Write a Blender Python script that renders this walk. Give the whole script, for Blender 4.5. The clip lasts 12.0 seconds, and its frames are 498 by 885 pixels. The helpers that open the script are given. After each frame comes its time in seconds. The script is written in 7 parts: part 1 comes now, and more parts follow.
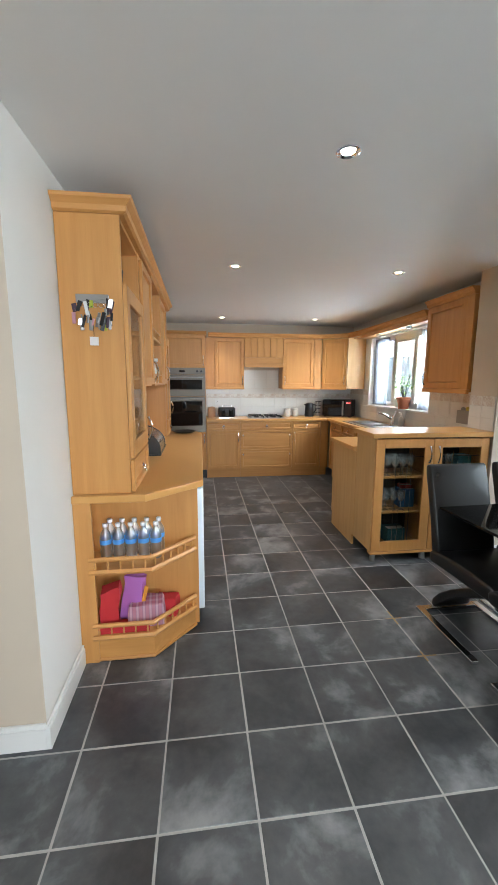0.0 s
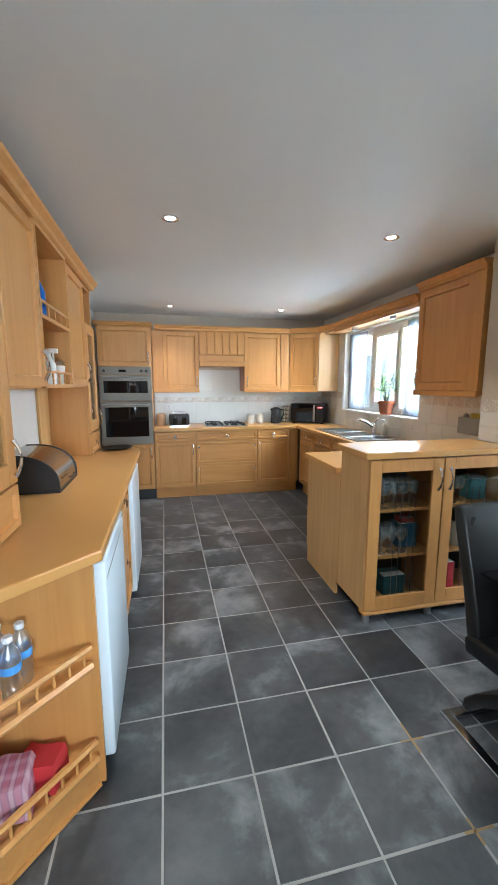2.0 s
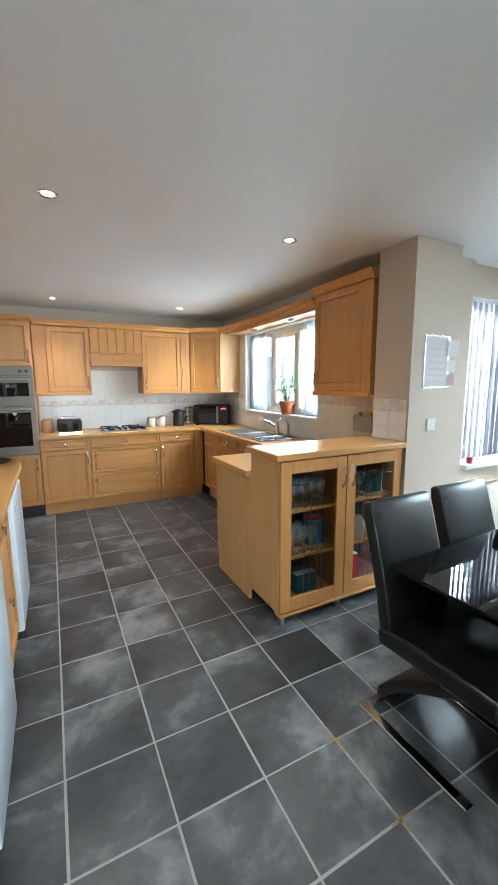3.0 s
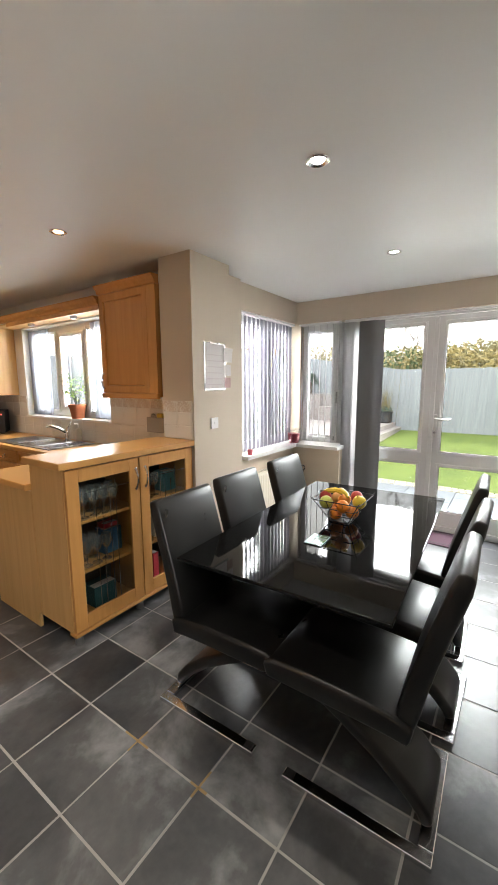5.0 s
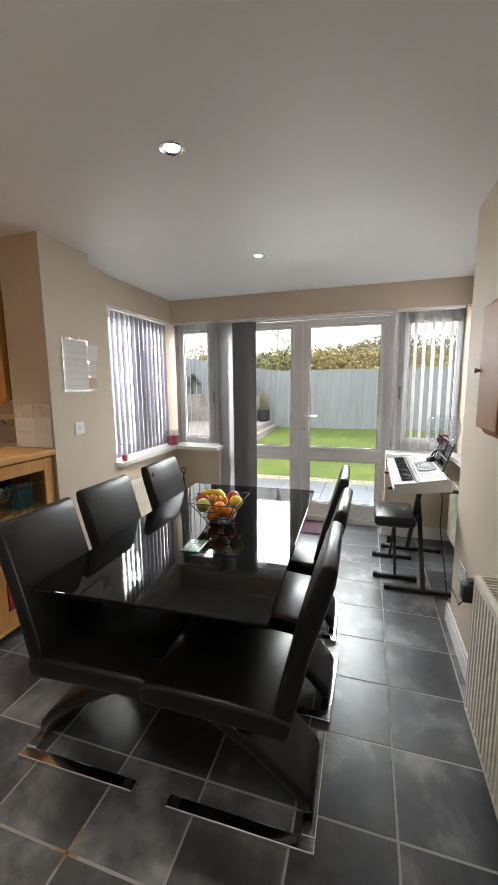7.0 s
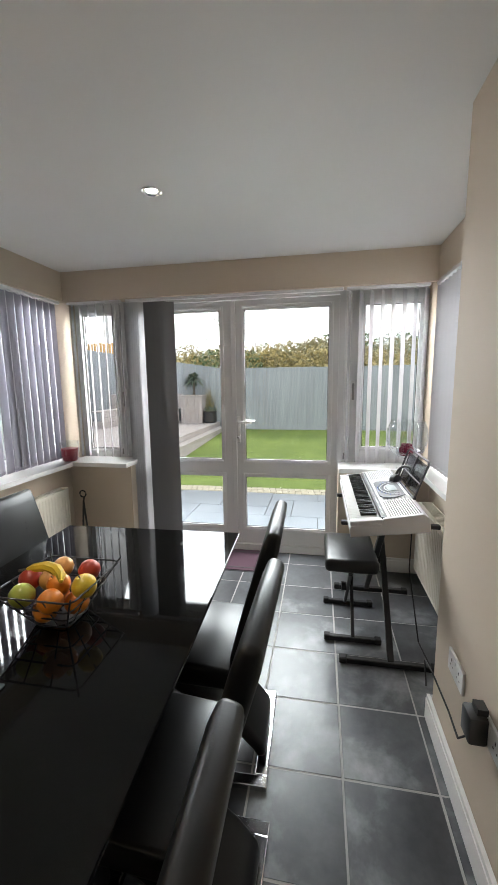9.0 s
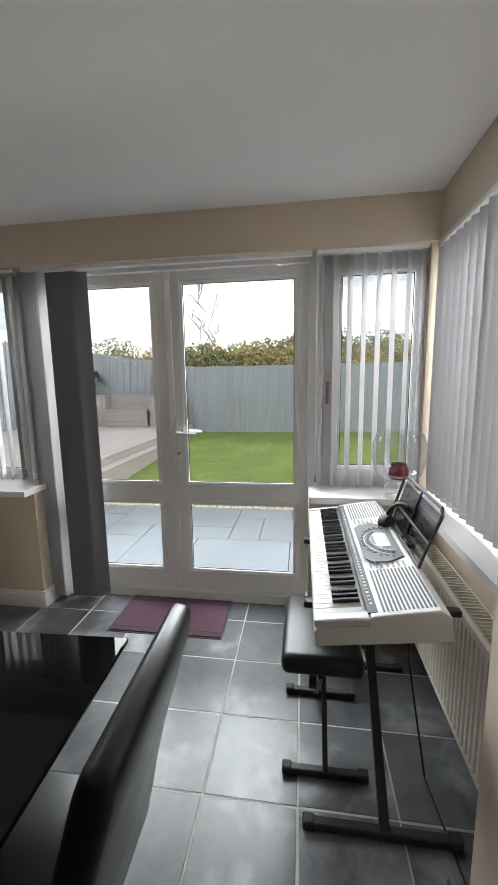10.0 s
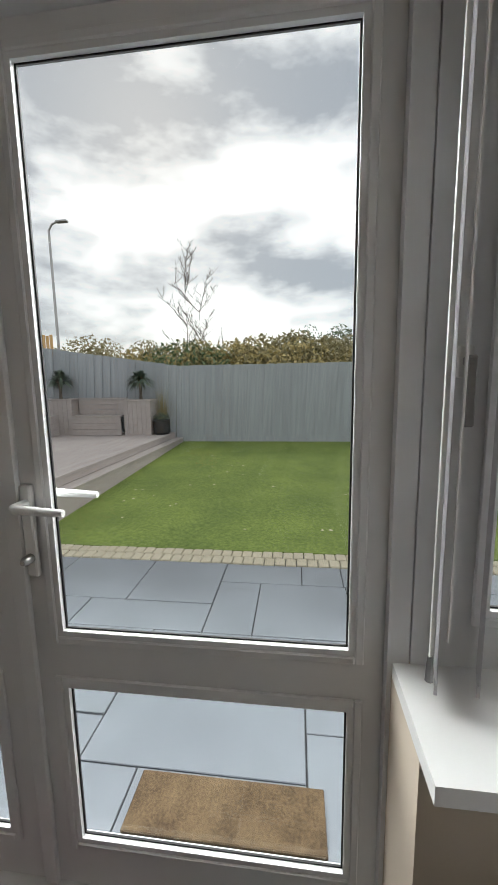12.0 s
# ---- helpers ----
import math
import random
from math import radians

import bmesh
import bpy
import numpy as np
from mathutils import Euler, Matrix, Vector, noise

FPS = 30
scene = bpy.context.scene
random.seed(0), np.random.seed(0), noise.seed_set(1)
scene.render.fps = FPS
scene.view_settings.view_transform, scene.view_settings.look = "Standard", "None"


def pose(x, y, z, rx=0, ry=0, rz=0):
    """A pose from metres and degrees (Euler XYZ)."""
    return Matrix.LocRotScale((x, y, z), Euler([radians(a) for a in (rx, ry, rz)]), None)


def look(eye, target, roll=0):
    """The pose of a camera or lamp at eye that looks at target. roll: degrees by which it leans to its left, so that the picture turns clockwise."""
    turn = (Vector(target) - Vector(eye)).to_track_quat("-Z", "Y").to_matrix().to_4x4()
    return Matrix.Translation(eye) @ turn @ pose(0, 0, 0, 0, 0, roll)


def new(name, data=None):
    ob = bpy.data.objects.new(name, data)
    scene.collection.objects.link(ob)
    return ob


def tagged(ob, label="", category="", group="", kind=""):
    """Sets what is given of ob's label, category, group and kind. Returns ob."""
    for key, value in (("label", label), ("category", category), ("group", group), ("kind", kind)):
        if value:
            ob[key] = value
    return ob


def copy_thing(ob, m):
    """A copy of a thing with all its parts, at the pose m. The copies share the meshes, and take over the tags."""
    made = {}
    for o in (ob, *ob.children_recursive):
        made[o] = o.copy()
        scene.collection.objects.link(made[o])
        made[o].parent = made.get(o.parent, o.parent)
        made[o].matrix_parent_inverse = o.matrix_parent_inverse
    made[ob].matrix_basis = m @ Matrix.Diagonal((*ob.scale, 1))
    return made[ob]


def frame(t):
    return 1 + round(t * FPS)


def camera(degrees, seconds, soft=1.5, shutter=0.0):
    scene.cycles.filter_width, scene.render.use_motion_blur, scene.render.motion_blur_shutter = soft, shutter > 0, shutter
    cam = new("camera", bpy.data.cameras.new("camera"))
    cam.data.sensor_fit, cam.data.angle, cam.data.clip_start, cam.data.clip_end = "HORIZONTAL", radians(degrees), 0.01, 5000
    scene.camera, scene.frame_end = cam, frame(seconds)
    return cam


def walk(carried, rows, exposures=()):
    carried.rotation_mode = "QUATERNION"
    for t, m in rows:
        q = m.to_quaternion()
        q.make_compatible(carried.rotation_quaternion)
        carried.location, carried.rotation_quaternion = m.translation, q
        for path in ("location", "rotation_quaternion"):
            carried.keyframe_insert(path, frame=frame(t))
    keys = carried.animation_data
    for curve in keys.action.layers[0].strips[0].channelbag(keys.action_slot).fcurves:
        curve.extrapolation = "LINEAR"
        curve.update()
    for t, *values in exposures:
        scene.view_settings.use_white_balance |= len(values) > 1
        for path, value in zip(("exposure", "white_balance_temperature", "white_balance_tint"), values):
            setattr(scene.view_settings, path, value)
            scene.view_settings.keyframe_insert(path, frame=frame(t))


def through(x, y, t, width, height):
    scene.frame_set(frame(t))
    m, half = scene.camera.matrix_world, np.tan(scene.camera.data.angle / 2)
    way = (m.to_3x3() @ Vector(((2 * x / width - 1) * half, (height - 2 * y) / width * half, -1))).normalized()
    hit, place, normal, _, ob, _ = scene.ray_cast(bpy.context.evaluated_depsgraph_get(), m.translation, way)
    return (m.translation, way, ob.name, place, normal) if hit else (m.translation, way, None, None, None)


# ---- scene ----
cam = camera(66.2, 12.0)
PATH = [
    (0, (-0.012, -0.01, 1.505), (0.236, 1.95, 1.192), 0.2),
    (0.5, (0.037, 0.27, 1.498), (0.292, 2.23, 1.191), 0.3),
    (1, (0.101, 0.524, 1.499), (0.367, 2.483, 1.192), 0.1),
    (1.5, (0.169, 0.747, 1.489), (0.474, 2.7, 1.186), 0.0),
    (2, (0.221, 0.878, 1.494), (0.644, 2.809, 1.194), -0.0),
    (2.5, (0.225, 0.981, 1.497), (0.863, 2.852, 1.196), -0.2),
    (3, (0.227, 1.014, 1.502), (1.131, 2.773, 1.203), -0.3),
    (3.5, (0.239, 0.986, 1.51), (1.384, 2.598, 1.211), -0.3),
    (3.7, (0.229, 0.98, 1.499), (1.466, 2.524, 1.21), 0.1),
    (5.3, (0.304, 0.891, 1.511), (1.994, 1.918, 1.212), -0.5),
    (5.5, (0.307, 0.882, 1.51), (2.033, 1.848, 1.214), -0.6),
    (6, (0.317, 0.863, 1.523), (2.115, 1.688, 1.222), -0.6),
    (6.5, (0.333, 0.865, 1.52), (2.185, 1.557, 1.218), -0.6),
    (6.7, (0.35, 0.877, 1.515), (2.219, 1.522, 1.215), -0.6),
    (8.5, (0.964, 0.891, 1.462), (2.896, 1.314, 1.167), -0.6),
    (9, (1.303, 0.844, 1.485), (3.246, 1.205, 1.182), -0.7),
    (9.5, (1.719, 0.79, 1.498), (3.674, 1.06, 1.178), -0.7),
    (10, (2.13, 0.727, 1.477), (4.087, 1.005, 1.171), -0.9),
    (10.5, (2.548, 0.765, 1.479), (4.509, 1.02, 1.18), -0.7),
    (11, (2.949, 0.76, 1.466), (4.912, 1.001, 1.169), -0.8),
    (11.5, (3.331, 0.768, 1.48), (5.293, 1.016, 1.183), -1.3),
    (12, (3.721, 0.897, 1.43), (5.685, 1.144, 1.14), -0.9),
]
EXPOSURES = [(0.0, 1.48, 5900, 5), (1.0, 1.52, 5650, 3), (2.0, 1.64, 5450, 1), (2.5, 1.66, 5450, 0), (3.5, 1.64, 5850, 3), (5.5, 1.32, 6900, 11), (6.5, 1.08, 6800, 11), (8.5, 0.78, 6650, 10), (9.5, 0.58, 6550, 10), (10.5, 0.18, 6650, 10), (11.0, 0.06, 6700, 10), (12.0, -0.28, 6700, 10)]
walk(cam, [(t, look(eye, target, roll)) for t, eye, target, roll in PATH], EXPOSURES)

# ---- world, sun and lamps ----
world = bpy.data.worlds.new("overcast_sky")
scene.world = world
world.use_nodes = True
wn, wl = world.node_tree.nodes, world.node_tree.links
wn.clear()
w_out = wn.new("ShaderNodeOutputWorld")
w_sky = wn.new("ShaderNodeTexSky")
w_sky.sky_type, w_sky.sun_disc = "NISHITA", False
w_sky.sun_elevation, w_sky.sun_rotation = radians(32), radians(70)
w_co = wn.new("ShaderNodeTexCoord")
w_map = wn.new("ShaderNodeMapping")
w_map.inputs["Scale"].default_value = (1.0, 1.0, 2.6)
w_noise = wn.new("ShaderNodeTexNoise")
w_noise.inputs["Scale"].default_value, w_noise.inputs["Detail"].default_value = 2.2, 6.0
w_noise.inputs["Roughness"].default_value = 0.55
w_ramp = wn.new("ShaderNodeValToRGB")
w_ramp.color_ramp.elements[0].position, w_ramp.color_ramp.elements[0].color = 0.40, (3.4, 3.7, 4.1, 1)
w_ramp.color_ramp.elements[1].position, w_ramp.color_ramp.elements[1].color = 0.57, (11.0, 11.0, 11.0, 1)
w_mix = wn.new("ShaderNodeMix")
w_mix.data_type = "RGBA"
w_mix.inputs["Factor"].default_value = 0.88
w_bg = wn.new("ShaderNodeBackground")
w_bg.inputs["Strength"].default_value = 0.15
wl.new(w_co.outputs["Generated"], w_map.inputs["Vector"])
wl.new(w_map.outputs["Vector"], w_noise.inputs["Vector"])
wl.new(w_noise.outputs["Fac"], w_ramp.inputs["Fac"])
wl.new(w_sky.outputs["Color"], w_mix.inputs["A"])
wl.new(w_ramp.outputs["Color"], w_mix.inputs["B"])
wl.new(w_mix.outputs["Result"], w_bg.inputs["Color"])
wl.new(w_bg.outputs["Background"], w_out.inputs["Surface"])

sun = new("sun", bpy.data.lights.new("sun", "SUN"))
sun.data.energy, sun.data.angle, sun.data.color = 1.2, radians(14), (1.0, 0.96, 0.9)
sun.matrix_world = look((0, 0, 8), (-3.2, 4.5, 4.0))


def daylight(name, at, to, w, h, watts):
    """Sky light that enters at a window's or other opening."""
    lamp = new(name, bpy.data.lights.new(name, "AREA"))
    lamp.data.shape, lamp.data.size, lamp.data.size_y = "RECTANGLE", w, h
    lamp.data.energy, lamp.data.color = watts, (0.93, 0.97, 1.0)
    lamp.matrix_world = look(at, to)
    return lamp


daylight("daylight_doors", (5.15, 1.55, 2.30), (2.5, 1.45, 0.25), 2.9, 1.6, 225)
daylight("daylight_bay_north", (3.85, 3.8, 2.0), (3.0, 0.3, 0.3), 1.1, 1.1, 140)
daylight("daylight_bay_south", (3.85, -0.7, 2.0), (3.6, 3.0, 0.2), 1.1, 1.1, 60)
daylight("daylight_kitchen", (3.0, 4.9, 1.9), (0.0, 4.9, 0.7), 1.5, 0.95, 42)
# no window is seen here: light added behind the start to brighten facing sides
daylight("daylight_entrance", (0.6, -2.5, 1.6), (0.2, 2.0, 1.1), 0.9, 1.2, 36)

# ---- materials ----


def mat(name, color, rough=0.5, metal=0.0, spec=0.5):
    m = bpy.data.materials.new(name)
    m.use_nodes = True
    b = m.node_tree.nodes["Principled BSDF"]
    b.inputs["Base Color"].default_value = (*color, 1)
    b.inputs["Roughness"].default_value, b.inputs["Metallic"].default_value = rough, metal
    b.inputs["Specular IOR Level"].default_value = spec
    return m


def node(m, kind, **values):
    n = m.node_tree.nodes.new(kind)
    for key, value in values.items():
        n.inputs[key].default_value = value
    return n


def link(m, a, b):
    m.node_tree.links.new(a, b)


def ramp(m, fac, stops):
    r = m.node_tree.nodes.new("ShaderNodeValToRGB")
    while len(r.color_ramp.elements) < len(stops):
        r.color_ramp.elements.new(0.5)
    for e, (p, c) in zip(r.color_ramp.elements, stops):
        e.position, e.color = p, (*c, 1)
    link(m, fac, r.inputs["Fac"])
    return r.outputs["Color"]


def coords(m, scale=(1, 1, 1), per_object=False):
    """Object coordinates, scaled; shifted at random from object to object if asked."""
    tc = m.node_tree.nodes.new("ShaderNodeTexCoord")
    mp = m.node_tree.nodes.new("ShaderNodeMapping")
    mp.inputs["Scale"].default_value = scale
    link(m, tc.outputs["Object"], mp.inputs["Vector"])
    if per_object:
        info = m.node_tree.nodes.new("ShaderNodeObjectInfo")
        mul = m.node_tree.nodes.new("ShaderNodeMath")
        mul.operation = "MULTIPLY"
        mul.inputs[1].default_value = 37.0
        link(m, info.outputs["Random"], mul.inputs[0])
        comb = m.node_tree.nodes.new("ShaderNodeCombineXYZ")
        for k in "XYZ":
            link(m, mul.outputs[0], comb.inputs[k])
        link(m, comb.outputs[0], mp.inputs["Location"])
    return mp.outputs["Vector"]


def noise_of(m, vec, scale, detail=4.0, rough=0.55, dist=0.0):
    n = node(m, "ShaderNodeTexNoise", Scale=scale, Detail=detail, Roughness=rough, Distortion=dist)
    link(m, vec, n.inputs["Vector"])
    return n.outputs["Fac"]


def bump(m, height, strength=0.2, distance=0.002):
    b = node(m, "ShaderNodeBump", Strength=strength, Distance=distance)
    link(m, height, b.inputs["Height"])
    link(m, b.outputs["Normal"], m.node_tree.nodes["Principled BSDF"].inputs["Normal"])


def set_in(m, key, out):
    link(m, out, m.node_tree.nodes["Principled BSDF"].inputs[key])


def mixed(m, fac, a, b):
    n = m.node_tree.nodes.new("ShaderNodeMix")
    n.data_type = "RGBA"
    if isinstance(fac, float):
        n.inputs["Factor"].default_value = fac
    else:
        link(m, fac, n.inputs["Factor"])
    for key, v in (("A", a), ("B", b)):
        if isinstance(v, tuple):
            n.inputs[key].default_value = (*v, 1)
        else:
            link(m, v, n.inputs[key])
    return n.outputs["Result"]


def wood(name, dark, light, scale, rough=0.38):
    """Straight fine grain; scale stretches it along the boards."""
    m = mat(name, light, rough)
    v = coords(m, scale, True)
    big = noise_of(m, v, 1.6, 3, 0.5, 0.6)
    fine = noise_of(m, v, 14, 5, 0.65, 0.2)
    c1 = ramp(m, big, [(0.3, dark), (0.7, light)])
    c2 = ramp(m, fine, [(0.35, tuple(0.86 * k for k in dark)), (0.62, light)])
    set_in(m, "Base Color", mixed(m, 0.13, c1, c2))
    set_in(m, "Roughness", ramp(m, fine, [(0.2, (rough - 0.06,) * 3), (0.8, (rough + 0.1,) * 3)]))
    bump(m, fine, 0.03, 0.001)
    return m


def paint(name, color, rough=0.75, amount=0.04, grain=90, strength=0.12):
    m = mat(name, color, rough)
    v = coords(m)
    big = noise_of(m, v, 0.9, 3)
    lo, hi = tuple(c * (1 - amount) for c in color), tuple(min(1, c * (1 + amount)) for c in color)
    set_in(m, "Base Color", ramp(m, big, [(0.3, lo), (0.7, hi)]))
    bump(m, noise_of(m, v, grain, 3), strength, 0.002)
    return m


BEECH_D, BEECH_L = (0.53, 0.245, 0.066), (0.61, 0.305, 0.092)
BEECH = wood("beech_upright_grain", BEECH_D, BEECH_L, (14, 14, 0.9))
BEECH_X = wood("beech_level_grain", BEECH_D, BEECH_L, (0.9, 14, 14))
BEECH_TOP = paint("beech_worktop", (0.60, 0.315, 0.098), 0.28, 0.04, 30, 0.01)
BEECH_PALE = wood("pale_beech_panel", (0.57, 0.33, 0.118), (0.66, 0.41, 0.165), (14, 14, 0.9))
WALL = paint("beige_wall_paint", (0.60, 0.51, 0.405))
WALL_PALE = paint("pale_wall_paint", (0.72, 0.70, 0.66))
CEIL = paint("white_ceiling_paint", (0.78, 0.78, 0.77), 0.6, 0.02)
WHITE = paint("white_gloss_paint", (0.78, 0.77, 0.75), 0.35, 0.02, 40, 0.04)
UPVC = paint("white_upvc", (0.76, 0.76, 0.76), 0.3, 0.02, 30, 0.02)
ENAMEL = paint("white_enamel", (0.72, 0.80, 0.86), 0.25, 0.02, 30, 0.02)
RADIATOR = paint("cream_radiator_enamel", (0.72, 0.68, 0.58), 0.35, 0.02, 30, 0.02)
CHROME = mat("chrome", (0.78, 0.78, 0.80), 0.12, 1.0)
STEEL = mat("brushed_steel", (0.36, 0.355, 0.35), 0.36, 1.0)
set_in(STEEL, "Roughness", ramp(STEEL, noise_of(STEEL, coords(STEEL, (2, 2, 160)), 3), [(0.3, (0.26,) * 3), (0.7, (0.42,) * 3)]))
BLACK = mat("black_plastic", (0.012, 0.012, 0.013), 0.4)
BLACK_METAL = mat("black_powder_coat", (0.013, 0.013, 0.014), 0.45)
BLACK_GLASS = mat("black_glass", (0.006, 0.006, 0.007), 0.04)
RUBBER = mat("dark_seal", (0.02, 0.02, 0.02), 0.7)
LEATHER = mat("black_leather", (0.008, 0.008, 0.008), 0.34, 0.0, 0.45)
lv = coords(LEATHER)
bump(LEATHER, noise_of(LEATHER, lv, 160, 4), 0.2, 0.001)
set_in(LEATHER, "Roughness", ramp(LEATHER, noise_of(LEATHER, lv, 5), [(0.3, (0.27,) * 3), (0.7, (0.38,) * 3)]))
TABLE_GLASS = mat("black_table_glass", (0.004, 0.004, 0.004), 0.05, 0.0, 0.22)
tv = coords(TABLE_GLASS)
smear = ramp(TABLE_GLASS, noise_of(TABLE_GLASS, tv, 5, 6, 0.7, 1.5), [(0.45, (0.02,) * 3), (0.75, (0.12,) * 3)])
set_in(TABLE_GLASS, "Roughness", smear)


def glass(name, tint=(1, 1, 1), rough=0.0, amount=0.02, most=0.5):
    """Thin clear pane: mostly let through, some of it mirrored."""
    m = bpy.data.materials.new(name)
    m.use_nodes = True
    nt = m.node_tree
    nt.nodes.clear()
    out = nt.nodes.new("ShaderNodeOutputMaterial")
    tr = nt.nodes.new("ShaderNodeBsdfTransparent")
    tr.inputs["Color"].default_value = (*tint, 1)
    gl = nt.nodes.new("ShaderNodeBsdfGlossy")
    gl.inputs["Roughness"].default_value = rough
    lw = nt.nodes.new("ShaderNodeLayerWeight")
    lw.inputs["Blend"].default_value = 0.5
    pw = nt.nodes.new("ShaderNodeMath")
    pw.operation = "POWER"
    pw.inputs[1].default_value = 4.0
    fr = nt.nodes.new("ShaderNodeMapRange")
    fr.inputs["To Min"].default_value, fr.inputs["To Max"].default_value = amount, most
    nt.links.new(lw.outputs["Facing"], pw.inputs[0])
    nt.links.new(pw.outputs[0], fr.inputs["Value"])
    mx = nt.nodes.new("ShaderNodeMixShader")
    nt.links.new(fr.outputs[0], mx.inputs[0])
    nt.links.new(tr.outputs[0], mx.inputs[1])
    nt.links.new(gl.outputs[0], mx.inputs[2])
    nt.links.new(mx.outputs[0], out.inputs["Surface"])
    return m


GLASS = glass("window_glass", (0.96, 0.98, 0.98))
CLEAR = glass("clear_glassware", (0.95, 0.96, 0.96), 0.12, 0.26, 0.95)
STEMWARE = glass("stemware", (0.92, 0.94, 0.95), 0.25, 0.45, 0.95)
BOWL = glass("thin_bowl_glass", (0.96, 0.97, 0.97), 0.02, 0.08, 0.95)
CAB_GLASS = glass("cabinet_glass", (0.88, 0.90, 0.88))


def fabric(name, color, through=0.35):
    m = mat(name, color, 0.85)
    nt = m.node_tree
    tl = nt.nodes.new("ShaderNodeBsdfTranslucent")
    tl.inputs["Color"].default_value = (*color, 1)
    mx = nt.nodes.new("ShaderNodeMixShader")
    mx.inputs[0].default_value = through
    out = nt.nodes["Material Output"]
    nt.links.new(nt.nodes["Principled BSDF"].outputs[0], mx.inputs[1])
    nt.links.new(tl.outputs[0], mx.inputs[2])
    nt.links.new(mx.outputs[0], out.inputs["Surface"])
    bump(m, noise_of(m, coords(m, (1, 1, 1)), 300, 2), 0.2, 0.001)
    return m


BLIND_GREY = fabric("grey_lilac_blind_cloth", (0.38, 0.37, 0.41), 0.24)
BLIND_WHITE = fabric("pale_grey_blind_cloth", (0.60, 0.59, 0.60), 0.42)
# darker copy of the pale cloth; the bunched slats' shade is in its colour
BLIND_SHADED = fabric("shaded_stack_cloth", (0.22, 0.22, 0.23), 0.10)
VOILE = fabric("white_voile", (0.42, 0.46, 0.54), 0.4)
veil = VOILE.node_tree.nodes.new("ShaderNodeBsdfTransparent")
veil_mix = VOILE.node_tree.nodes.new("ShaderNodeMixShader")
veil_mix.inputs[0].default_value = 0.45
veil_out = VOILE.node_tree.nodes["Material Output"]
VOILE.node_tree.links.new(veil_out.inputs["Surface"].links[0].from_socket, veil_mix.inputs[1])
VOILE.node_tree.links.new(veil.outputs[0], veil_mix.inputs[2])
VOILE.node_tree.links.new(veil_mix.outputs[0], veil_out.inputs["Surface"])
OVEN_STEEL = mat("dull_oven_steel", (0.25, 0.225, 0.195), 0.55, 0.9)
set_in(OVEN_STEEL, "Roughness", ramp(OVEN_STEEL, noise_of(OVEN_STEEL, coords(OVEN_STEEL, (160, 2, 2)), 3), [(0.3, (0.48,) * 3), (0.7, (0.62,) * 3)]))

TILE = mat("slate_floor_tile", (0.03, 0.032, 0.036), 0.34, 0.0, 0.6)
fv = coords(TILE, (1, 1, 1), True)
cloud = noise_of(TILE, fv, 2.7, 6, 0.58, 0.25)
speck = noise_of(TILE, fv, 26, 5, 0.6)
base = ramp(TILE, cloud, [(0.40, (0.034, 0.0368, 0.042)), (0.54, (0.078, 0.083, 0.090)), (0.70, (0.30, 0.31, 0.32))])
set_in(TILE, "Base Color", mixed(TILE, 0.22, base, ramp(TILE, speck, [(0.35, (0.030, 0.032, 0.035)), (0.7, (0.095, 0.10, 0.105))])))
set_in(TILE, "Roughness", ramp(TILE, cloud, [(0.3, (0.29,) * 3), (0.7, (0.40,) * 3)]))
bump(TILE, speck, 0.04, 0.001)
GROUT = paint("grey_grout", (0.38, 0.37, 0.355), 0.9, 0.25, 60, 0.4)
GROUT_STAIN = paint("ochre_stained_grout", (0.36, 0.25, 0.12), 0.9, 0.25, 60, 0.4)

# ---- mesh helpers ----


def add_box(bm, x0, x1, y0, y1, z0, z1):
    ret = bmesh.ops.create_cube(bm, size=1.0)
    bmesh.ops.transform(bm, matrix=Matrix.Translation(((x0 + x1) / 2, (y0 + y1) / 2, (z0 + z1) / 2)) @ Matrix.Diagonal((x1 - x0, y1 - y0, z1 - z0, 1)), verts=ret["verts"])
    return ret["verts"]


def box(x0, x1, y0, y1, z0, z1, bevel=0.0, seg=1):
    bm = bmesh.new()
    add_box(bm, x0, x1, y0, y1, z0, z1)
    if bevel:
        bmesh.ops.bevel(bm, geom=bm.edges[:], offset=bevel, segments=seg, affect="EDGES", profile=0.5)
    return bm


def boxes(rows):
    bm = bmesh.new()
    for r in rows:
        add_box(bm, *r)
    return bm


def tube(bm, pts, r, n=8, closed=False):
    """A round bar along points."""
    pts = [Vector(p) for p in pts]
    rings = []
    for i, p in enumerate(pts):
        a = pts[i - 1] if (i or closed) else p
        b = pts[(i + 1) % len(pts)] if (i < len(pts) - 1 or closed) else p
        d = (b - a).normalized()
        side = d.cross(Vector((0, 0, 1)))
        if side.length < 1e-3:
            side = d.cross(Vector((0, 1, 0)))
        side.normalize()
        up = side.cross(d)
        k = r[i] if isinstance(r, (list, tuple)) else r
        rings.append([bm.verts.new(p + k * (math.cos(t) * side + math.sin(t) * up)) for t in (2 * math.pi * j / n for j in range(n))])
    pairs = list(zip(rings, rings[1:])) + ([(rings[-1], rings[0])] if closed else [])
    for u, v in pairs:
        for j in range(n):
            bm.faces.new((u[j], u[(j + 1) % n], v[(j + 1) % n], v[j]))
    if not closed:
        bm.faces.new(rings[0][::-1])
        bm.faces.new(rings[-1])
    return bm


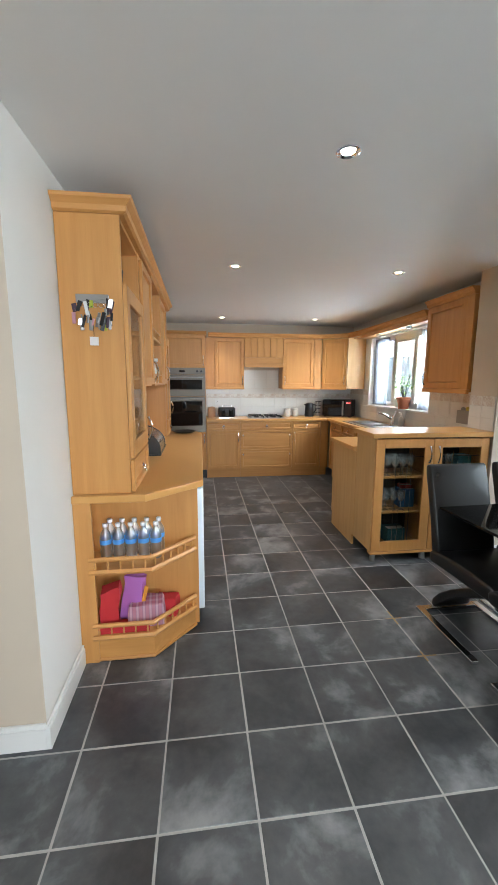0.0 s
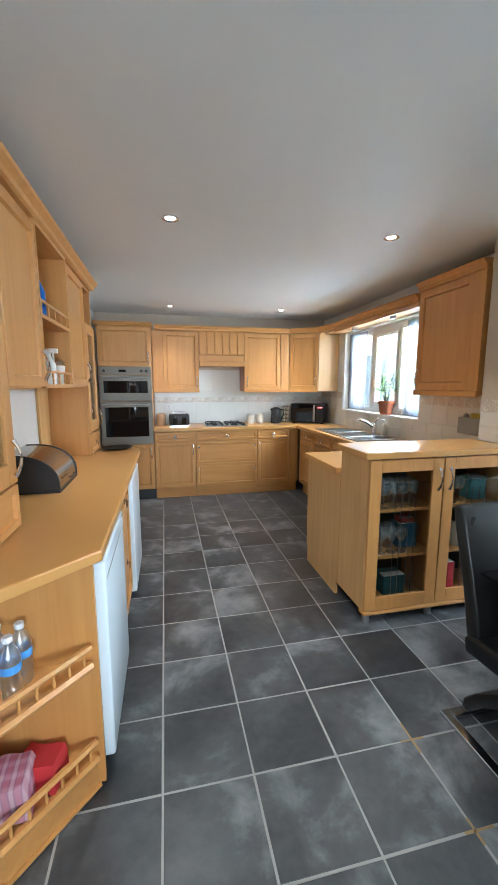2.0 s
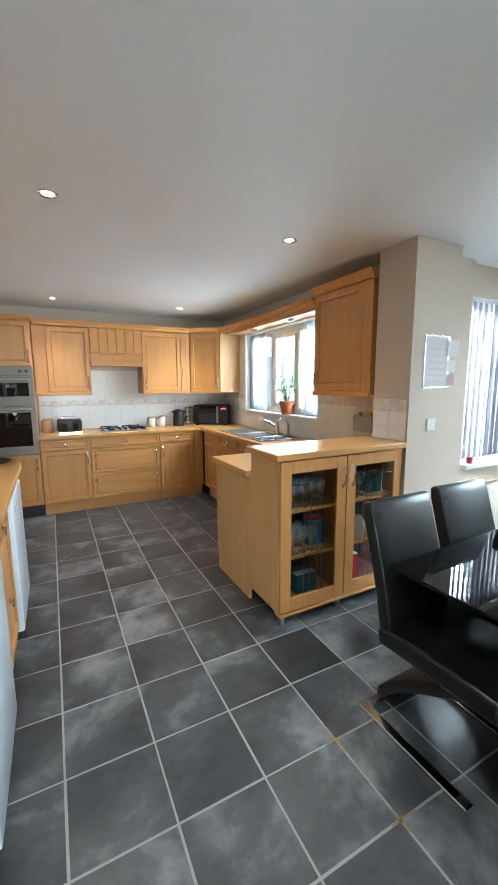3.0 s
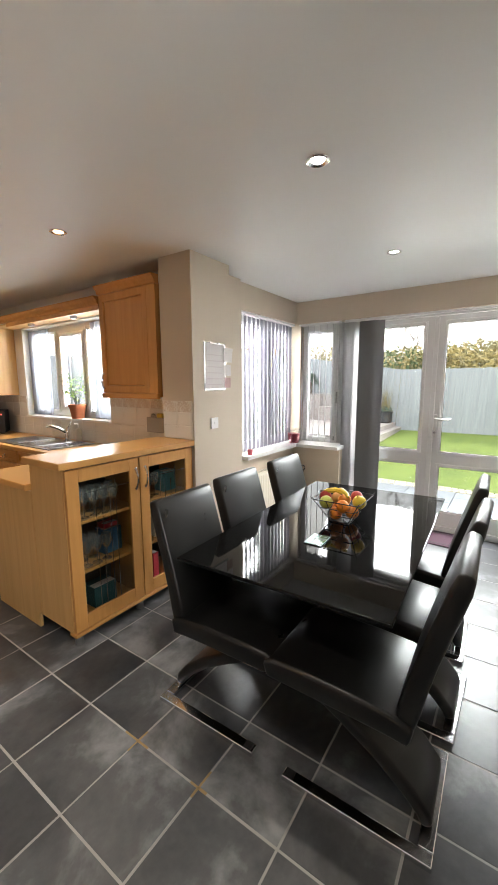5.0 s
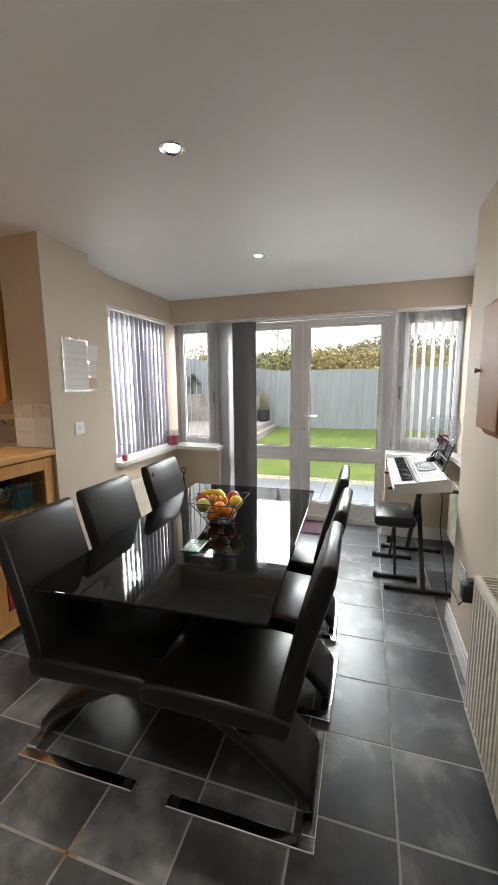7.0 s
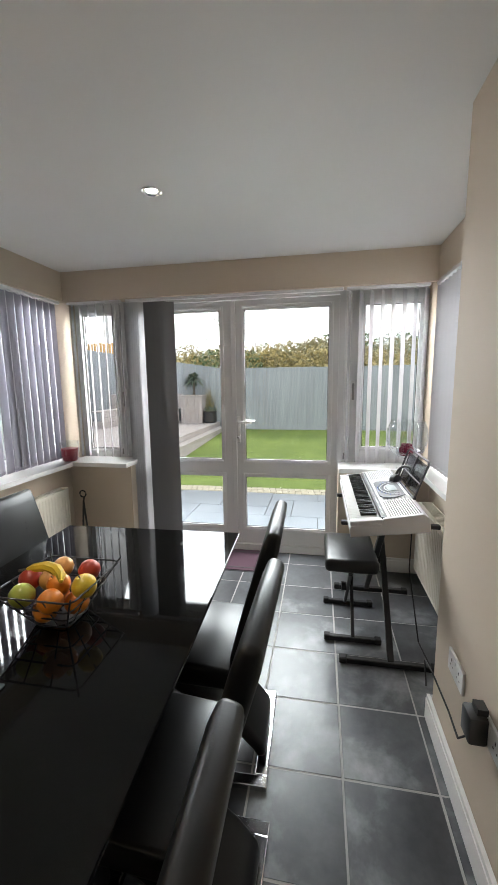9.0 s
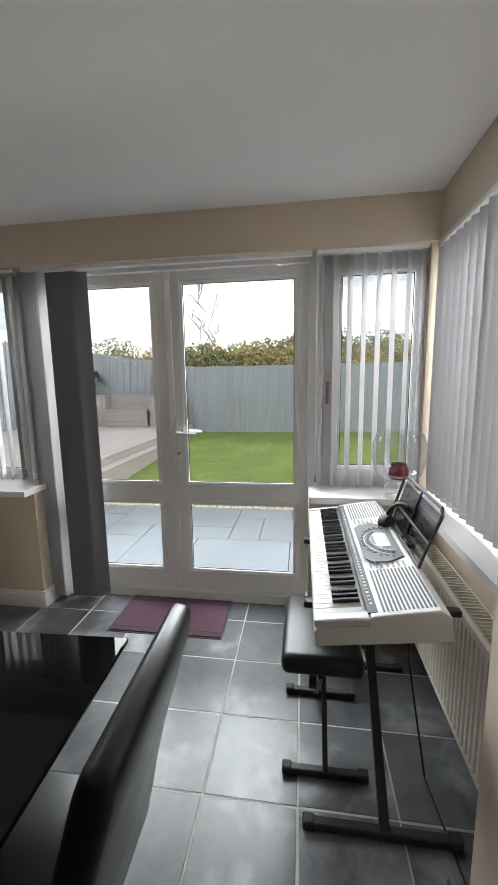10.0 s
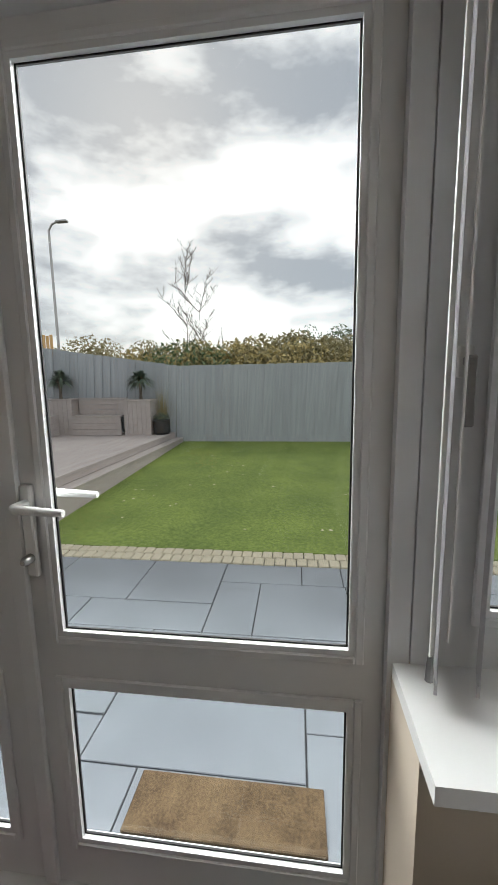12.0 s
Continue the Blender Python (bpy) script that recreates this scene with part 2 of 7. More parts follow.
def lathe(profile, n=24, bm=None, at=(0, 0, 0)):
    bm = bm or bmesh.new()
    at = Vector(at)
    rings = []
    for r, z in profile:
        if r < 1e-5:
            rings.append([bm.verts.new(at + Vector((0, 0, z)))])
        else:
            rings.append([bm.verts.new(at + Vector((r * math.cos(2 * math.pi * j / n), r * math.sin(2 * math.pi * j / n), z))) for j in range(n)])
    for a, b in zip(rings, rings[1:]):
        for j in range(n):
            k = (j + 1) % n
            if len(a) == 1 and len(b) > 1:
                bm.faces.new((a[0], b[j], b[k]))
            elif len(b) == 1 and len(a) > 1:
                bm.faces.new((a[j], a[k], b[0]))
            elif len(a) > 1:
                bm.faces.new((a[j], a[k], b[k], b[j]))
    return bm


def prism(outline, y0, y1, axis="y"):
    """An outline of (u, z) pushed along an axis: y: u is x; x: u is y; z: pairs are (x, y)."""
    bm = bmesh.new()

    def place(u, v, w):
        return {"y": (u, w, v), "x": (w, u, v), "z": (u, v, w)}[axis]

    a = [bm.verts.new(place(u, v, y0)) for u, v in outline]
    b = [bm.verts.new(place(u, v, y1)) for u, v in outline]
    bm.faces.new(a)
    bm.faces.new(b[::-1])
    for i in range(len(a)):
        j = (i + 1) % len(a)
        bm.faces.new((a[i], b[i], b[j], a[j]))
    bmesh.ops.recalc_face_normals(bm, faces=bm.faces[:])
    return bm


def bevelled(bm, width, seg=2, angle=35):
    edges = [e for e in bm.edges if e.is_manifold and e.calc_face_angle(0) > radians(angle)]
    bmesh.ops.bevel(bm, geom=edges, offset=width, segments=seg, affect="EDGES", profile=0.5)
    return bm


def moved(bm, m):
    bmesh.ops.transform(bm, matrix=m, verts=bm.verts[:])
    return bm


def part(name, bm, material, parent=None, label="", m=None, smooth=False):
    """One mesh object, under a thing or a part if a parent is given."""
    me = bpy.data.meshes.new(name)
    bmesh.ops.recalc_face_normals(bm, faces=bm.faces[:])
    bm.to_mesh(me)
    bm.free()
    for one in (material if isinstance(material, (list, tuple)) else [material]):
        me.materials.append(one)
    if smooth:
        me.polygons.foreach_set("use_smooth", [True] * len(me.polygons))
        me.set_sharp_from_angle(angle=radians(40))
    ob = new(name, me)
    if parent is not None:
        ob.parent = parent
    if m is not None:
        ob.matrix_basis = m
    if label:
        ob["label"] = label
    return ob


def thing(name, label, category, m=None, group=""):
    """An Empty at the base of a thing, which parents its parts."""
    ob = new(name)
    ob.empty_display_size = 0.1
    if m is not None:
        ob.matrix_basis = m
    return tagged(ob, label, category, group)


def setting(name, bm, material, label, category):
    return tagged(part(name, bm, material), label, category, kind="structure")


# ---- the shell of the rooms ----
CZ = 2.44
setting("subfloor", box(-3.0, 4.6, -2.4, 6.6, -0.2, -0.0016), GROUT, "grey grout bed under dark floor tiles", "floor")
setting("ceiling", box(-3.0, 4.75, -2.4, 6.65, CZ, CZ + 0.15), CEIL, "smooth white painted ceiling with downlights", "ceiling")
setting("wall_left", box(-0.80, -0.665, 1.465, 6.60, 0, CZ), WALL_PALE, "pale painted wall behind the dresser", "wall")
setting("wall_stub", boxes([(-2.85, -0.801, 1.463, 1.60, 0, CZ), (-0.801, -0.666, 1.461, 1.4645, 0, CZ)]), WALL, "beige painted wall beside the room opening", "wall")
setting("wall_west", box(-3.0, -2.85, -2.4, 1.60, 0, CZ), WALL, "plain beige wall behind the entrance", "wall")
# unseen wall; its gap is added to let the entrance light in
setting("wall_south", boxes([(-2.85, 0.1, -2.4, -2.25, 0, CZ), (1.05, 1.24, -2.4, -2.25, 0, CZ), (0.1, 1.05, -2.4, -2.25, 0, 0.9), (0.1, 1.05, -2.4, -2.25, 2.15, CZ)]), WALL, "plain beige wall closing the room", "wall")
setting("wall_entry", box(1.10, 1.24, -2.25, 0.20, 0, CZ), WALL, "plain beige wall beside the entrance", "wall")
setting("wall_dining", boxes([(1.10, 2.91, 0.20, 0.337, 0, CZ), (2.78, 2.91, -0.16, 0.20, 0, CZ)]), WALL, "beige painted wall with radiator and sockets", "wall")
# darker beige paint stands in for the shade above the wall cabinets
setting("wall_back", box(-0.665, 2.85, 6.45, 6.60, 0, CZ), WALL, "kitchen wall behind the hob, beige for the shade above the cabinets", "wall")
WX, WY0, WY1, WZ0, WZ1 = 2.60, 4.12, 5.72, 1.165, 2.16
setting("wall_window", boxes([
    (WX, 2.85, 3.15, WY0, 0, CZ), (WX, 2.85, WY1, 6.45, 0, CZ), (WX, 2.85, WY0, WY1, 0, WZ0 - 0.02), (WX, 2.85, WY0, WY1, WZ1, CZ)]),
    WALL_PALE, "pale kitchen wall around the sink window", "wall")
setting("wall_nib", boxes([
    (2.38, 2.825, 2.83, 3.15, 0, CZ), (2.825, 2.98, 2.83, 3.15, 0, 2.37), (2.825, 2.98, 2.95, 3.15, 2.37, CZ)]),
    WALL, "beige wall pier between kitchen and dining bay", "wall")
BN, BS = 3.03, 0.02
setting("wall_bay_north", boxes([
    (2.98, 3.27, BN, 3.28, 0, CZ), (3.27, 4.42, BN, 3.28, 0, 0.80), (3.27, 4.42, BN, 3.28, 2.20, CZ), (4.42, 4.62, 3.0, 3.28, 0, CZ)]),
    WALL, "beige bay wall below and above its window", "wall")
setting("wall_bay_south", boxes([
    (2.91, 3.15, -0.23, BS, 0, CZ), (3.15, 4.42, -0.23, BS, 0, 0.80), (3.15, 4.42, -0.23, BS, 2.20, CZ), (4.42, 4.62, -0.23, 0.05, 0, CZ)]),
    WALL, "beige bay wall below and above its window", "wall")
setting("wall_garden", boxes([
    (4.38, 4.62, BS, BN, 2.20, CZ), (4.31, 4.62, BS, 0.69, 0, 0.80), (4.31, 4.62, 2.45, BN, 0, 0.80)]),
    WALL, "beige garden wall with a deep header over the doors", "wall")


def sill(name, rows):
    bm = boxes(rows)
    return setting(name, bm, WHITE, "white gloss painted window sill", "window sill")


sill("window_sill_north", [(3.22, 4.20, 2.93, 3.20, 0.80, 0.835), (4.20, 4.50, 2.43, 3.20, 0.80, 0.835)])
sill("window_sill_south", [(3.10, 4.24, -0.15, 0.12, 0.80, 0.835), (4.24, 4.50, -0.15, 0.69, 0.80, 0.835)])
sill("window_sill_kitchen", [(WX - 0.03, 2.70, WY0 - 0.0, WY1, WZ0 - 0.02, WZ0)])


def skirting(name, x0, x1, y0, y1):
    """A moulded white board: a tall flat and a small rounded top."""
    bm = boxes([(x0, x1, y0, y1, 0, 0.095)])
    lx, ly = x1 - x0, y1 - y0
    if lx < ly:
        c = 0.004
        add_box(bm, x0 + c, x1 - c, y0, y1, 0.095, 0.115)
    else:
        c = 0.004
        add_box(bm, x0, x1, y0 + c, y1 - c, 0.095, 0.115)
    return setting(name, bm, WHITE, "white painted moulded skirting board", "baseboard")


skirting("baseboard_left", -0.664, -0.646, 1.445, 1.93)
skirting("baseboard_stub", -2.85, -0.665, 1.445, 1.4625)
skirting("baseboard_dining", 1.12, 2.928, 0.338, 0.360)
skirting("baseboard_dining_end", 2.911, 2.929, 0.05, 0.337)
skirting("baseboard_bay_south", 2.93, 4.292, 0.021, 0.039)
skirting("baseboard_bay_east", 4.291, 4.309, 0.04, 0.708)
skirting("baseboard_bay_east_end", 4.31, 4.50, 0.691, 0.708)
skirting("baseboard_bay_north", 2.981, 4.291, 3.011, 3.029)
skirting("baseboard_bay_northeast", 4.291, 4.309, 2.432, 3.01)
skirting("baseboard_bay_northeast_end", 4.31, 4.50, 2.432, 2.449)
skirting("baseboard_nib", 2.40, 2.98, 2.811, 2.829)

# ---- garden doors and windows ----
FX0, FX1 = 4.50, 4.527


def glazed(name, label, category, y0, y1, z0, z1, cells, rail=0.06, axis="x", plane=(FX0, FX1), kind="structure"):
    """An outer frame and its panes. cells: (y0, y1, z0, z1) of the clear glass."""
    ob = thing(name, label, category)
    if kind:
        ob["kind"] = kind

    def place(bm):
        return bm if axis == "x" else moved(bm, Matrix(((0, 1, 0, 0), (1, 0, 0, 0), (0, 0, 1, 0), (0, 0, 0, 1))))

    p0, p1 = plane
    ys = sorted({y0, y1, *(c[0] for c in cells), *(c[1] for c in cells)})
    bm = bmesh.new()
    for a, b in zip(ys, ys[1:]):
        inside = sorted((c[2], c[3]) for c in cells if c[0] <= a + 1e-6 and c[1] >= b - 1e-6)
        z = z0
        for c0, c1 in inside:
            if c0 - z > 1e-4:
                add_box(bm, p0, p1, a, b, z, c0)
            z = c1
        if z1 - z > 1e-4:
            add_box(bm, p0, p1, a, b, z, z1)
    bmesh.ops.remove_doubles(bm, verts=bm.verts[:], dist=1e-5)
    part("frame", place(bm), UPVC, ob)
    for c in cells:
        w = 0.014
        bead = boxes([
            (p0 - 0.005, p0 + 0.007, c[0], c[0] + w, c[2], c[3]), (p0 - 0.005, p0 + 0.007, c[1] - w, c[1], c[2], c[3]),
            (p0 - 0.005, p0 + 0.007, c[0] + w, c[1] - w, c[2], c[2] + w), (p0 - 0.005, p0 + 0.007, c[0] + w, c[1] - w, c[3] - w, c[3])])
        part("glazing_bead", place(bead), UPVC, ob)
        lip = boxes([
            (p0 - 0.009, p0 - 0.0005, c[0] - 0.02, c[0] - 0.0005, c[2] - 0.02, c[3] + 0.02), (p0 - 0.009, p0 - 0.0005, c[1] + 0.0005, c[1] + 0.02, c[2] - 0.02, c[3] + 0.02),
            (p0 - 0.009, p0 - 0.0005, c[0], c[1], c[2] - 0.02, c[2] - 0.0005), (p0 - 0.009, p0 - 0.0005, c[0], c[1], c[3] + 0.0005, c[3] + 0.02)])
        part("sash_lip", place(bevelled(lip, 0.003, 1)), UPVC, ob)
        seal = boxes([
            (p0 + 0.007, p0 + 0.012, c[0], c[0] + 0.018, c[2], c[3]), (p0 + 0.007, p0 + 0.012, c[1] - 0.018, c[1], c[2], c[3]),
            (p0 + 0.007, p0 + 0.012, c[0] + 0.018, c[1] - 0.018, c[2], c[2] + 0.018), (p0 + 0.007, p0 + 0.012, c[0] + 0.018, c[1] - 0.018, c[3] - 0.018, c[3])])
        part("seal", place(seal), RUBBER, ob)
        pane = part("pane", place(box(p0 + 0.0125, p0 + 0.0185, c[0], c[1], c[2], c[3])), GLASS, ob)
        pane.visible_shadow = False
    return ob


glazed("door_frame", "white uPVC outer frame of the garden doors", "door frame", 0.655, 2.50, 0.0, 2.235,
       [(0.70, 2.445, 0.06, 2.17)], plane=(4.505, 4.60))
for child in list(bpy.data.objects["door_frame"].children):
    if child.name.startswith(("pane", "glazing_bead", "seal", "sash_lip")):
        bpy.data.objects.remove(child)
door_r = glazed("door_1", "white uPVC glazed garden door with two panes, shut", "door", 0.7003, 1.565, 0.062, 2.168,
                [(0.765, 1.487, 0.205, 0.690), (0.765, 1.487, 0.820, 2.105)], plane=(4.535, 4.562))
door_l = glazed("door_2", "white uPVC glazed garden door half behind blinds", "door", 1.569, 2.4447, 0.062, 2.168,
                [(1.672, 2.380, 0.205, 0.690), (1.672, 2.380, 0.820, 2.105)], plane=(4.535, 4.562))
part("meeting_cover", box(4.518, 4.534, 1.548, 1.590, 0.07, 2.16, 0.004), UPVC, door_l)
handle = part("door_handle", bevelled(boxes([(4.518, 4.534, 1.515, 1.545, 0.98, 1.21)]), 0.006, 2), WHITE, door_r, "white lever handle plate")
bm = tube(bmesh.new(), [(4.518, 1.53, 1.165), (4.48, 1.53, 1.165), (4.472, 1.52, 1.165), (4.472, 1.405, 1.160)], [0.011, 0.011, 0.011, 0.008], 10)
part("lever", bm, WHITE, handle, smooth=True)
part("key_cylinder", lathe([(0, 0), (0.012, 0), (0.012, 0.02), (0.006, 0.03), (0, 0.03)], 14), STEEL, handle, m=pose(4.518, 1.53, 1.03, 0, -90, 0), smooth=True)
outer = part("outer_handle", bevelled(boxes([(4.5625, 4.576, 1.515, 1.545, 0.98, 1.21)]), 0.006, 2), WHITE, door_r)
part("outer_lever", tube(bmesh.new(), [(4.576, 1.53, 1.165), (4.612, 1.53, 1.165), (4.62, 1.52, 1.165), (4.62, 1.405, 1.160)], [0.011, 0.011, 0.011, 0.008], 10), WHITE, outer, smooth=True)


def window_handle(ob, m):
    h = part("window_handle", bevelled(boxes([(-0.014, 0.014, -0.012, 0, -0.03, 0.03)]), 0.004, 2), WHITE, ob, "dark grey lever handle", m)
    part("lever", bevelled(boxes([(-0.009, 0.009, -0.040, -0.026, -0.12, 0.01), (-0.008, 0.008, -0.027, -0.012, -0.008, 0.008)]), 0.003, 1), STEEL, h)


win_s = glazed("window_1", "white uPVC opening window beside the garden doors", "window", 0.052, 0.653, 0.835, 2.20,
               [(0.092, 0.520, 0.955, 2.095)])
window_handle(win_s, pose(4.498, 0.585, 1.47, 0, 0, -90))
win_n = glazed("window_2", "white uPVC opening window beside the garden doors", "window", 2.502, 3.0, 0.835, 2.20,
               [(2.625, 2.93, 0.90, 2.11)])
window_handle(win_n, pose(4.498, 2.56, 1.42, 0, 0, -90))
glazed("window_3", "white uPVC side window of the bay behind blinds", "window", 3.27, 4.42, 0.835, 2.20,
       [(3.36, 3.80, 0.93, 2.11), (3.90, 4.35, 0.93, 2.11)], axis="y", plane=(3.14, 3.21))
glazed("window_4", "white uPVC side window of the bay behind blinds", "window", 3.15, 4.42, 0.835, 2.20,
       [(3.24, 3.74, 0.93, 2.11), (3.84, 4.35, 0.93, 2.11)], axis="y", plane=(-0.19, -0.12))
glazed("window_5", "white framed kitchen window over the sink", "window", WY0, WY1, WZ0, WZ1,
       [(WY0 + 0.06, 4.60, WZ0 + 0.06, WZ1 - 0.06), (4.67, 5.10, WZ0 + 0.10, WZ1 - 0.10), (5.19, WY1 - 0.06, WZ0 + 0.06, WZ1 - 0.06)], plane=(2.70, 2.77))


# ---- vertical blinds ----
def slat_mesh(h, w=0.094, curl=0.006):
    bm = bmesh.new()
    n = 4
    cols = []
    for i in range(n + 1):
        u = i / n - 0.5
        y = curl * (1 - 4 * u * u)
        cols.append([bm.verts.new((u * w, y + d, z)) for d in (0, 0.0012) for z in (0, h)])
    for a, b in zip(cols, cols[1:]):
        bm.faces.new((a[0], b[0], b[1], a[1]))
        bm.faces.new((a[2], a[3], b[3], b[2]))
        bm.faces.new((a[0], a[2], b[2], b[0]))
        bm.faces.new((a[1], b[1], b[3], a[3]))
    bm.faces.new((cols[0][0], cols[0][1], cols[0][3], cols[0][2]))
    bm.faces.new((cols[-1][0], cols[-1][2], cols[-1][3], cols[-1][1]))
    return bm


def blind(name, label, a, b, z0, z1, slats, rail=True):
    """slats: (distance along the rail from a, turn in degrees, cloth). The rail runs from a to b."""
    a, b = Vector((*a, 0)), Vector((*b, 0))
    d = (b - a).normalized()
    yaw = math.degrees(math.atan2(d.y, d.x))
    ob = thing(name, label, "blind", pose(a.x, a.y, 0, 0, 0, yaw))
    length = (b - a).length
    if rail:
        part("headrail", bevelled(boxes([(0, length, -0.02, 0.02, z1, z1 + 0.035)]), 0.004, 1), UPVC, ob)
    shared = {}
    for s, turn, cloth in slats:
        k = (cloth.name,)
        sag = random.uniform(-1.5, 1.5)
        if k not in shared:
            first = part("slat", slat_mesh(z1 - z0 - 0.03), cloth, ob, smooth=True)
            shared[k] = first.data
            first.matrix_basis = pose(s, 0, z0 + 0.02, 0, 0, turn + sag)
        else:
            o = new("slat", shared[k])
            o.parent = ob
            o.matrix_basis = pose(s, 0, z0 + 0.02, 0, 0, turn + sag)
        hook = new("slat_hook", HOOK)
        hook.parent = ob
        hook.matrix_basis = pose(s, 0, z1 - 0.012)
        weight_key = ("weight", cloth.name)
        if weight_key not in shared:
            shared[weight_key] = part("slat_weight", boxes([(-0.044, 0.044, -0.001, 0.005, 0, 0.022)]), cloth, ob).data
            bpy.data.objects.remove(ob.children[-1])
        w = new("slat_weight", shared[weight_key])
        w.parent = ob
        w.matrix_basis = pose(s, 0, z0, 0, 0, turn + sag)
    return ob


hook_bm = boxes([(-0.006, 0.006, -0.004, 0.004, 0, 0.014)])
HOOK = bpy.data.meshes.new("slat_hook")
hook_bm.to_mesh(HOOK)
hook_bm.free()
HOOK.materials.append(UPVC)

blind("vertical_blind", "grey vertical slat blind, nearly closed", (3.27, 3.075), (4.38, 3.075), 0.855, 2.18,
      [(0.045 + 0.076 * i, (19 if i < 4 else 12) + (12 if i == 4 else 0), BLIND_GREY) for i in range(14)])
blind("vertical_blind", "pale vertical slat blind turned open", (4.435, 3.02), (4.435, 2.52), 0.855, 2.18,
      [(0.04 + 0.075 * i, 114, BLIND_WHITE) for i in range(7)])
# last slats take the darker cloth, which carries the shade of the stack
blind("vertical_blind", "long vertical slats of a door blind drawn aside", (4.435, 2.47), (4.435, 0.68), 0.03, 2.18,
      [(0.02 + 0.020 * i, 62, BLIND_WHITE) for i in range(7)] + [(0.205 + 0.017 * i, 26, BLIND_SHADED) for i in range(11)])
blind("vertical_blind", "pale vertical slat blind turned half open", (4.435, 0.655), (4.435, 0.06), 0.855, 2.18,
      [(0.033 + 0.078 * i, 69 - 1.5 * i, BLIND_WHITE) for i in range(8)])
blind("vertical_blind", "pale vertical slat blind, closed", (4.485, 0.0), (3.16, 0.0), 0.855, 2.18,
      [(0.045 + 0.080 * i, 24, BLIND_WHITE) for i in range(16)])


# ---- dining table and chairs ----
table = thing("dining_table", "black glass topped rectangular dining table", "table", pose(2.262, 1.657, 0, 0, 0, 2.2))
part("tabletop", bevelled(boxes([(-0.806, 0.806, -0.462, 0.462, 0.735, 0.75)]), 0.004, 2), TABLE_GLASS, table, "smeared black glass top")
part("apron", boxes([(-0.55, 0.55, -0.26, 0.26, 0.70, 0.7345)]), BLACK, table)
for sx in (-1, 1):
    part("pedestal", bevelled(boxes([(0.15 + sx * 0.33 - 0.05, 0.15 + sx * 0.33 + 0.05, -0.22, 0.22, 0.03, 0.70)]), 0.01, 2), BLACK, table)
part("base_plate", bevelled(boxes([(-0.28, 0.58, -0.25, 0.25, 0.0, 0.03)]), 0.008, 2), BLACK_GLASS, table)


def slab(spine, half, thick):
    """A padded slab that follows a bent line in (y, z), of a given half width and a thickness along the line."""
    bm = bmesh.new()
    rows = []
    for i, (y, z) in enumerate(spine):
        a = spine[max(i - 1, 0)]
        b = spine[min(i + 1, len(spine) - 1)]
        dy, dz = b[0] - a[0], b[1] - a[1]
        n = math.hypot(dy, dz)
        ny, nz = -dz / n, dy / n
        t = thick[i] / 2
        row = []
        for sx, sn in ((-1, -1), (-1, 1), (1, 1), (1, -1)):
            row.append(bm.verts.new((sx * half, y + sn * t * ny, z + sn * t * nz)))
        rows.append(row)
    for a, b in zip(rows, rows[1:]):
        for j in range(4):
            bm.faces.new((a[j], a[(j + 1) % 4], b[(j + 1) % 4], b[j]))
    bm.faces.new(rows[0][::-1])
    bm.faces.new(rows[-1])
    bmesh.ops.recalc_face_normals(bm, faces=bm.faces[:])
    long_edges = [e for e in bm.edges if e.calc_face_angle(0) > radians(50)]
    bmesh.ops.bevel(bm, geom=long_edges, offset=0.016, segments=3, affect="EDGES", profile=0.5)
    return bm


def dining_chair(m):
    """Faces +y; the base's rear is at y = 0."""
    c = thing("dining_chair", "black leather cantilever dining chair with chrome base", "chair", m, "chairs round the dining table")
    back = [(-0.03, 0.985), (-0.015, 0.93), (0.02, 0.81), (0.055, 0.69), (0.08, 0.59), (0.10, 0.50), (0.112, 0.43)]
    part("backrest", slab(back, 0.200, [0.045, 0.06, 0.062, 0.062, 0.065, 0.07, 0.06]), LEATHER, c, smooth=True)
    seat = [(0.085, 0.415), (0.16, 0.430), (0.30, 0.437), (0.46, 0.440), (0.58, 0.440), (0.62, 0.428)]
    part("seat", slab(seat, 0.215, [0.07, 0.085, 0.09, 0.09, 0.085, 0.06]), LEATHER, c, smooth=True)
    leg = [(0.52, 0.392), (0.46, 0.365), (0.34, 0.300), (0.20, 0.215), (0.10, 0.135), (0.045, 0.075), (0.03, 0.035)]
    part("support", slab(leg, 0.13, [0.05, 0.055, 0.055, 0.055, 0.055, 0.05, 0.04]), LEATHER, c, "black leather covered slanted support", smooth=True)
    for sx in (-1, 1):
        part("runner", bevelled(boxes([(sx * 0.205 - 0.022, sx * 0.205 + 0.022, 0.0, 0.53, 0.0, 0.022)]), 0.004, 2), CHROME, c)
        part("glide", boxes([(sx * 0.205 - 0.018, sx * 0.205 + 0.018, 0.485, 0.52, 0.0222, 0.025)]), BLACK, c)
    part("crossbar", bevelled(boxes([(-0.182, 0.182, 0.0, 0.05, 0.0, 0.022)]), 0.004, 2), CHROME, c)
    part("strut", bevelled(boxes([(-0.16, 0.16, 0.47, 0.505, 0.375, 0.39)]), 0.003, 1), CHROME, c)
    return c


chair = dining_chair(pose(1.64, 1.0, 0, 0, 0, 1))
for x, y, yaw in ((2.15, 0.99, -1), (2.71, 1.02, 1.5)):
    copy_thing(chair, pose(x, y, 0, 0, 0, yaw))
for x, y, yaw in ((1.63, 2.205, 181), (2.12, 2.235, 180), (2.71, 2.235, 179)):
    copy_thing(chair, pose(x, y, 0, 0, 0, yaw))


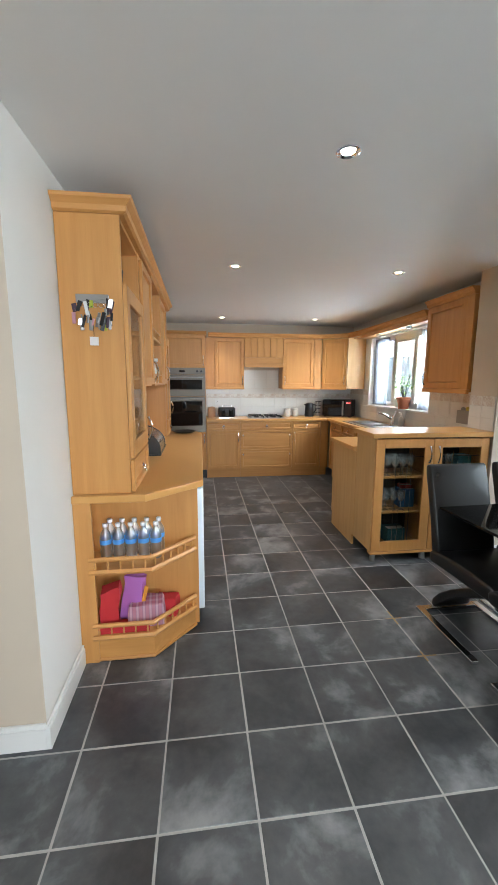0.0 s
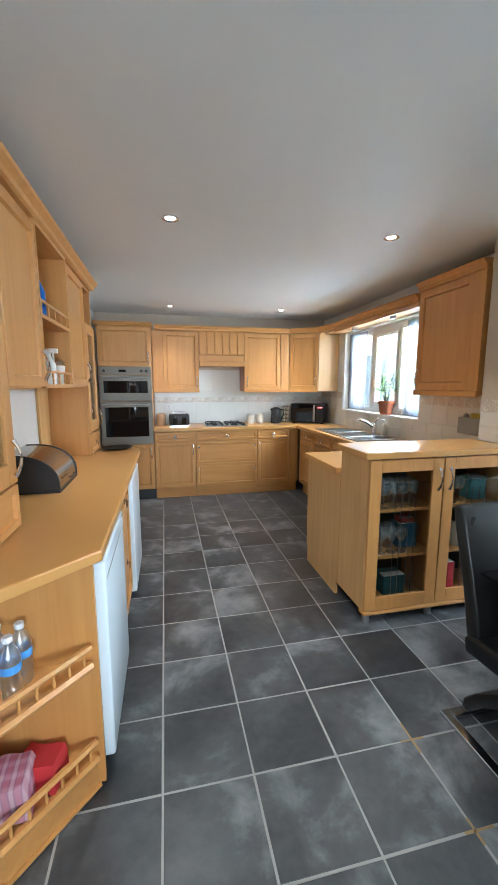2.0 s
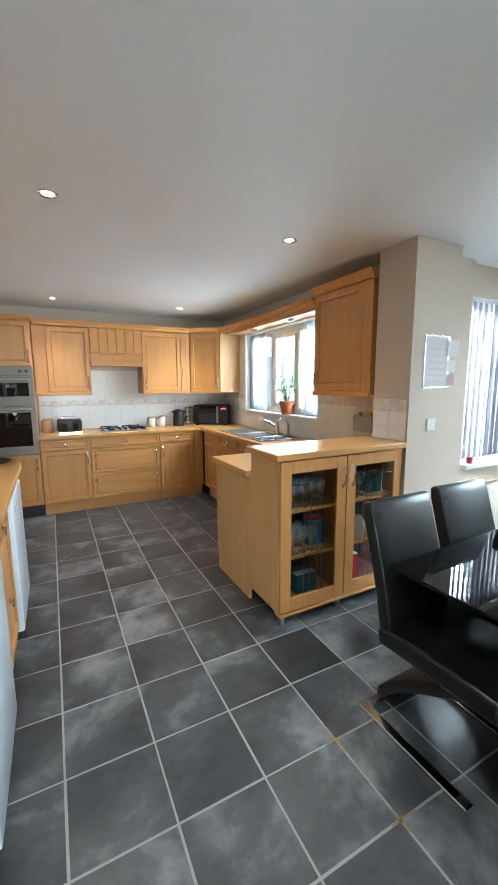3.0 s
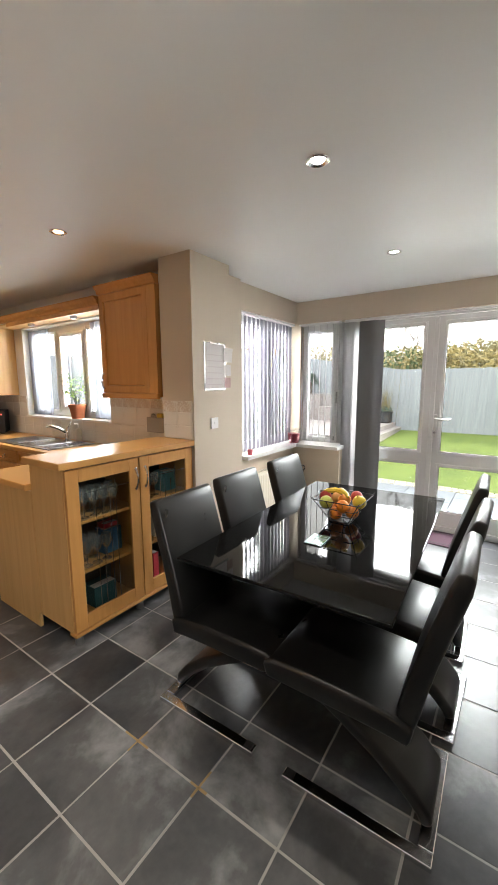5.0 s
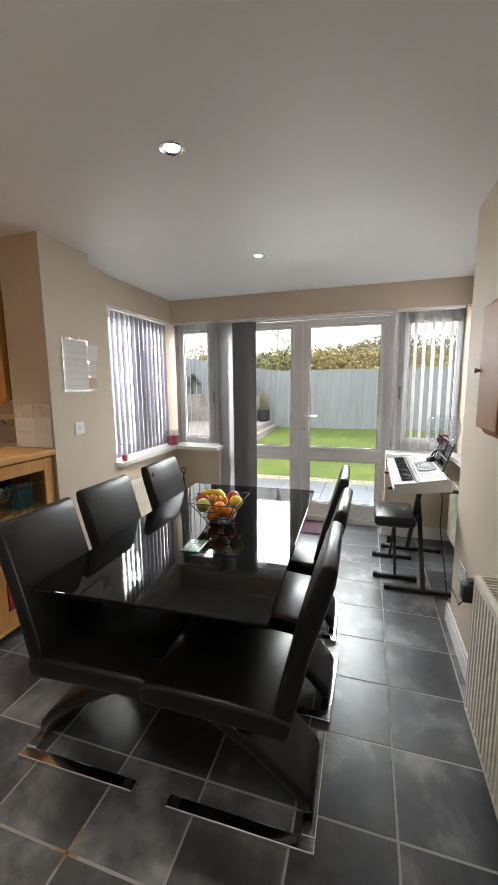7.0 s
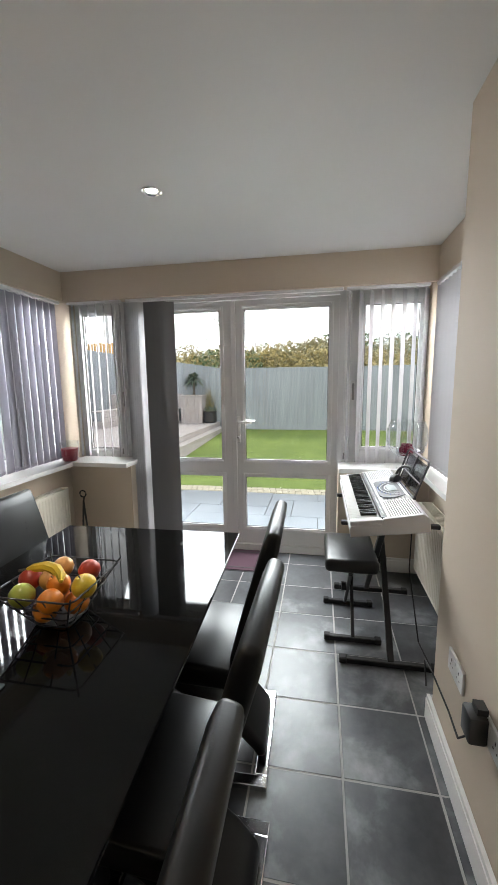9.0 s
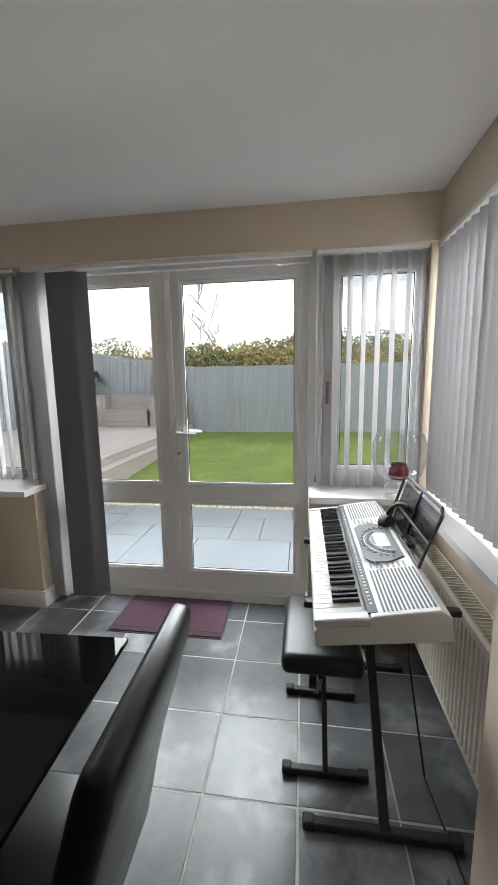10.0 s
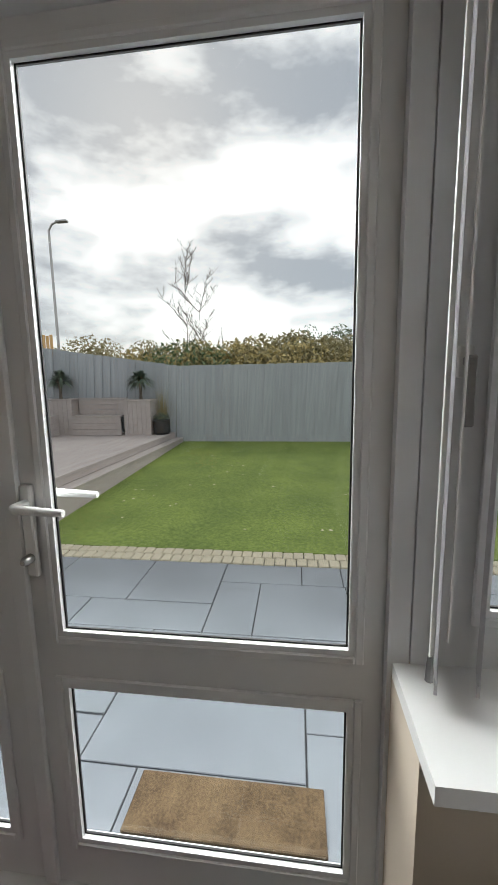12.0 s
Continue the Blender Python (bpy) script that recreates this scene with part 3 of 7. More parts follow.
# ---- kitchen cabinets ----
def panel_door(w, h, border=0.062, t=0.02):
    """A framed door with a sunk, bevelled panel; front at y = 0, from (0, 0) to (w, h)."""
    bm = bmesh.new()
    add_box(bm, 0, w, 0, t, 0, h)
    bmesh.ops.bevel(bm, geom=bm.edges[:], offset=0.003, segments=1, affect="EDGES")
    bm.faces.ensure_lookup_table()
    front = max((f for f in bm.faces if f.normal.y < -0.9), key=lambda f: f.calc_area())
    bmesh.ops.inset_region(bm, faces=[front], thickness=border, depth=0)
    bmesh.ops.inset_region(bm, faces=[front], thickness=0.008, depth=-0.015)
    if min(w, h) > 0.25:
        bmesh.ops.inset_region(bm, faces=[front], thickness=0.014, depth=0.004)
    return bm


def bow_handle(parent, x, z, upright=True, name="handle"):
    """A bowed chrome pull, 0.13 m long."""
    pts = []
    for i in range(9):
        u = i / 8 - 0.5
        out = -0.008 - 0.024 * (1 - (2 * u) ** 2)
        pts.append((x, out, z + 0.135 * u) if upright else (x + 0.12 * u, out, z))
    bm = tube(bmesh.new(), pts, [0.010, 0.0075, 0.006, 0.006, 0.006, 0.006, 0.006, 0.0075, 0.010], 8)
    return part(name, bm, CHROME, parent, "chrome bow handle", smooth=True)


def ring_pull(parent, x, z):
    bm = lathe([(0, 0), (0.018, 0), (0.018, 0.004), (0.008, 0.008), (0.008, 0.016), (0, 0.017)], 14)
    moved(bm, pose(x, 0, z, 90, 0, 0))
    tube(bm, [(x + 0.02 * math.sin(k), -0.016, z - 0.016 - 0.02 * math.cos(k)) for k in (2 * math.pi * i / 14 for i in range(14))], 0.0035, 6, True)
    return part("ring_pull", bm, CHROME, parent, "chrome ring pull", smooth=True)


def add_door(unit, x0, x1, z0, z1, hinge="l", pull="bow", border=0.062, name="door", low=False, mat_=None):
    d = part(name, panel_door(x1 - x0, z1 - z0, border), mat_ or BEECH, unit, m=pose(x0, 0, z0))
    w, h = x1 - x0, z1 - z0
    hx = w - 0.03 if hinge == "l" else 0.03
    if pull == "bow":
        bow_handle(d, hx, 0.10 if low else h - 0.10)
    elif pull == "ring":
        ring_pull(d, w / 2, h / 2)
    elif pull == "ends":
        for k in (0.035, w - 0.035):
            part("knob", moved(lathe([(0, 0), (0.007, 0), (0.006, 0.012), (0.014, 0.018), (0.014, 0.024), (0, 0.028)], 14), pose(k, 0, h - 0.075, 90, 0, 0)), CHROME, d, "small chrome knob", smooth=True)
    return d


def base_unit(m, w, fronts, depth=0.56, h=0.895, label="beech base cabinet with a panelled door"):
    """fronts: (kind, x0, x1, z0, z1, hinge). The front is at y = 0, the body behind it."""
    u = thing("base_cabinet", label, "cabinet", m, "kitchen base cabinets")
    part("body", boxes([(0, w, 0.034, depth, 0.14, h)]), BEECH, u)
    part("plinth", boxes([(0, w, 0.06, 0.078, 0.0, 0.139)]), BEECH_X, u)
    for kind, x0, x1, z0, z1, hinge in fronts:
        if kind == "door":
            add_door(u, x0, x1, z0, z1, hinge)
        elif kind == "drawer":
            add_door(u, x0, x1, z0, z1, "l", "ring", 0.035, "drawer", mat_=BEECH_X)
        elif kind == "pan":
            add_door(u, x0, x1, z0, z1, "l", "ends", 0.045, "drawer", mat_=BEECH_X)
    return u


FY = 5.88
g = 0.004
base_unit(pose(0.075, FY, 0), 0.525, [("drawer", g, 0.525 - g, 0.765, 0.885, "l"), ("door", g, 0.525 - g, 0.15, 0.755, "l")], label="beech base cabinet with drawer and panelled door")
base_unit(pose(0.602, FY, 0), 0.826, [("drawer", g, 0.826 - g, 0.765, 0.885, "l"), ("pan", g, 0.826 - g, 0.46, 0.755, "l"), ("pan", g, 0.826 - g, 0.15, 0.452, "l")], label="wide beech pan drawer cabinet under the hob")
base_unit(pose(1.43, FY, 0), 0.46, [("drawer", g, 0.46 - g, 0.765, 0.885, "l"), ("door", g, 0.46 - g, 0.15, 0.755, "r")], label="beech base cabinet with drawer and panelled door")
filler = base_unit(pose(1.892, FY, 0), 0.125, [], label="plain beech corner filler cabinet")
part("filler_panel", boxes([(0.0, 0.125, 0.0, 0.0335, 0.14, 0.892)]), BEECH, filler)
RX = 2.02
base_unit(pose(RX, 5.82, 0, 0, 0, -90), 0.50, [("drawer", g, 0.496, 0.765, 0.885, "l"), ("door", g, 0.496, 0.15, 0.755, "l")], label="beech base cabinet with drawer and panelled door")
base_unit(pose(RX, 5.318, 0, 0, 0, -90), 0.50, [("drawer", g, 0.496, 0.765, 0.885, "l"), ("door", g, 0.496, 0.15, 0.755, "l")], label="beech sink cabinet with a panelled door")
base_unit(pose(RX, 4.816, 0, 0, 0, -90), 0.50, [("drawer", g, 0.496, 0.765, 0.885, "l"), ("door", g, 0.496, 0.15, 0.755, "r")], label="beech sink cabinet with a panelled door")
base_unit(pose(RX, 4.314, 0, 0, 0, -90), 0.46, [("door", g, 0.456, 0.15, 0.885, "r")], label="beech base cabinet with a panelled door")

# tall oven housing
ov = thing("oven_housing", "tall beech oven cabinet with double oven", "cabinet", pose(-0.56, FY, 0))
part("body", boxes([(0, 0.63, 0.0215, 0.56, 0.14, 2.20)]), BEECH, ov)
part("plinth", boxes([(0, 0.63, 0.06, 0.078, 0, 0.139)]), BLACK, ov)
add_door(ov, g, 0.626, 1.72, 2.19, "l", low=True)
add_door(ov, g, 0.626, 0.15, 0.735, "l")
part("crown", prism([(-0.045, 2.245), (-0.045, 2.232), (-0.012, 2.20), (0.56, 2.20), (0.56, 2.245)], -0.03, 0.65, "x"), BEECH_X, ov)

oven = thing("double_oven", "stainless steel built-in double oven with black glass", "oven", pose(-0.555, FY, 0))
part("fascia", bevelled(boxes([(0, 0.62, -0.006, 0.02, 1.61, 1.712)]), 0.003, 1), OVEN_STEEL, oven)
part("clock_display", boxes([(0.235, 0.315, -0.0085, -0.0062, 1.645, 1.675)]), BLACK_GLASS, oven)
for kx in (0.06, 0.50, 0.56):
    part("knob", moved(lathe([(0, 0), (0.019, 0), (0.017, 0.018), (0.0, 0.02)], 16), pose(kx, -0.0062, 1.66, 90, 0, 0)), BLACK, oven, smooth=True)
for z0, z1 in ((1.29, 1.606), (0.742, 1.284)):
    d = part("oven_door", bevelled(boxes([(0, 0.62, -0.012, 0.02, z0, z1)]), 0.004, 1), OVEN_STEEL, oven)
    part("door_glass", boxes([(0.05, 0.57, -0.0145, -0.0122, z0 + 0.10, z1 - 0.07)]), BLACK_GLASS, d)
    bm = tube(bmesh.new(), [(0.03, -0.045, z1 - 0.035), (0.59, -0.045, z1 - 0.035)], 0.009, 10)
    for kx in (0.05, 0.57):
        tube(bm, [(kx, -0.012, z1 - 0.035), (kx, -0.045, z1 - 0.035)], 0.006, 8)
    part("oven_handle", bm, STEEL, d, smooth=True)


def wall_unit(m, w, z0, z1, depth, doors, label, crown=True, name="wall_cabinet"):
    u = thing(name, label, "cabinet", m, "kitchen wall cabinets")
    part("body", boxes([(0, w, 0.034, depth, z0, z1)]), BEECH, u)
    for x0, x1, hinge in doors:
        add_door(u, x0, x1, z0 + 0.03, z1 - 0.012, hinge, low=True)
    part("light_rail", bevelled(boxes([(0, w, -0.012, 0.02, z0 - 0.012, z0 + 0.026)]), 0.005, 2), BEECH_X, u)
    return u


WYF = 6.13
wall_unit(pose(0.075, WYF, 0), 0.61, 1.40, 2.19, 0.315, [(0.14, 0.606, "l")], "beech wall cabinet with panelled door and fluted pilaster")
wall_unit(pose(1.31, WYF, 0), 0.64, 1.40, 2.19, 0.315, [(0.004, 0.51, "r")], "beech wall cabinet with panelled door and fluted pilaster")
for x in (0.083, 1.825):
    pl = thing("pilaster", "fluted beech pilaster strip beside a door", "trim", pose(x, WYF, 0))
    bm = boxes([(0, 0.12, -0.004, 0.02, 1.43, 2.178)])
    for i in range(4):
        add_box(bm, 0.016 + i * 0.026, 0.026 + i * 0.026, -0.009, -0.0041, 1.50, 2.12)
    part("strip", bm, BEECH, pl)
    pl["kind"] = "structure"
hood = thing("cooker_hood", "beech canopy cooker hood with slatted front", "cooker hood", pose(0.687, WYF - 0.02, 0))
for i in range(6):
    part("board", bevelled(boxes([(0.002 + i * 0.1035, 0.1035 + i * 0.1035 - 0.002, 0.0, 0.02, 0, 0.30)]), 0.004, 1), BEECH, hood,
         m=pose(0, 0.0, 1.895, -3, 0, 0))
part("canopy_rail", bevelled(boxes([(0.0, 0.622, -0.03, 0.02, 1.735, 1.80)]), 0.006, 2), BEECH_X, hood)
part("canopy_back", boxes([(0.0, 0.622, 0.045, 0.06, 1.80, 1.895)]), BEECH_X, hood)
part("canopy_shelf", boxes([(0.0, 0.622, -0.01, 0.06, 1.885, 1.8945)]), BEECH_X, hood)
part("casing", boxes([(0.0, 0.622, 0.061, 0.335, 1.76, 2.19)]), BEECH, hood)

# diagonal corner cabinet
A, Bp = Vector((1.952, 6.13)), Vector((2.30, 5.90))
cl = (Bp - A).length
cyaw = math.degrees(math.atan2((Bp - A).y, (Bp - A).x))
cc = thing("corner_wall_cabinet", "beech corner wall cabinet with angled panelled door", "cabinet", pose(0, 0, 0), "kitchen wall cabinets")
part("body", prism([(1.965, 6.152), (2.305, 5.926), (2.305, 5.905), (2.597, 5.905), (2.597, 6.447), (1.952, 6.447)], 1.40, 2.19, "z"), BEECH_PALE, cc, "pale beech sides")
dd = part("door", panel_door(cl - 0.02, 0.748), BEECH, cc, m=pose(A.x, A.y, 1.43, 0, 0, cyaw) @ pose(0.01, 0, 0))
bow_handle(dd, cl - 0.05, 0.10)
part("light_rail", moved(boxes([(0, cl, -0.012, 0.02, 1.388, 1.426)]), pose(A.x, A.y, 0, 0, 0, cyaw)), BEECH_X, cc)

# cabinet beside the window, the crown that ties all wall cabinets, the lit pelmet over the window
CXF = 2.36
wc = thing("wall_cabinet", "beech wall cabinet with a raised panel door", "cabinet", pose(CXF, 3.875, 0, 0, 0, -90), "kitchen wall cabinets")
part("body", boxes([(0, 0.70, 0.0215, 0.237, 1.42, 2.27)]), BEECH, wc)
add_door(wc, 0.004, 0.60, 1.45, 2.262, "r", low=True, border=0.075)
part("end_pilaster", boxes([(0.604, 0.70, -0.002, 0.02, 1.45, 2.262)]), BEECH, wc)
part("light_rail", bevelled(boxes([(0, 0.70, -0.012, 0.02, 1.405, 1.446)]), 0.005, 2), BEECH_X, wc)


def crown(name, pts, z, label):
    """A moulded cornice swept along a line seen from above, its face to the right of the line."""
    prof = [(0.0, 0.0), (0.014, 0.008), (0.018, 0.03), (0.04, 0.052), (0.045, 0.066), (-0.03, 0.066), (-0.03, 0.0)]
    bm = bmesh.new()
    rows = []
    pts = [Vector(p) for p in pts]
    for i, p in enumerate(pts):
        d0 = (p - pts[i - 1]).normalized() if i else (pts[1] - p).normalized()
        d1 = (pts[i + 1] - p).normalized() if i < len(pts) - 1 else d0
        n0, n1 = Vector((d0.y, -d0.x)), Vector((d1.y, -d1.x))
        n = (n0 + n1).normalized()
        n = n / max(0.3, n.dot(n0))
        rows.append([bm.verts.new((p.x + o * n.x, p.y + o * n.y, z + k)) for o, k in prof])
    for a, b in zip(rows, rows[1:]):
        for j in range(len(prof)):
            k = (j + 1) % len(prof)
            bm.faces.new((a[j], a[k], b[k], b[j]))
    bm.faces.new(rows[0])
    bm.faces.new(rows[-1][::-1])
    return tagged(part(name, bm, BEECH_X), label, "trim", kind="structure")


crown("trim_back", [(0.12, WYF), (1.952, WYF), (2.30, 5.90), (CXF, 5.55), (CXF, 3.875)], 2.192, "moulded beech cornice along the wall cabinets")
crown("trim_window_cabinet", [(CXF, 3.875), (CXF, 3.165)], 2.264, "moulded beech cornice on the wall cabinet")
pel = thing("window_pelmet", "beech pelmet board with spotlights over the sink", "pelmet")
part("soffit", boxes([(CXF + 0.022, WX - 0.002, 3.88, 5.895, 2.175, 2.19)]), BEECH_PALE, pel)
part("fascia", boxes([(CXF, CXF + 0.02, 3.88, 5.55, 2.15, 2.19)]), BEECH_X, pel)
for y in (4.45, 5.25):
    part("spotlight", lathe([(0, -0.03), (0.03, -0.03), (0.034, 0), (0, 0)], 16), STEEL, pel, m=pose(2.48, y, 2.174), smooth=True)

# ---- peninsula dresser ----
pen = thing("peninsula_cabinet", "beech dresser cabinet with two leaded glass doors", "cabinet", pose(1.375, 2.85, 0))
PW = 1.0
part("side_panel", boxes([(0.0, 0.02, 0.022, 0.37, 0.10, 1.065)]), BEECH_PALE, pen)
part("side_panel", boxes([(PW - 0.02, PW, 0.022, 0.37, 0.10, 1.065)]), BEECH, pen)
# back coloured dark to stand in for the unlit inside of the cabinet
part("back_panel", boxes([(0.02, PW - 0.02, 0.35, 0.37, 0.10, 1.065)]), mat("shaded_cabinet_back", (0.05, 0.042, 0.036), 0.6), pen, "back panel with the unlit interior's shade in its colour")
part("bottom", boxes([(0.02, PW - 0.02, 0.022, 0.35, 0.10, 0.12)]), BEECH, pen)
part("foot_rail", bevelled(boxes([(-0.004, PW + 0.004, -0.006, 0.06, 0.078, 0.0995)]), 0.003, 1), BEECH_X, pen)
part("middle_post", boxes([(0.49, 0.51, 0.022, 0.35, 0.12, 1.065)]), BEECH, pen)
for z in (0.42, 0.72):
    for x0, x1 in ((0.02, 0.49), (0.51, 0.98)):
        part("shelf", boxes([(x0, x1, 0.04, 0.35, z, z + 0.018)]), BEECH_X, pen)
for kx in (0.05, 0.5, 0.94):
    part("foot", lathe([(0.026, 0), (0.018, 0.1), (0, 0.1)], 14), STEEL, pen, m=pose(kx, 0.06, 0))


def glass_door(parent, w, h, hinge, leads=True, border=0.075, z=0.0, x=0.0, low=False):
    d = part("glass_door", bevelled(boxes([(0, border, 0, 0.02, 0, h), (w - border, w, 0, 0.02, 0, h), (border, w - border, 0, 0.02, 0, border + 0.01), (border, w - border, 0, 0.02, h - border, h)]), 0.002, 1),
             BEECH, parent, m=pose(x, 0, z))
    part("glass_pane", box(border - 0.004, w - border + 0.004, 0.010, 0.014, border, h - border + 0.004), CAB_GLASS, d).visible_shadow = False
    if leads:
        rows = []
        zt = h - border
        rows += [(border, w - border, 0.007, 0.010, zt - 0.075, zt - 0.071)]
        for k in (0.3, 0.42, 0.58, 0.7):
            kx = border + (w - 2 * border) * k
            rows += [(kx - 0.0016, kx + 0.0016, 0.0065, 0.0095, border, zt - (0.03 if k in (0.3, 0.7) else 0.12))]
        part("leading", boxes(rows), CHROME, d)
    hx = w - 0.035 if hinge == "l" else 0.035
    bow_handle(d, hx, 0.1 if low else h - 0.13)
    return d


glass_door(pen, 0.493, 0.95, "l", z=0.105, x=0.004)
glass_door(pen, 0.493, 0.95, "r", z=0.105, x=0.503)

penlow = thing("base_cabinet", "pale beech end panel and back of a peninsula", "cabinet", pose(1.375, 3.225, 0), "kitchen base cabinets")
part("end_panel", prism([(0.03, 0.0), (0.58, 0.0), (0.58, 0.14), (0.60, 0.14), (0.60, 0.888), (0.0, 0.888), (0.0, 0.10), (0.03, 0.10)], 0.0, 0.02, "x"), BEECH_PALE, penlow)
part("body", boxes([(0.021, 0.64, 0.003, 0.58, 0.14, 0.888)]), BEECH, penlow)


def worktop(name, outline, z0, z1, label):
    bm = prism(outline, z0, z1, "z")
    bevelled(bm, 0.006, 2, 60)
    return tagged(part(name, bm, BEECH_TOP), label, "worktop")


worktop("worktop", [(0.075, 5.855), (1.98, 5.855), (1.995, 5.84), (1.995, 3.83), (1.34, 3.83), (1.34, 3.225), (2.598, 3.225), (2.598, 6.448), (0.075, 6.448)], 0.896, 0.936, "beech effect laminate worktop round the kitchen")
worktop("raised_worktop", [(1.335, 2.825), (2.376, 2.825), (2.376, 3.222), (1.335, 3.222)], 1.066, 1.106, "beech effect top on the peninsula dresser")

# ---- dresser along the left wall ----
LX, LF = -0.664, -0.03
DX = -0.352


def lunit(name, label, y, x=LF, group="dresser units"):
    return thing(name, label, "cabinet", pose(x, y, 0, 0, 0, 90), group)


worktop("dresser_worktop", [(-0.662, 1.92), (-0.30, 1.92), (-0.005, 2.19), (-0.005, 4.25), (-0.02, 4.36), (-0.07, 4.45), (-0.16, 4.50), (-0.662, 4.50)], 0.896, 0.936, "beech effect worktop with a cut corner")


def end_shelves():
    """Open corner shelves with small galleries."""
    u = thing("open_shelf_unit", "beech open end shelves with gallery rails", "shelf unit", pose(0, 0, 0))
    y0, y1 = 1.935, 2.195
    part("wall_post", boxes([(-0.662, -0.575, y0, y0 + 0.02, 0.0, 0.895)]), BEECH, u)
    part("back_panel", boxes([(-0.662, -0.04, y1, y1 + 0.018, 0.02, 0.895)]), BEECH, u)
    part("side_panel", boxes([(-0.662, -0.645, y0 + 0.021, y1 - 0.001, 0.0, 0.895)]), BEECH, u)
    line = [(-0.60, y0), (-0.285, y0), (-0.06, y1 - 0.02)]
    for z in (0.130, 0.505):
        part("shelf", prism([(-0.644, y0 + 0.02), *line[1:], (-0.06, y1 - 0.001), (-0.644, y1 - 0.001)], z, z + 0.022, "z"), BEECH_X, u)
        rail = bmesh.new()
        for h, t in ((0.016, 0.026), (0.085, 0.020)):
            tube(rail, [(*p, z + h) for p in line], t / 1.6, 6)
        part("gallery_rail", rail, BEECH_X, u)
        for a, b, n in ((line[0], line[1], 5), (line[1], line[2], 6)):
            for i in range(n):
                k = (i + 0.5) / n
                px, py = a[0] + (b[0] - a[0]) * k, a[1] + (b[1] - a[1]) * k
                part("spindle", lathe([(0.004, 0), (0.006, 0.018), (0.004, 0.03), (0.006, 0.045), (0.004, 0.055)], 8), BEECH, u, m=pose(px, py, z + 0.03), smooth=True)
    part("plinth", prism([(-0.60, y0 + 0.01), (-0.285, y0 + 0.01), (-0.065, y1), (-0.60, y1)], 0.0, 0.134, "z"), BEECH_X, u)
    part("plinth_bead", tube(bmesh.new(), [(-0.60, y0 + 0.008, 0.012), (-0.285, y0 + 0.008, 0.012), (-0.06, y1, 0.012)], 0.01, 6), BEECH_X, u)
    return u


end_shelves()


def appliance(y, w, label):
    a = thing("appliance", label, "fridge", pose(LF, y, 0, 0, 0, 90), "under-worktop appliances")
    part("body", boxes([(0.005, w - 0.005, 0.05, 0.58, 0.03, 0.88)]), ENAMEL, a)
    d = part("door", bevelled(boxes([(0.0, w, -0.025, 0.045, 0.09, 0.875)]), 0.012, 3), ENAMEL, a, smooth=True)
    part("grip", boxes([(0.02, w - 0.02, -0.027, -0.0255, 0.80, 0.806)]), STEEL, d)
    part("kick_plate", boxes([(0.01, w - 0.01, 0.03, 0.0495, 0.0, 0.085)]), BLACK, a)
    return a


appliance(2.225, 0.59, "white under-counter fridge with a plain door")
appliance(3.42, 0.58, "white under-counter freezer with a plain door")
mid = lunit("base_cabinet", "narrow beech drawer cabinet between the appliances", 2.825)
part("body", boxes([(0, 0.58, 0.0215, 0.58, 0.14, 0.895)]), BEECH, mid)
part("plinth", boxes([(0, 0.58, 0.06, 0.078, 0, 0.139)]), BEECH_X, mid)
add_door(mid, 0.004, 0.576, 0.15, 0.755, "l", "ring")
add_door(mid, 0.004, 0.576, 0.765, 0.885, "l", "ring", 0.035, "drawer")
endb = lunit("base_cabinet", "beech cabinet end beyond the freezer", 4.005)
part("body", boxes([(0, 0.40, 0.0215, 0.58, 0.0, 0.895)]), BEECH, endb)


def tall_glass(y, w, label):
    """Glass-fronted dresser cupboard that stands on the worktop, with an open box above and a drawer below."""
    u = lunit("dresser_cabinet", label, y, DX)
    d = DX - LX - 0.003
    z0, z1 = 0.938, 2.265
    part("side_panel", boxes([(0, 0.02, 0.021, d, z0, z1)]), BEECH, u)
    part("side_panel", boxes([(w - 0.02, w, 0.021, d, z0, z1)]), BEECH, u)
    part("back_panel", boxes([(0.02, w - 0.02, d - 0.012, d, z0, z1)]), BEECH, u)
    for z in (1.10, 1.515, 1.955, z1 - 0.02):
        part("shelf", boxes([(0.02, w - 0.02, 0.024, d - 0.012, z, z + 0.02)]), BEECH_X, u)
    glass_door(u, w - 0.008, 0.845, "l", False, 0.075, 1.118, 0.004, True)
    add_door(u, 0.004, w - 0.004, 0.942, 1.110, "l", "ring", 0.04, "drawer", mat_=BEECH_X)
    return u


tall_glass(1.955, 0.545, "tall beech dresser cupboard with a glass door")
tall_glass(4.065, 0.375, "tall beech dresser cupboard with a glass door")


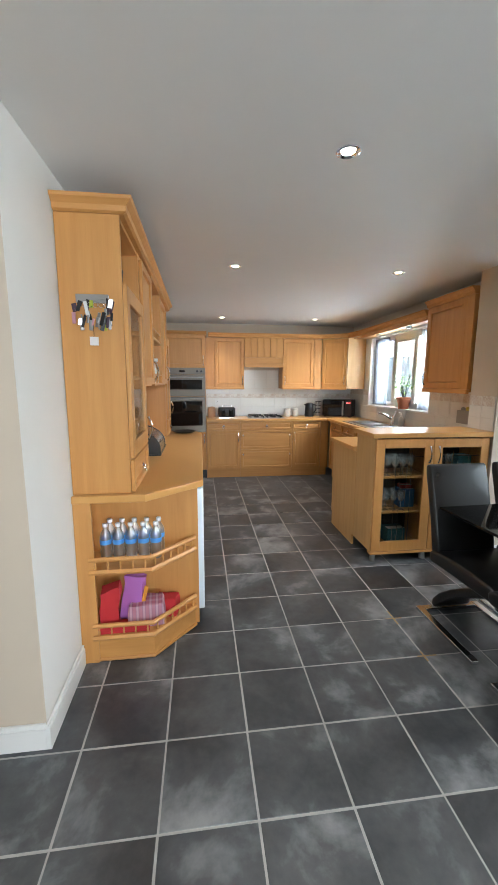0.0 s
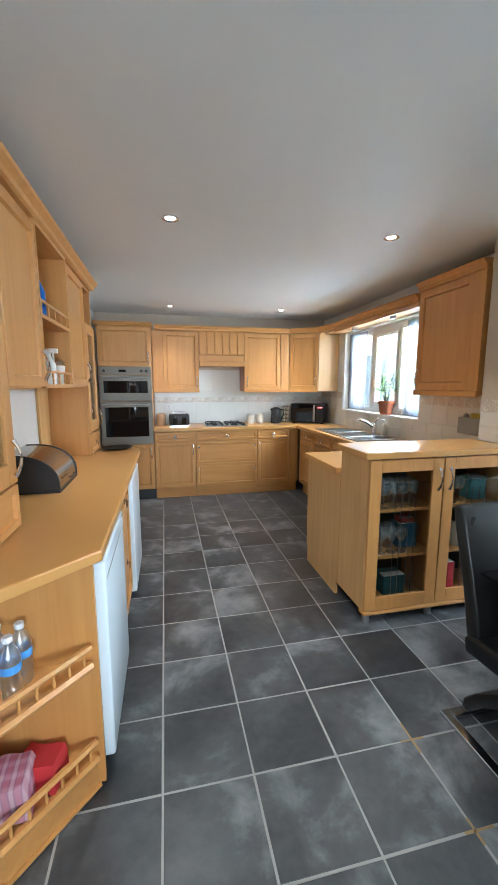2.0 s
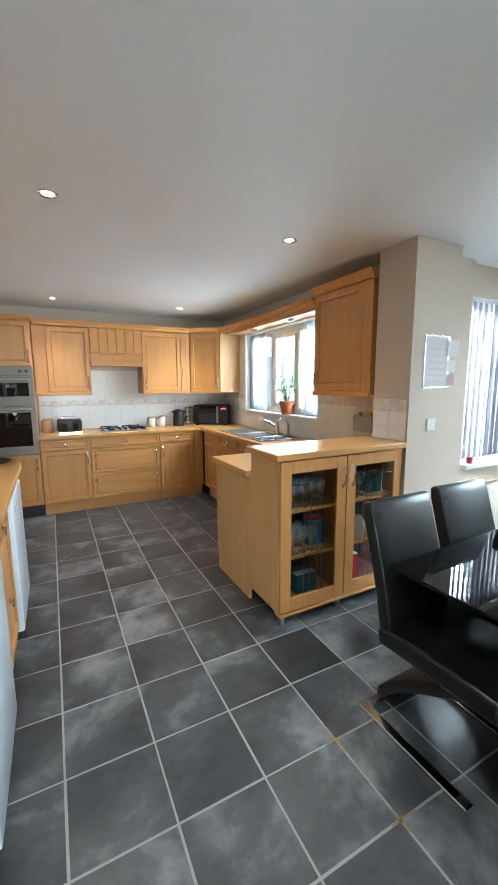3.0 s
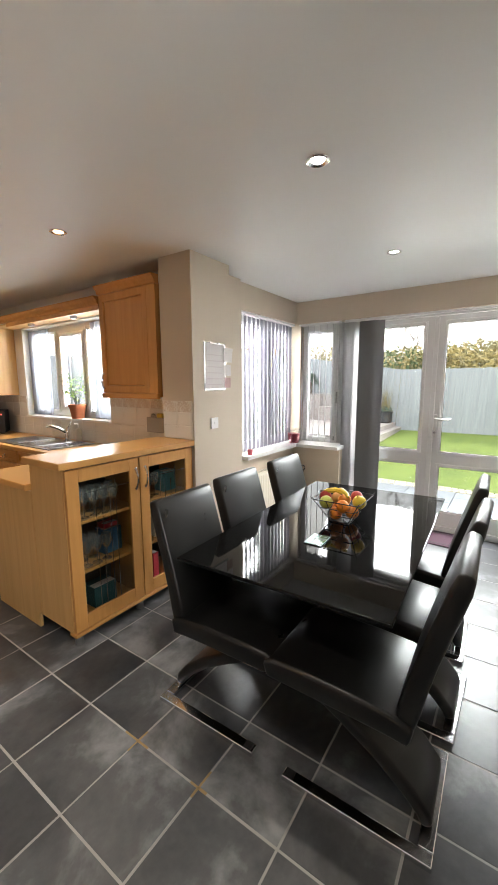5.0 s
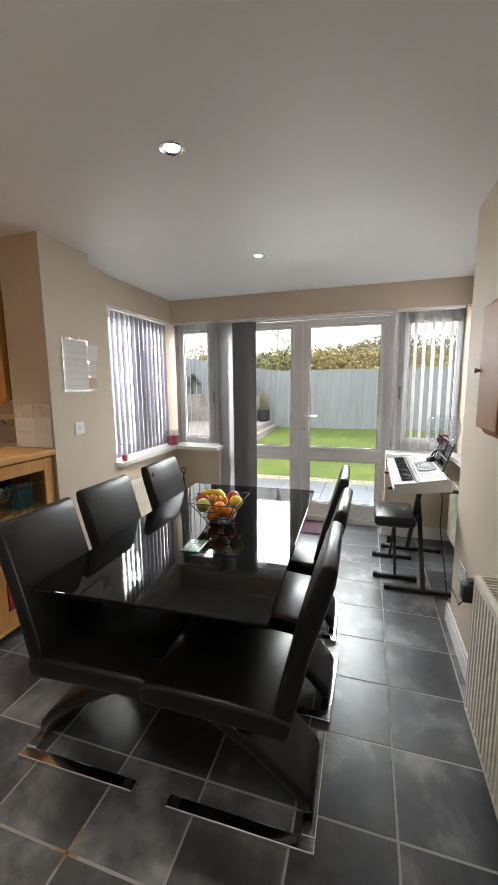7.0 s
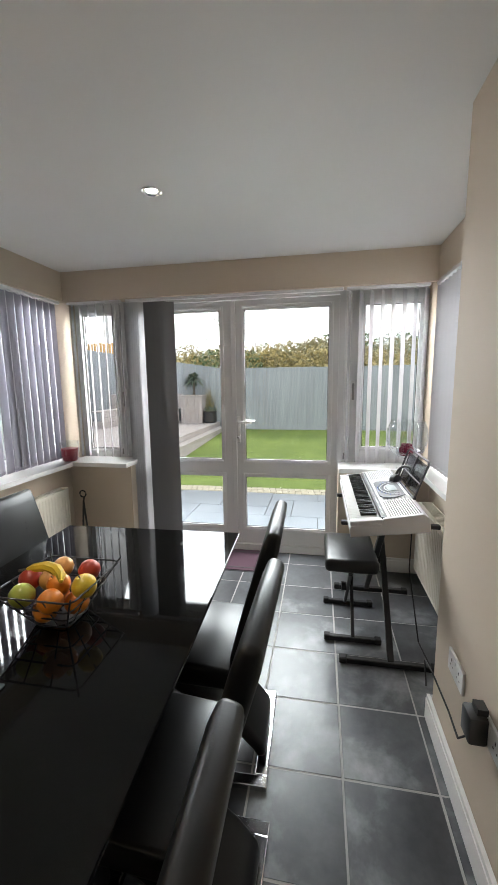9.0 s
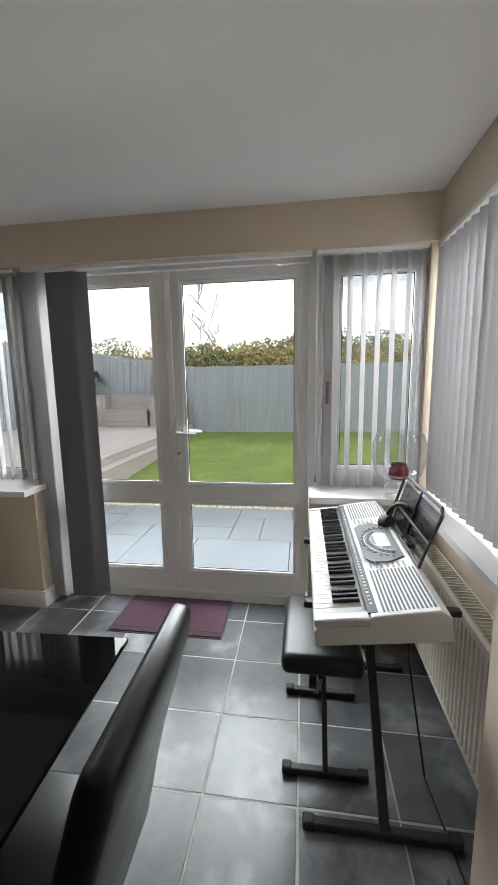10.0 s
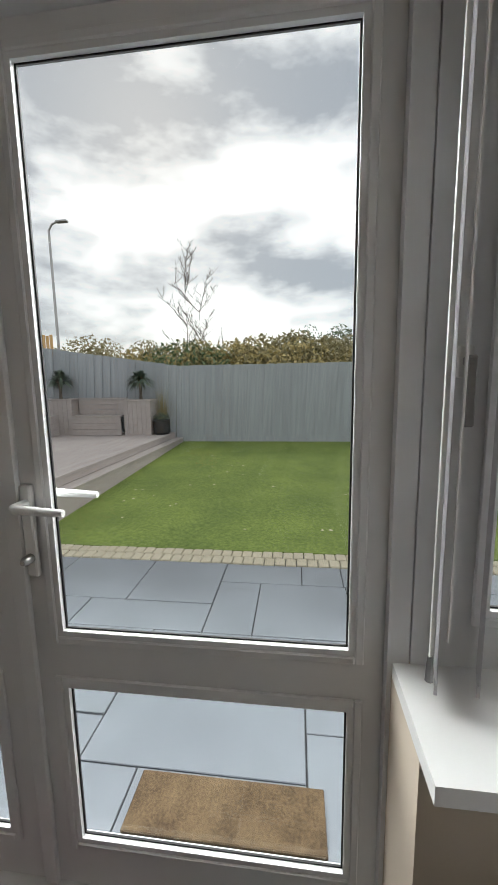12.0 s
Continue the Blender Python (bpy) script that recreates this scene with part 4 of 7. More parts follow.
def mid_wall(y, w, kind, label):
    u = lunit("dresser_wall_cabinet", label, y, DX)
    d = DX - LX - 0.003
    z0, z1 = 1.475, 2.265
    if kind == "door":
        part("body", boxes([(0, w, 0.0215, d, z0, z1)]), BEECH, u)
        add_door(u, 0.003, w - 0.003, z0 + 0.01, z1 - 0.03, "l", low=True)
    else:
        part("side_panel", boxes([(0, 0.02, 0.0, d, z0, z1)]), BEECH, u)
        part("side_panel", boxes([(w - 0.02, w, 0.0, d, z0, z1)]), BEECH, u)
        part("back_panel", boxes([(0.02, w - 0.02, d - 0.012, d, z0, z1)]), BEECH, u)
        for z in (z0, 1.82, z1 - 0.02):
            part("shelf", boxes([(0.02, w - 0.02, 0.0, d - 0.012, z, z + 0.02)]), BEECH_X, u)
        for z in (z0 + 0.02, 1.84):
            part("gallery_rail", boxes([(0.02, w - 0.02, 0.004, 0.014, z + 0.06, z + 0.072)]), BEECH_X, u)
            for i in range(5):
                part("spindle", lathe([(0.004, 0), (0.006, 0.02), (0.004, 0.03), (0.006, 0.045), (0.004, 0.06)], 8), BEECH, u, m=pose(0.05 + i * (w - 0.1) / 4, 0.009, z), smooth=True)
    return u


mid_wall(2.502, 0.463, "door", "beech dresser wall cabinet with a panelled door")
mid_wall(2.967, 0.593, "open", "open beech dresser shelves with gallery rails")
mid_wall(3.562, 0.50, "door", "beech dresser wall cabinet with a panelled door")
crown("trim_dresser", [(-0.661, 1.953), (DX, 1.953), (DX, 4.442), (-0.661, 4.442)], 2.267, "moulded beech cornice on the dresser")
tagged(part("dresser_backboard", boxes([(-0.662, -0.645, 3.82, 4.06, 0.938, 1.473)]), BEECH_PALE), "beech back board behind the dresser worktop", "panel", kind="structure")

# ---- downlights ----


def lamp_glow(name, strength):
    m = mat(name, (1, 0.97, 0.92), 0.4)
    b = m.node_tree.nodes["Principled BSDF"]
    b.inputs["Emission Color"].default_value, b.inputs["Emission Strength"].default_value = (1, 0.95, 0.86, 1), strength
    return m


GLOW = lamp_glow("lit_lamp_face", 20)
first = None
# the last two, over the entrance, are unseen and added to brighten it
for x, y in ((0.285, 3.285), (0.32, 5.81), (1.717, 5.78), (1.695, 3.275), (1.908, 1.66), (3.25, 1.683), (0.605, 1.658), (-0.9, -0.2), (0.5, -0.9)):
    if first is None:
        first = thing("downlight", "lit recessed ceiling downlight with chrome rim", "downlight", pose(x, y, CZ), "ceiling downlights")
        part("rim", lathe([(0.050, 0), (0.050, -0.005), (0.042, -0.008), (0.030, -0.002), (0.028, 0)], 28), CHROME, first, smooth=True)
        part("lamp_face", lathe([(0.0275, -0.002), (0, -0.003)], 24), GLOW, first)
    else:
        copy_thing(first, pose(x, y, CZ))
    spot = new("downlight_beam", bpy.data.lights.new("downlight_beam", "SPOT"))
    spot.data.energy, spot.data.spot_size, spot.data.spot_blend = 19, radians(84), 0.9
    spot.data.color, spot.data.shadow_soft_size = (1.0, 0.92, 0.82), 0.035
    spot.matrix_world = look((x, y, CZ - 0.012), (x, y + 0.001, 0))

# ---- garden ----
GRASS = mat("artificial_lawn", (0.07, 0.17, 0.02), 0.85)
gv = coords(GRASS)
set_in(GRASS, "Base Color", mixed(GRASS, 0.5, ramp(GRASS, noise_of(GRASS, gv, 1.3, 4), [(0.3, (0.075, 0.125, 0.015)), (0.7, (0.20, 0.27, 0.045))]), ramp(GRASS, noise_of(GRASS, gv, 24, 5, 0.8), [(0.36, (0.035, 0.07, 0.008)), (0.64, (0.26, 0.33, 0.08))])))
bump(GRASS, noise_of(GRASS, gv, 140, 3), 0.8, 0.01)
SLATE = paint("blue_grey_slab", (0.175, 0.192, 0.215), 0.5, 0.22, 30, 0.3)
SETT = paint("pale_sett", (0.42, 0.38, 0.29), 0.8, 0.2, 30, 0.4)
JOINT = paint("dark_joint", (0.05, 0.05, 0.052), 0.9, 0.2, 30, 0.3)
FENCE = wood("grey_painted_fence", (0.27, 0.29, 0.31), (0.36, 0.385, 0.41), (8, 8, 0.8), 0.8)
DECK = wood("grey_composite_deck", (0.33, 0.29, 0.28), (0.42, 0.38, 0.365), (1, 8, 8), 0.7)
EARTH = paint("ground_earth", (0.09, 0.08, 0.05), 0.95, 0.4, 8, 0.6)
PZ = -0.20


def lawn_z(x):
    return PZ + 0.0425 * max(0.0, min(x, 13.6) - 7.35)


bm = bmesh.new()
xs = [4.62, 7.2, 7.35, 13.6, 24, 60, 400]
ys = [-300, -30, -8, 0, 8, 30, 300]
grid = [[bm.verts.new((x, y, (lawn_z(x) if x < 100 else 1.0) - 0.03)) for y in ys] for x in xs]
for a, b in zip(grid, grid[1:]):
    for j in range(len(ys) - 1):
        bm.faces.new((a[j], a[j + 1], b[j + 1], b[j]))
setting("ground", bm, EARTH, "bare earth and rough ground beyond the garden", "ground")

# fence
def fence_run(name, a, b, top_a, top_b, base_a, base_b, label):
    """Overlapping upright feather boards on a gravel board."""
    a, b = Vector((*a, 0)), Vector((*b, 0))
    d = b - a
    n = int(d.length / 0.105)
    f = thing(name, label, "fence", pose(a.x, a.y, 0, 0, 0, math.degrees(math.atan2(d.y, d.x))))
    step = d.length / n
    meshes = [part("fence_board", bevelled(boxes([(0, step + 0.012, -0.008 - 0.004 * k, 0.010 - 0.004 * k, 0, 1.0)]), 0.002, 1), FENCE, f) for k in (0, 1)]
    datas = [o.data for o in meshes]
    for o in meshes:
        bpy.data.objects.remove(o)
    for i in range(n):
        k = (i + 0.5) / n
        z0, z1 = base_a + (base_b - base_a) * k, top_a + (top_b - top_a) * k
        o = new("fence_board", datas[i % 2])
        o.parent = f
        o.matrix_basis = pose(i * step, 0.02 * (i % 2), z0 + 0.15, random.uniform(-0.4, 0.4), 3, random.uniform(-1.2, 1.2)) @ Matrix.Diagonal((1, 1, z1 - z0 - 0.15 + random.uniform(-0.008, 0.008), 1))
    part("gravel_board", prism([(0, base_a - 0.3), (d.length, base_b - 0.3), (d.length, base_b + 0.148), (0, base_a + 0.148)], -0.015, 0.015, "y"), FENCE, f)
    return f


tagged(part("lawn", prism([(7.325, PZ), (7.35, PZ), (13.25, lawn_z(13.25)), (13.25, -0.6), (7.325, -0.6)], -7.0, 3.80, "y"), GRASS), "short bright green artificial lawn with leaf litter", "lawn", kind="structure")
fence_run("fence", (13.3, 4.00), (13.3, -7.0), 1.985, 1.98, 0.04, 0.04, "grey painted feather board fence behind the lawn")
fence_run("fence", (12.9, 8.6), (13.3, 4.02), 2.66, 1.99, 0.15, 0.10, "grey painted feather board fence behind the deck")
fence_run("fence", (7.0, 9.2), (12.9, 8.62), 2.70, 2.66, 0.15, 0.15, "grey painted feather board fence beside the deck")
fence_run("fence", (13.3, -7.02), (4.7, -7.0), 1.98, 1.8, 0.04, -0.2, "grey painted feather board side fence")
fence_run("fence", (3.2, 4.9), (3.2, 8.9), 1.9, 2.0, -0.2, 0.0, "grey painted fence facing the kitchen side window")
fence_run("fence", (4.9, 3.7), (4.9, 8.8), 2.0, 2.0, -0.2, 0.0, "pale fence outside the kitchen window")

# deck with two steps
deck = thing("deck", "grey composite deck with two long steps", "deck")
deck["kind"] = "structure"
DZ = 0.30
for i in range(33):
    y = 4.03 + i * 0.148
    part("deck_board", boxes([(6.0, 13.2, y, y + 0.143, DZ - 0.025, DZ)]), DECK, deck)
part("deck_edge_board", bevelled(boxes([(6.0, 13.2, 3.985, 4.026, DZ - 0.035, DZ + 0.002)]), 0.004, 1), DECK, deck)
part("deck_fascia", boxes([(6.0, 13.2, 4.0, 4.026, 0.162, DZ - 0.036)]), DECK, deck)
part("step", bevelled(boxes([(6.0, 13.18, 3.78, 3.998, 0.13, 0.16)]), 0.004, 1), DECK, deck)
part("step_riser", boxes([(6.0, 13.18, 3.802, 3.824, -0.4, 0.129)]), DECK, deck)
part("end_fascia", boxes([(5.97, 5.998, 3.80, 8.8, -0.4, DZ)]), DECK, deck)


def planter(x0, x1, y0, y1, z1):
    p = thing("planter", "grey timber raised planter on the deck", "planter", pose(x0, y0, DZ))
    n = int((y1 - y0) / 0.11)
    for i in range(n):
        part("board", boxes([(-0.02, 0, i * (y1 - y0) / n, (i + 0.95) * (y1 - y0) / n, 0.0, z1 - 0.04)]), DECK, p)
    part("core", boxes([(0.001, x1 - x0, 0, y1 - y0, 0, z1 - 0.045)]), DECK, p)
    part("cap", bevelled(boxes([(-0.04, x1 - x0, -0.03, y1 - y0 + 0.03, z1 - 0.04, z1)]), 0.005, 1), DECK, p)
    return p


planter(12.6, 13.1, 4.40, 5.08, 0.86)
planter(12.6, 12.95, 6.42, 7.40, 0.90)


def garden_bench(m, length, back, label):
    """Built-in slatted bench that faces -x, its back boards at x = 0.42."""
    g_ = thing("garden_bench", label, "bench", m)
    for k_ in range(3):
        part("seat_slat", boxes([(k_ * 0.135, 0.128 + k_ * 0.135, 0.0, length, 0.455, 0.48)]), DECK, g_)
        part("front_board", boxes([(0.02, 0.04, 0.0, length, 0.005 + k_ * 0.15, 0.148 + k_ * 0.15)]), DECK, g_)
        if back:
            part("back_board", boxes([(0.41, 0.43, 0.0, length, 0.485 + k_ * 0.13, 0.607 + k_ * 0.13)]), DECK, g_)
    if back:
        part("cap", boxes([(0.38, 0.50, 0.0, length, 0.877, 0.905)]), DECK, g_)
    return g_


garden_bench(pose(12.45, 5.112, DZ), 1.277, True, "grey slatted built-in bench with back on the deck")
garden_bench(pose(12.5, 6.72, DZ, 0, 0, 90), 1.6, False, "grey boarded side bench on the deck")

LEAF = mat("yucca_leaf", (0.085, 0.12, 0.085), 0.45)

LEAF_Y = mat("autumn_leaf", (0.42, 0.34, 0.14), 0.7)
LEAF_G = mat("hedge_leaf", (0.095, 0.14, 0.06), 0.7)
LEAF_O = mat("olive_leaf", (0.30, 0.265, 0.14), 0.7)
BARK = paint("bark", (0.12, 0.10, 0.08), 0.9, 0.3, 40, 0.5)
SOIL = paint("dark_pot", (0.02, 0.02, 0.022), 0.6, 0.2)


def spiky(x, y, z, r, n, seed):
    rnd = random.Random(seed)
    p = thing("yucca_plant", "spiky green yucca on a short bare stem", "plant", pose(x, y, z))
    part("stem", tube(bmesh.new(), [(0, 0, 0), (0.01, 0, 0.22), (0, 0.01, 0.44)], [0.05, 0.04, 0.045], 8), BARK, p)
    bm = bmesh.new()
    for i in range(n):
        az, el = rnd.uniform(0, 6.283), rnd.uniform(-0.3, 1.4)
        L = r * rnd.uniform(0.75, 1.05)
        d = Vector((math.cos(az) * math.cos(el), math.sin(az) * math.cos(el), math.sin(el)))
        s = Vector((-math.sin(az), math.cos(az), 0)) * 0.026
        o = Vector((0, 0, 0.44))
        tip = o + d * L - Vector((0, 0, 0.34 * L))
        mid = o + d * L * 0.5
        v = [bm.verts.new(q) for q in (o - s * 0.5, o + s * 0.5, mid + s, tip, mid - s)]
        bm.faces.new(v)
    part("leaves", bm, LEAF, p)
    return p


spiky(12.78, 4.70, DZ + 0.86, 0.46, 190, 3)
spiky(12.75, 6.79, DZ + 0.90, 0.46, 190, 4)
pot = thing("planter_pot", "black pot with small flowering plant on the deck edge", "plant pot", pose(12.78, 4.20, DZ))
part("pot", lathe([(0, 0), (0.16, 0), (0.205, 0.05), (0.20, 0.32), (0.215, 0.33), (0.215, 0.36), (0.19, 0.36), (0.18, 0.33), (0, 0.33)], 20), SOIL, pot, smooth=True)


def leaf_cloud(bm, rnd, c, rad, n, size):
    """Small leaves scattered through an uneven blob."""
    for _ in range(n):
        while True:
            p = Vector((rnd.uniform(-1, 1), rnd.uniform(-1, 1), rnd.uniform(-1, 1)))
            if 0.35 < p.length < 1:
                break
        q = Vector(c) + Vector((p.x * rad[0], p.y * rad[1], p.z * rad[2]))
        a = Vector((rnd.uniform(-1, 1), rnd.uniform(-1, 1), rnd.uniform(-1, 1))).normalized() * size * rnd.uniform(0.6, 1.3)
        b = a.cross(Vector((rnd.uniform(-1, 1), rnd.uniform(-1, 1), rnd.uniform(-1, 1)))).normalized() * size * 0.5
        bm.faces.new([bm.verts.new(v) for v in (q - a, q + b, q + a, q - b)])


rnd = random.Random(8)
bm = bmesh.new()
leaf_cloud(bm, rnd, (0, 0, 0.42), (0.21, 0.21, 0.11), 220, 0.026)
part("foliage", bm, LEAF, pot)
grasses = thing("ornamental_grass", "dry straw coloured ornamental grass by the fence", "plant", pose(13.08, 4.28, DZ))
bm = bmesh.new()
for i in range(140):
    az, h, lean = rnd.uniform(0, 6.283), rnd.uniform(0.6, 1.25), rnd.uniform(0.02, 0.28)
    o = Vector((rnd.uniform(-0.1, 0.1), rnd.uniform(-0.1, 0.1), 0))
    t = o + Vector((math.cos(az) * lean, math.sin(az) * lean, h))
    s = Vector((-math.sin(az), math.cos(az), 0)) * 0.008
    bm.faces.new([bm.verts.new(v) for v in (o - s, o + s, t)])
part("blades", bm, mat("dry_grass", (0.30, 0.25, 0.12), 0.8), grasses)


def thicket(name, label, seed, x0, x1, y0, y1, z, leaf, count, leaves, top):
    rnd = random.Random(seed)
    bm = bmesh.new()
    for i in range(count):
        x, y = rnd.uniform(x0, x1), y0 + (y1 - y0) * (i + rnd.random()) / count
        h = top * rnd.uniform(0.72, 1.08)
        r = rnd.uniform(1.0, 1.9)
        leaf_cloud(bm, rnd, (x, y, z + h * 0.55), (r, r, h * 0.5), leaves, 0.075)
        for j in range(10):
            az = rnd.uniform(0, 6.28)
            o = Vector((x, y, z + h * 0.3))
            tip = o + Vector((math.cos(az) * r * 0.8, math.sin(az) * r * 0.8, h * rnd.uniform(0.4, 0.8)))
            s = Vector((0.012, 0.012, 0))
            bm.faces.new([bm.verts.new(v) for v in (o - s, o + s, tip)])
    return tagged(part(name, bm, leaf), label, "shrubs", kind="stuff")


thicket("autumn_hedge", "tangled olive and brown autumn shrubs behind the fence", 1, 16.5, 19, -18, 28, 0.1, LEAF_O, 80, 2600, 3.1)
thicket("yellow_shrubs", "yellowing autumn shrubs behind the fence", 2, 15.6, 17, -14, 22, 0.1, LEAF_Y, 34, 1500, 2.6)
thicket("conifer_hedge", "dark green hedge in the distance", 3, 22, 25, -34, 6, 0.2, LEAF_G, 66, 2400, 3.65)
thicket("evergreen_shrub", "dark green shrub behind the fence", 5, 15.2, 15.3, 3.9, 4.3, 0.1, LEAF_G, 1, 2000, 2.6)


def bare_tree(x, y, z, h, seed):
    rnd = random.Random(seed)
    t = thing("bare_tree", "slender leafless birch tree behind the fence", "tree", pose(x, y, z))
    bm = bmesh.new()

    def grow(p, d, length, r, level):
        pts = [p]
        for _ in range(4):
            d = (d + Vector((rnd.uniform(-0.12, 0.12), rnd.uniform(-0.12, 0.12), 0.04))).normalized()
            pts.append(pts[-1] + d * length / 4)
        tube(bm, pts, [r, r * 0.85, r * 0.65, r * 0.45, r * 0.2], 5)
        if level < 3:
            for i in range(2 if level == 0 else 1, 5):
                for _ in range(3 if level == 0 else 2):
                    az = rnd.uniform(0, 6.283)
                    side = Vector((math.cos(az), math.sin(az), rnd.uniform(0.1, 0.7))).normalized()
                    grow(pts[i], (d * 0.6 + side).normalized(), length * rnd.uniform(0.24, 0.40), r * 0.62, level + 1)

    grow(Vector((0, 0, 0)), Vector((0, 0, 1)), h, 0.026, 0)
    part("trunk", bm, BARK, t)
    return t


bare_tree(17.5, 4.80, 0.2, 4.6, 11)
bare_tree(17.8, 4.45, 0.2, 3.9, 12)
lampp = thing("street_lamp", "tall grey street lamp beyond the garden", "street lamp", pose(24.0, 14.0, 0.3))
part("post", tube(bmesh.new(), [(0, 0, 0), (0, 0, 9.5), (0.0, -0.2, 9.8), (0, -0.5, 9.9)], [0.09, 0.06, 0.05, 0.05], 10), STEEL, lampp)
part("lantern", bevelled(boxes([(-0.12, 0.12, -1.1, -0.45, 9.84, 9.96)]), 0.03, 1), STEEL, lampp)
tp = thing("timber_fence_panel", "orange timber fence panel beyond the deck", "fence", pose(14.5, 9.6, 0.0))
for i in range(14):
    part("slat", boxes([(0, 0.02, -i * 0.12, -i * 0.12 + 0.09, 0, 3.0 + 0.03 * (i % 2))]), BEECH_PALE, tp)

# patio
tagged(part("patio_bed", boxes([(4.62, 7.04, -7.0, 8.8, -0.6, PZ - 0.012)]), JOINT), "dark joints under the patio slabs", "patio", kind="structure")
patio = thing("patio", "blue grey stone slab patio", "patio")
patio["kind"] = "structure"
laid = [(6.70, 7.03, -0.3, 0.51), (6.70, 7.03, 0.51, 0.85), (6.70, 7.03, 0.85, 1.53), (6.02, 6.70, -0.3, 0.50), (6.02, 6.70, 0.50, 1.19), (6.02, 6.70, 1.19, 1.53),
        (6.36, 7.03, 1.53, 2.22), (6.36, 7.03, 2.22, 3.0), (6.02, 6.36, 1.53, 2.5), (6.02, 6.36, 2.5, 3.0), (5.33, 6.02, -0.3, 0.2), (5.33, 6.02, 0.2, 0.85),
        (5.09, 6.02, 0.85, 1.86), (5.33, 6.02, 1.86, 2.5), (5.33, 6.02, 2.5, 3.0), (4.66, 5.33, -0.3, 0.3), (4.66, 5.33, 0.3, 0.85), (4.66, 5.09, 0.85, 1.58), (4.66, 5.09, 1.58, 1.86),
        (4.66, 5.33, 1.86, 2.5), (4.66, 5.33, 2.5, 3.0)]
rnd = random.Random(31)
for x0, x1 in ((4.66, 5.33), (5.33, 6.02), (6.02, 6.70), (6.70, 7.03)):
    for lo, hi in ((-7.0, -0.3), (3.0, 8.8)):
        y = lo
        while y < hi - 0.01:
            y1 = y + rnd.choice((0.34, 0.68, 0.68, 1.0))
            y1 = hi if hi - y1 < 0.3 else y1
            laid.append((x0, x1, y, y1))
            y = y1
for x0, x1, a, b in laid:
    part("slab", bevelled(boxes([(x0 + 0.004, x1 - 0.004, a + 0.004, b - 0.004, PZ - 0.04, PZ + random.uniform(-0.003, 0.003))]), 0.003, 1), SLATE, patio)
setts = thing("sett_edging", "two rows of pale stone setts edging the lawn", "edging")
setts["kind"] = "structure"
sett = None
for r in range(2):
    for i in range(60):
        y = -2.0 + i * 0.1 + 0.03 * r
        if y > 3.7:
            continue
        if sett is None:
            sett = part("sett", box(7.045, 7.175, 0, 0.094, PZ - 0.05, PZ + 0.004, 0.008), SETT, setts).data
            bpy.data.objects.remove(setts.children[0])
        o = new("sett", sett)
        o.parent = setts
        o.matrix_basis = pose(0.138 * r, y, random.uniform(-0.004, 0.004))
tagged(part("sett_bed", boxes([(7.041, 7.324, -7.0, 3.80, -0.6, PZ - 0.02)]), JOINT), "mortar bed under the setts", "edging", kind="structure")
COIR = mat("coir_doormat", (0.12, 0.075, 0.035), 0.95)
kv = coords(COIR)
set_in(COIR, "Base Color", mixed(COIR, 0.5, ramp(COIR, noise_of(COIR, kv, 7, 6, 0.7), [(0.38, (0.05, 0.028, 0.012)), (0.62, (0.17, 0.115, 0.06))]), ramp(COIR, noise_of(COIR, kv, 90, 4, 0.7), [(0.35, (0.045, 0.025, 0.012)), (0.65, (0.18, 0.12, 0.06))])))
bump(COIR, noise_of(COIR, kv, 260, 3), 0.8, 0.004)
tagged(part("outdoor_doormat", bevelled(boxes([(4.835, 5.065, 0.785, 1.54, PZ + 0.004, PZ + 0.022)]), 0.004, 1), COIR), "worn brown coir doormat on the patio", "doormat")
# leaf litter
bm = bmesh.new()
rnd = random.Random(5)
for _ in range(70):
    x, y = rnd.uniform(7.8, 12.5), rnd.uniform(-3, 3.6)
    a = rnd.uniform(0, 6.28)
    s = rnd.uniform(0.012, 0.03)
    z = lawn_z(x) + 0.012
    bm.faces.new([bm.verts.new((x + s * math.cos(a + k), y + s * math.sin(a + k), z + 0.004 * (j % 2))) for j, k in enumerate((0, 1.6, 3.1, 4.7))])
tagged(part("fallen_leaves", bm, mat("pale_dead_leaf", (0.5, 0.45, 0.32), 0.8)), "pale fallen leaves scattered on the lawn", "leaves", kind="stuff")

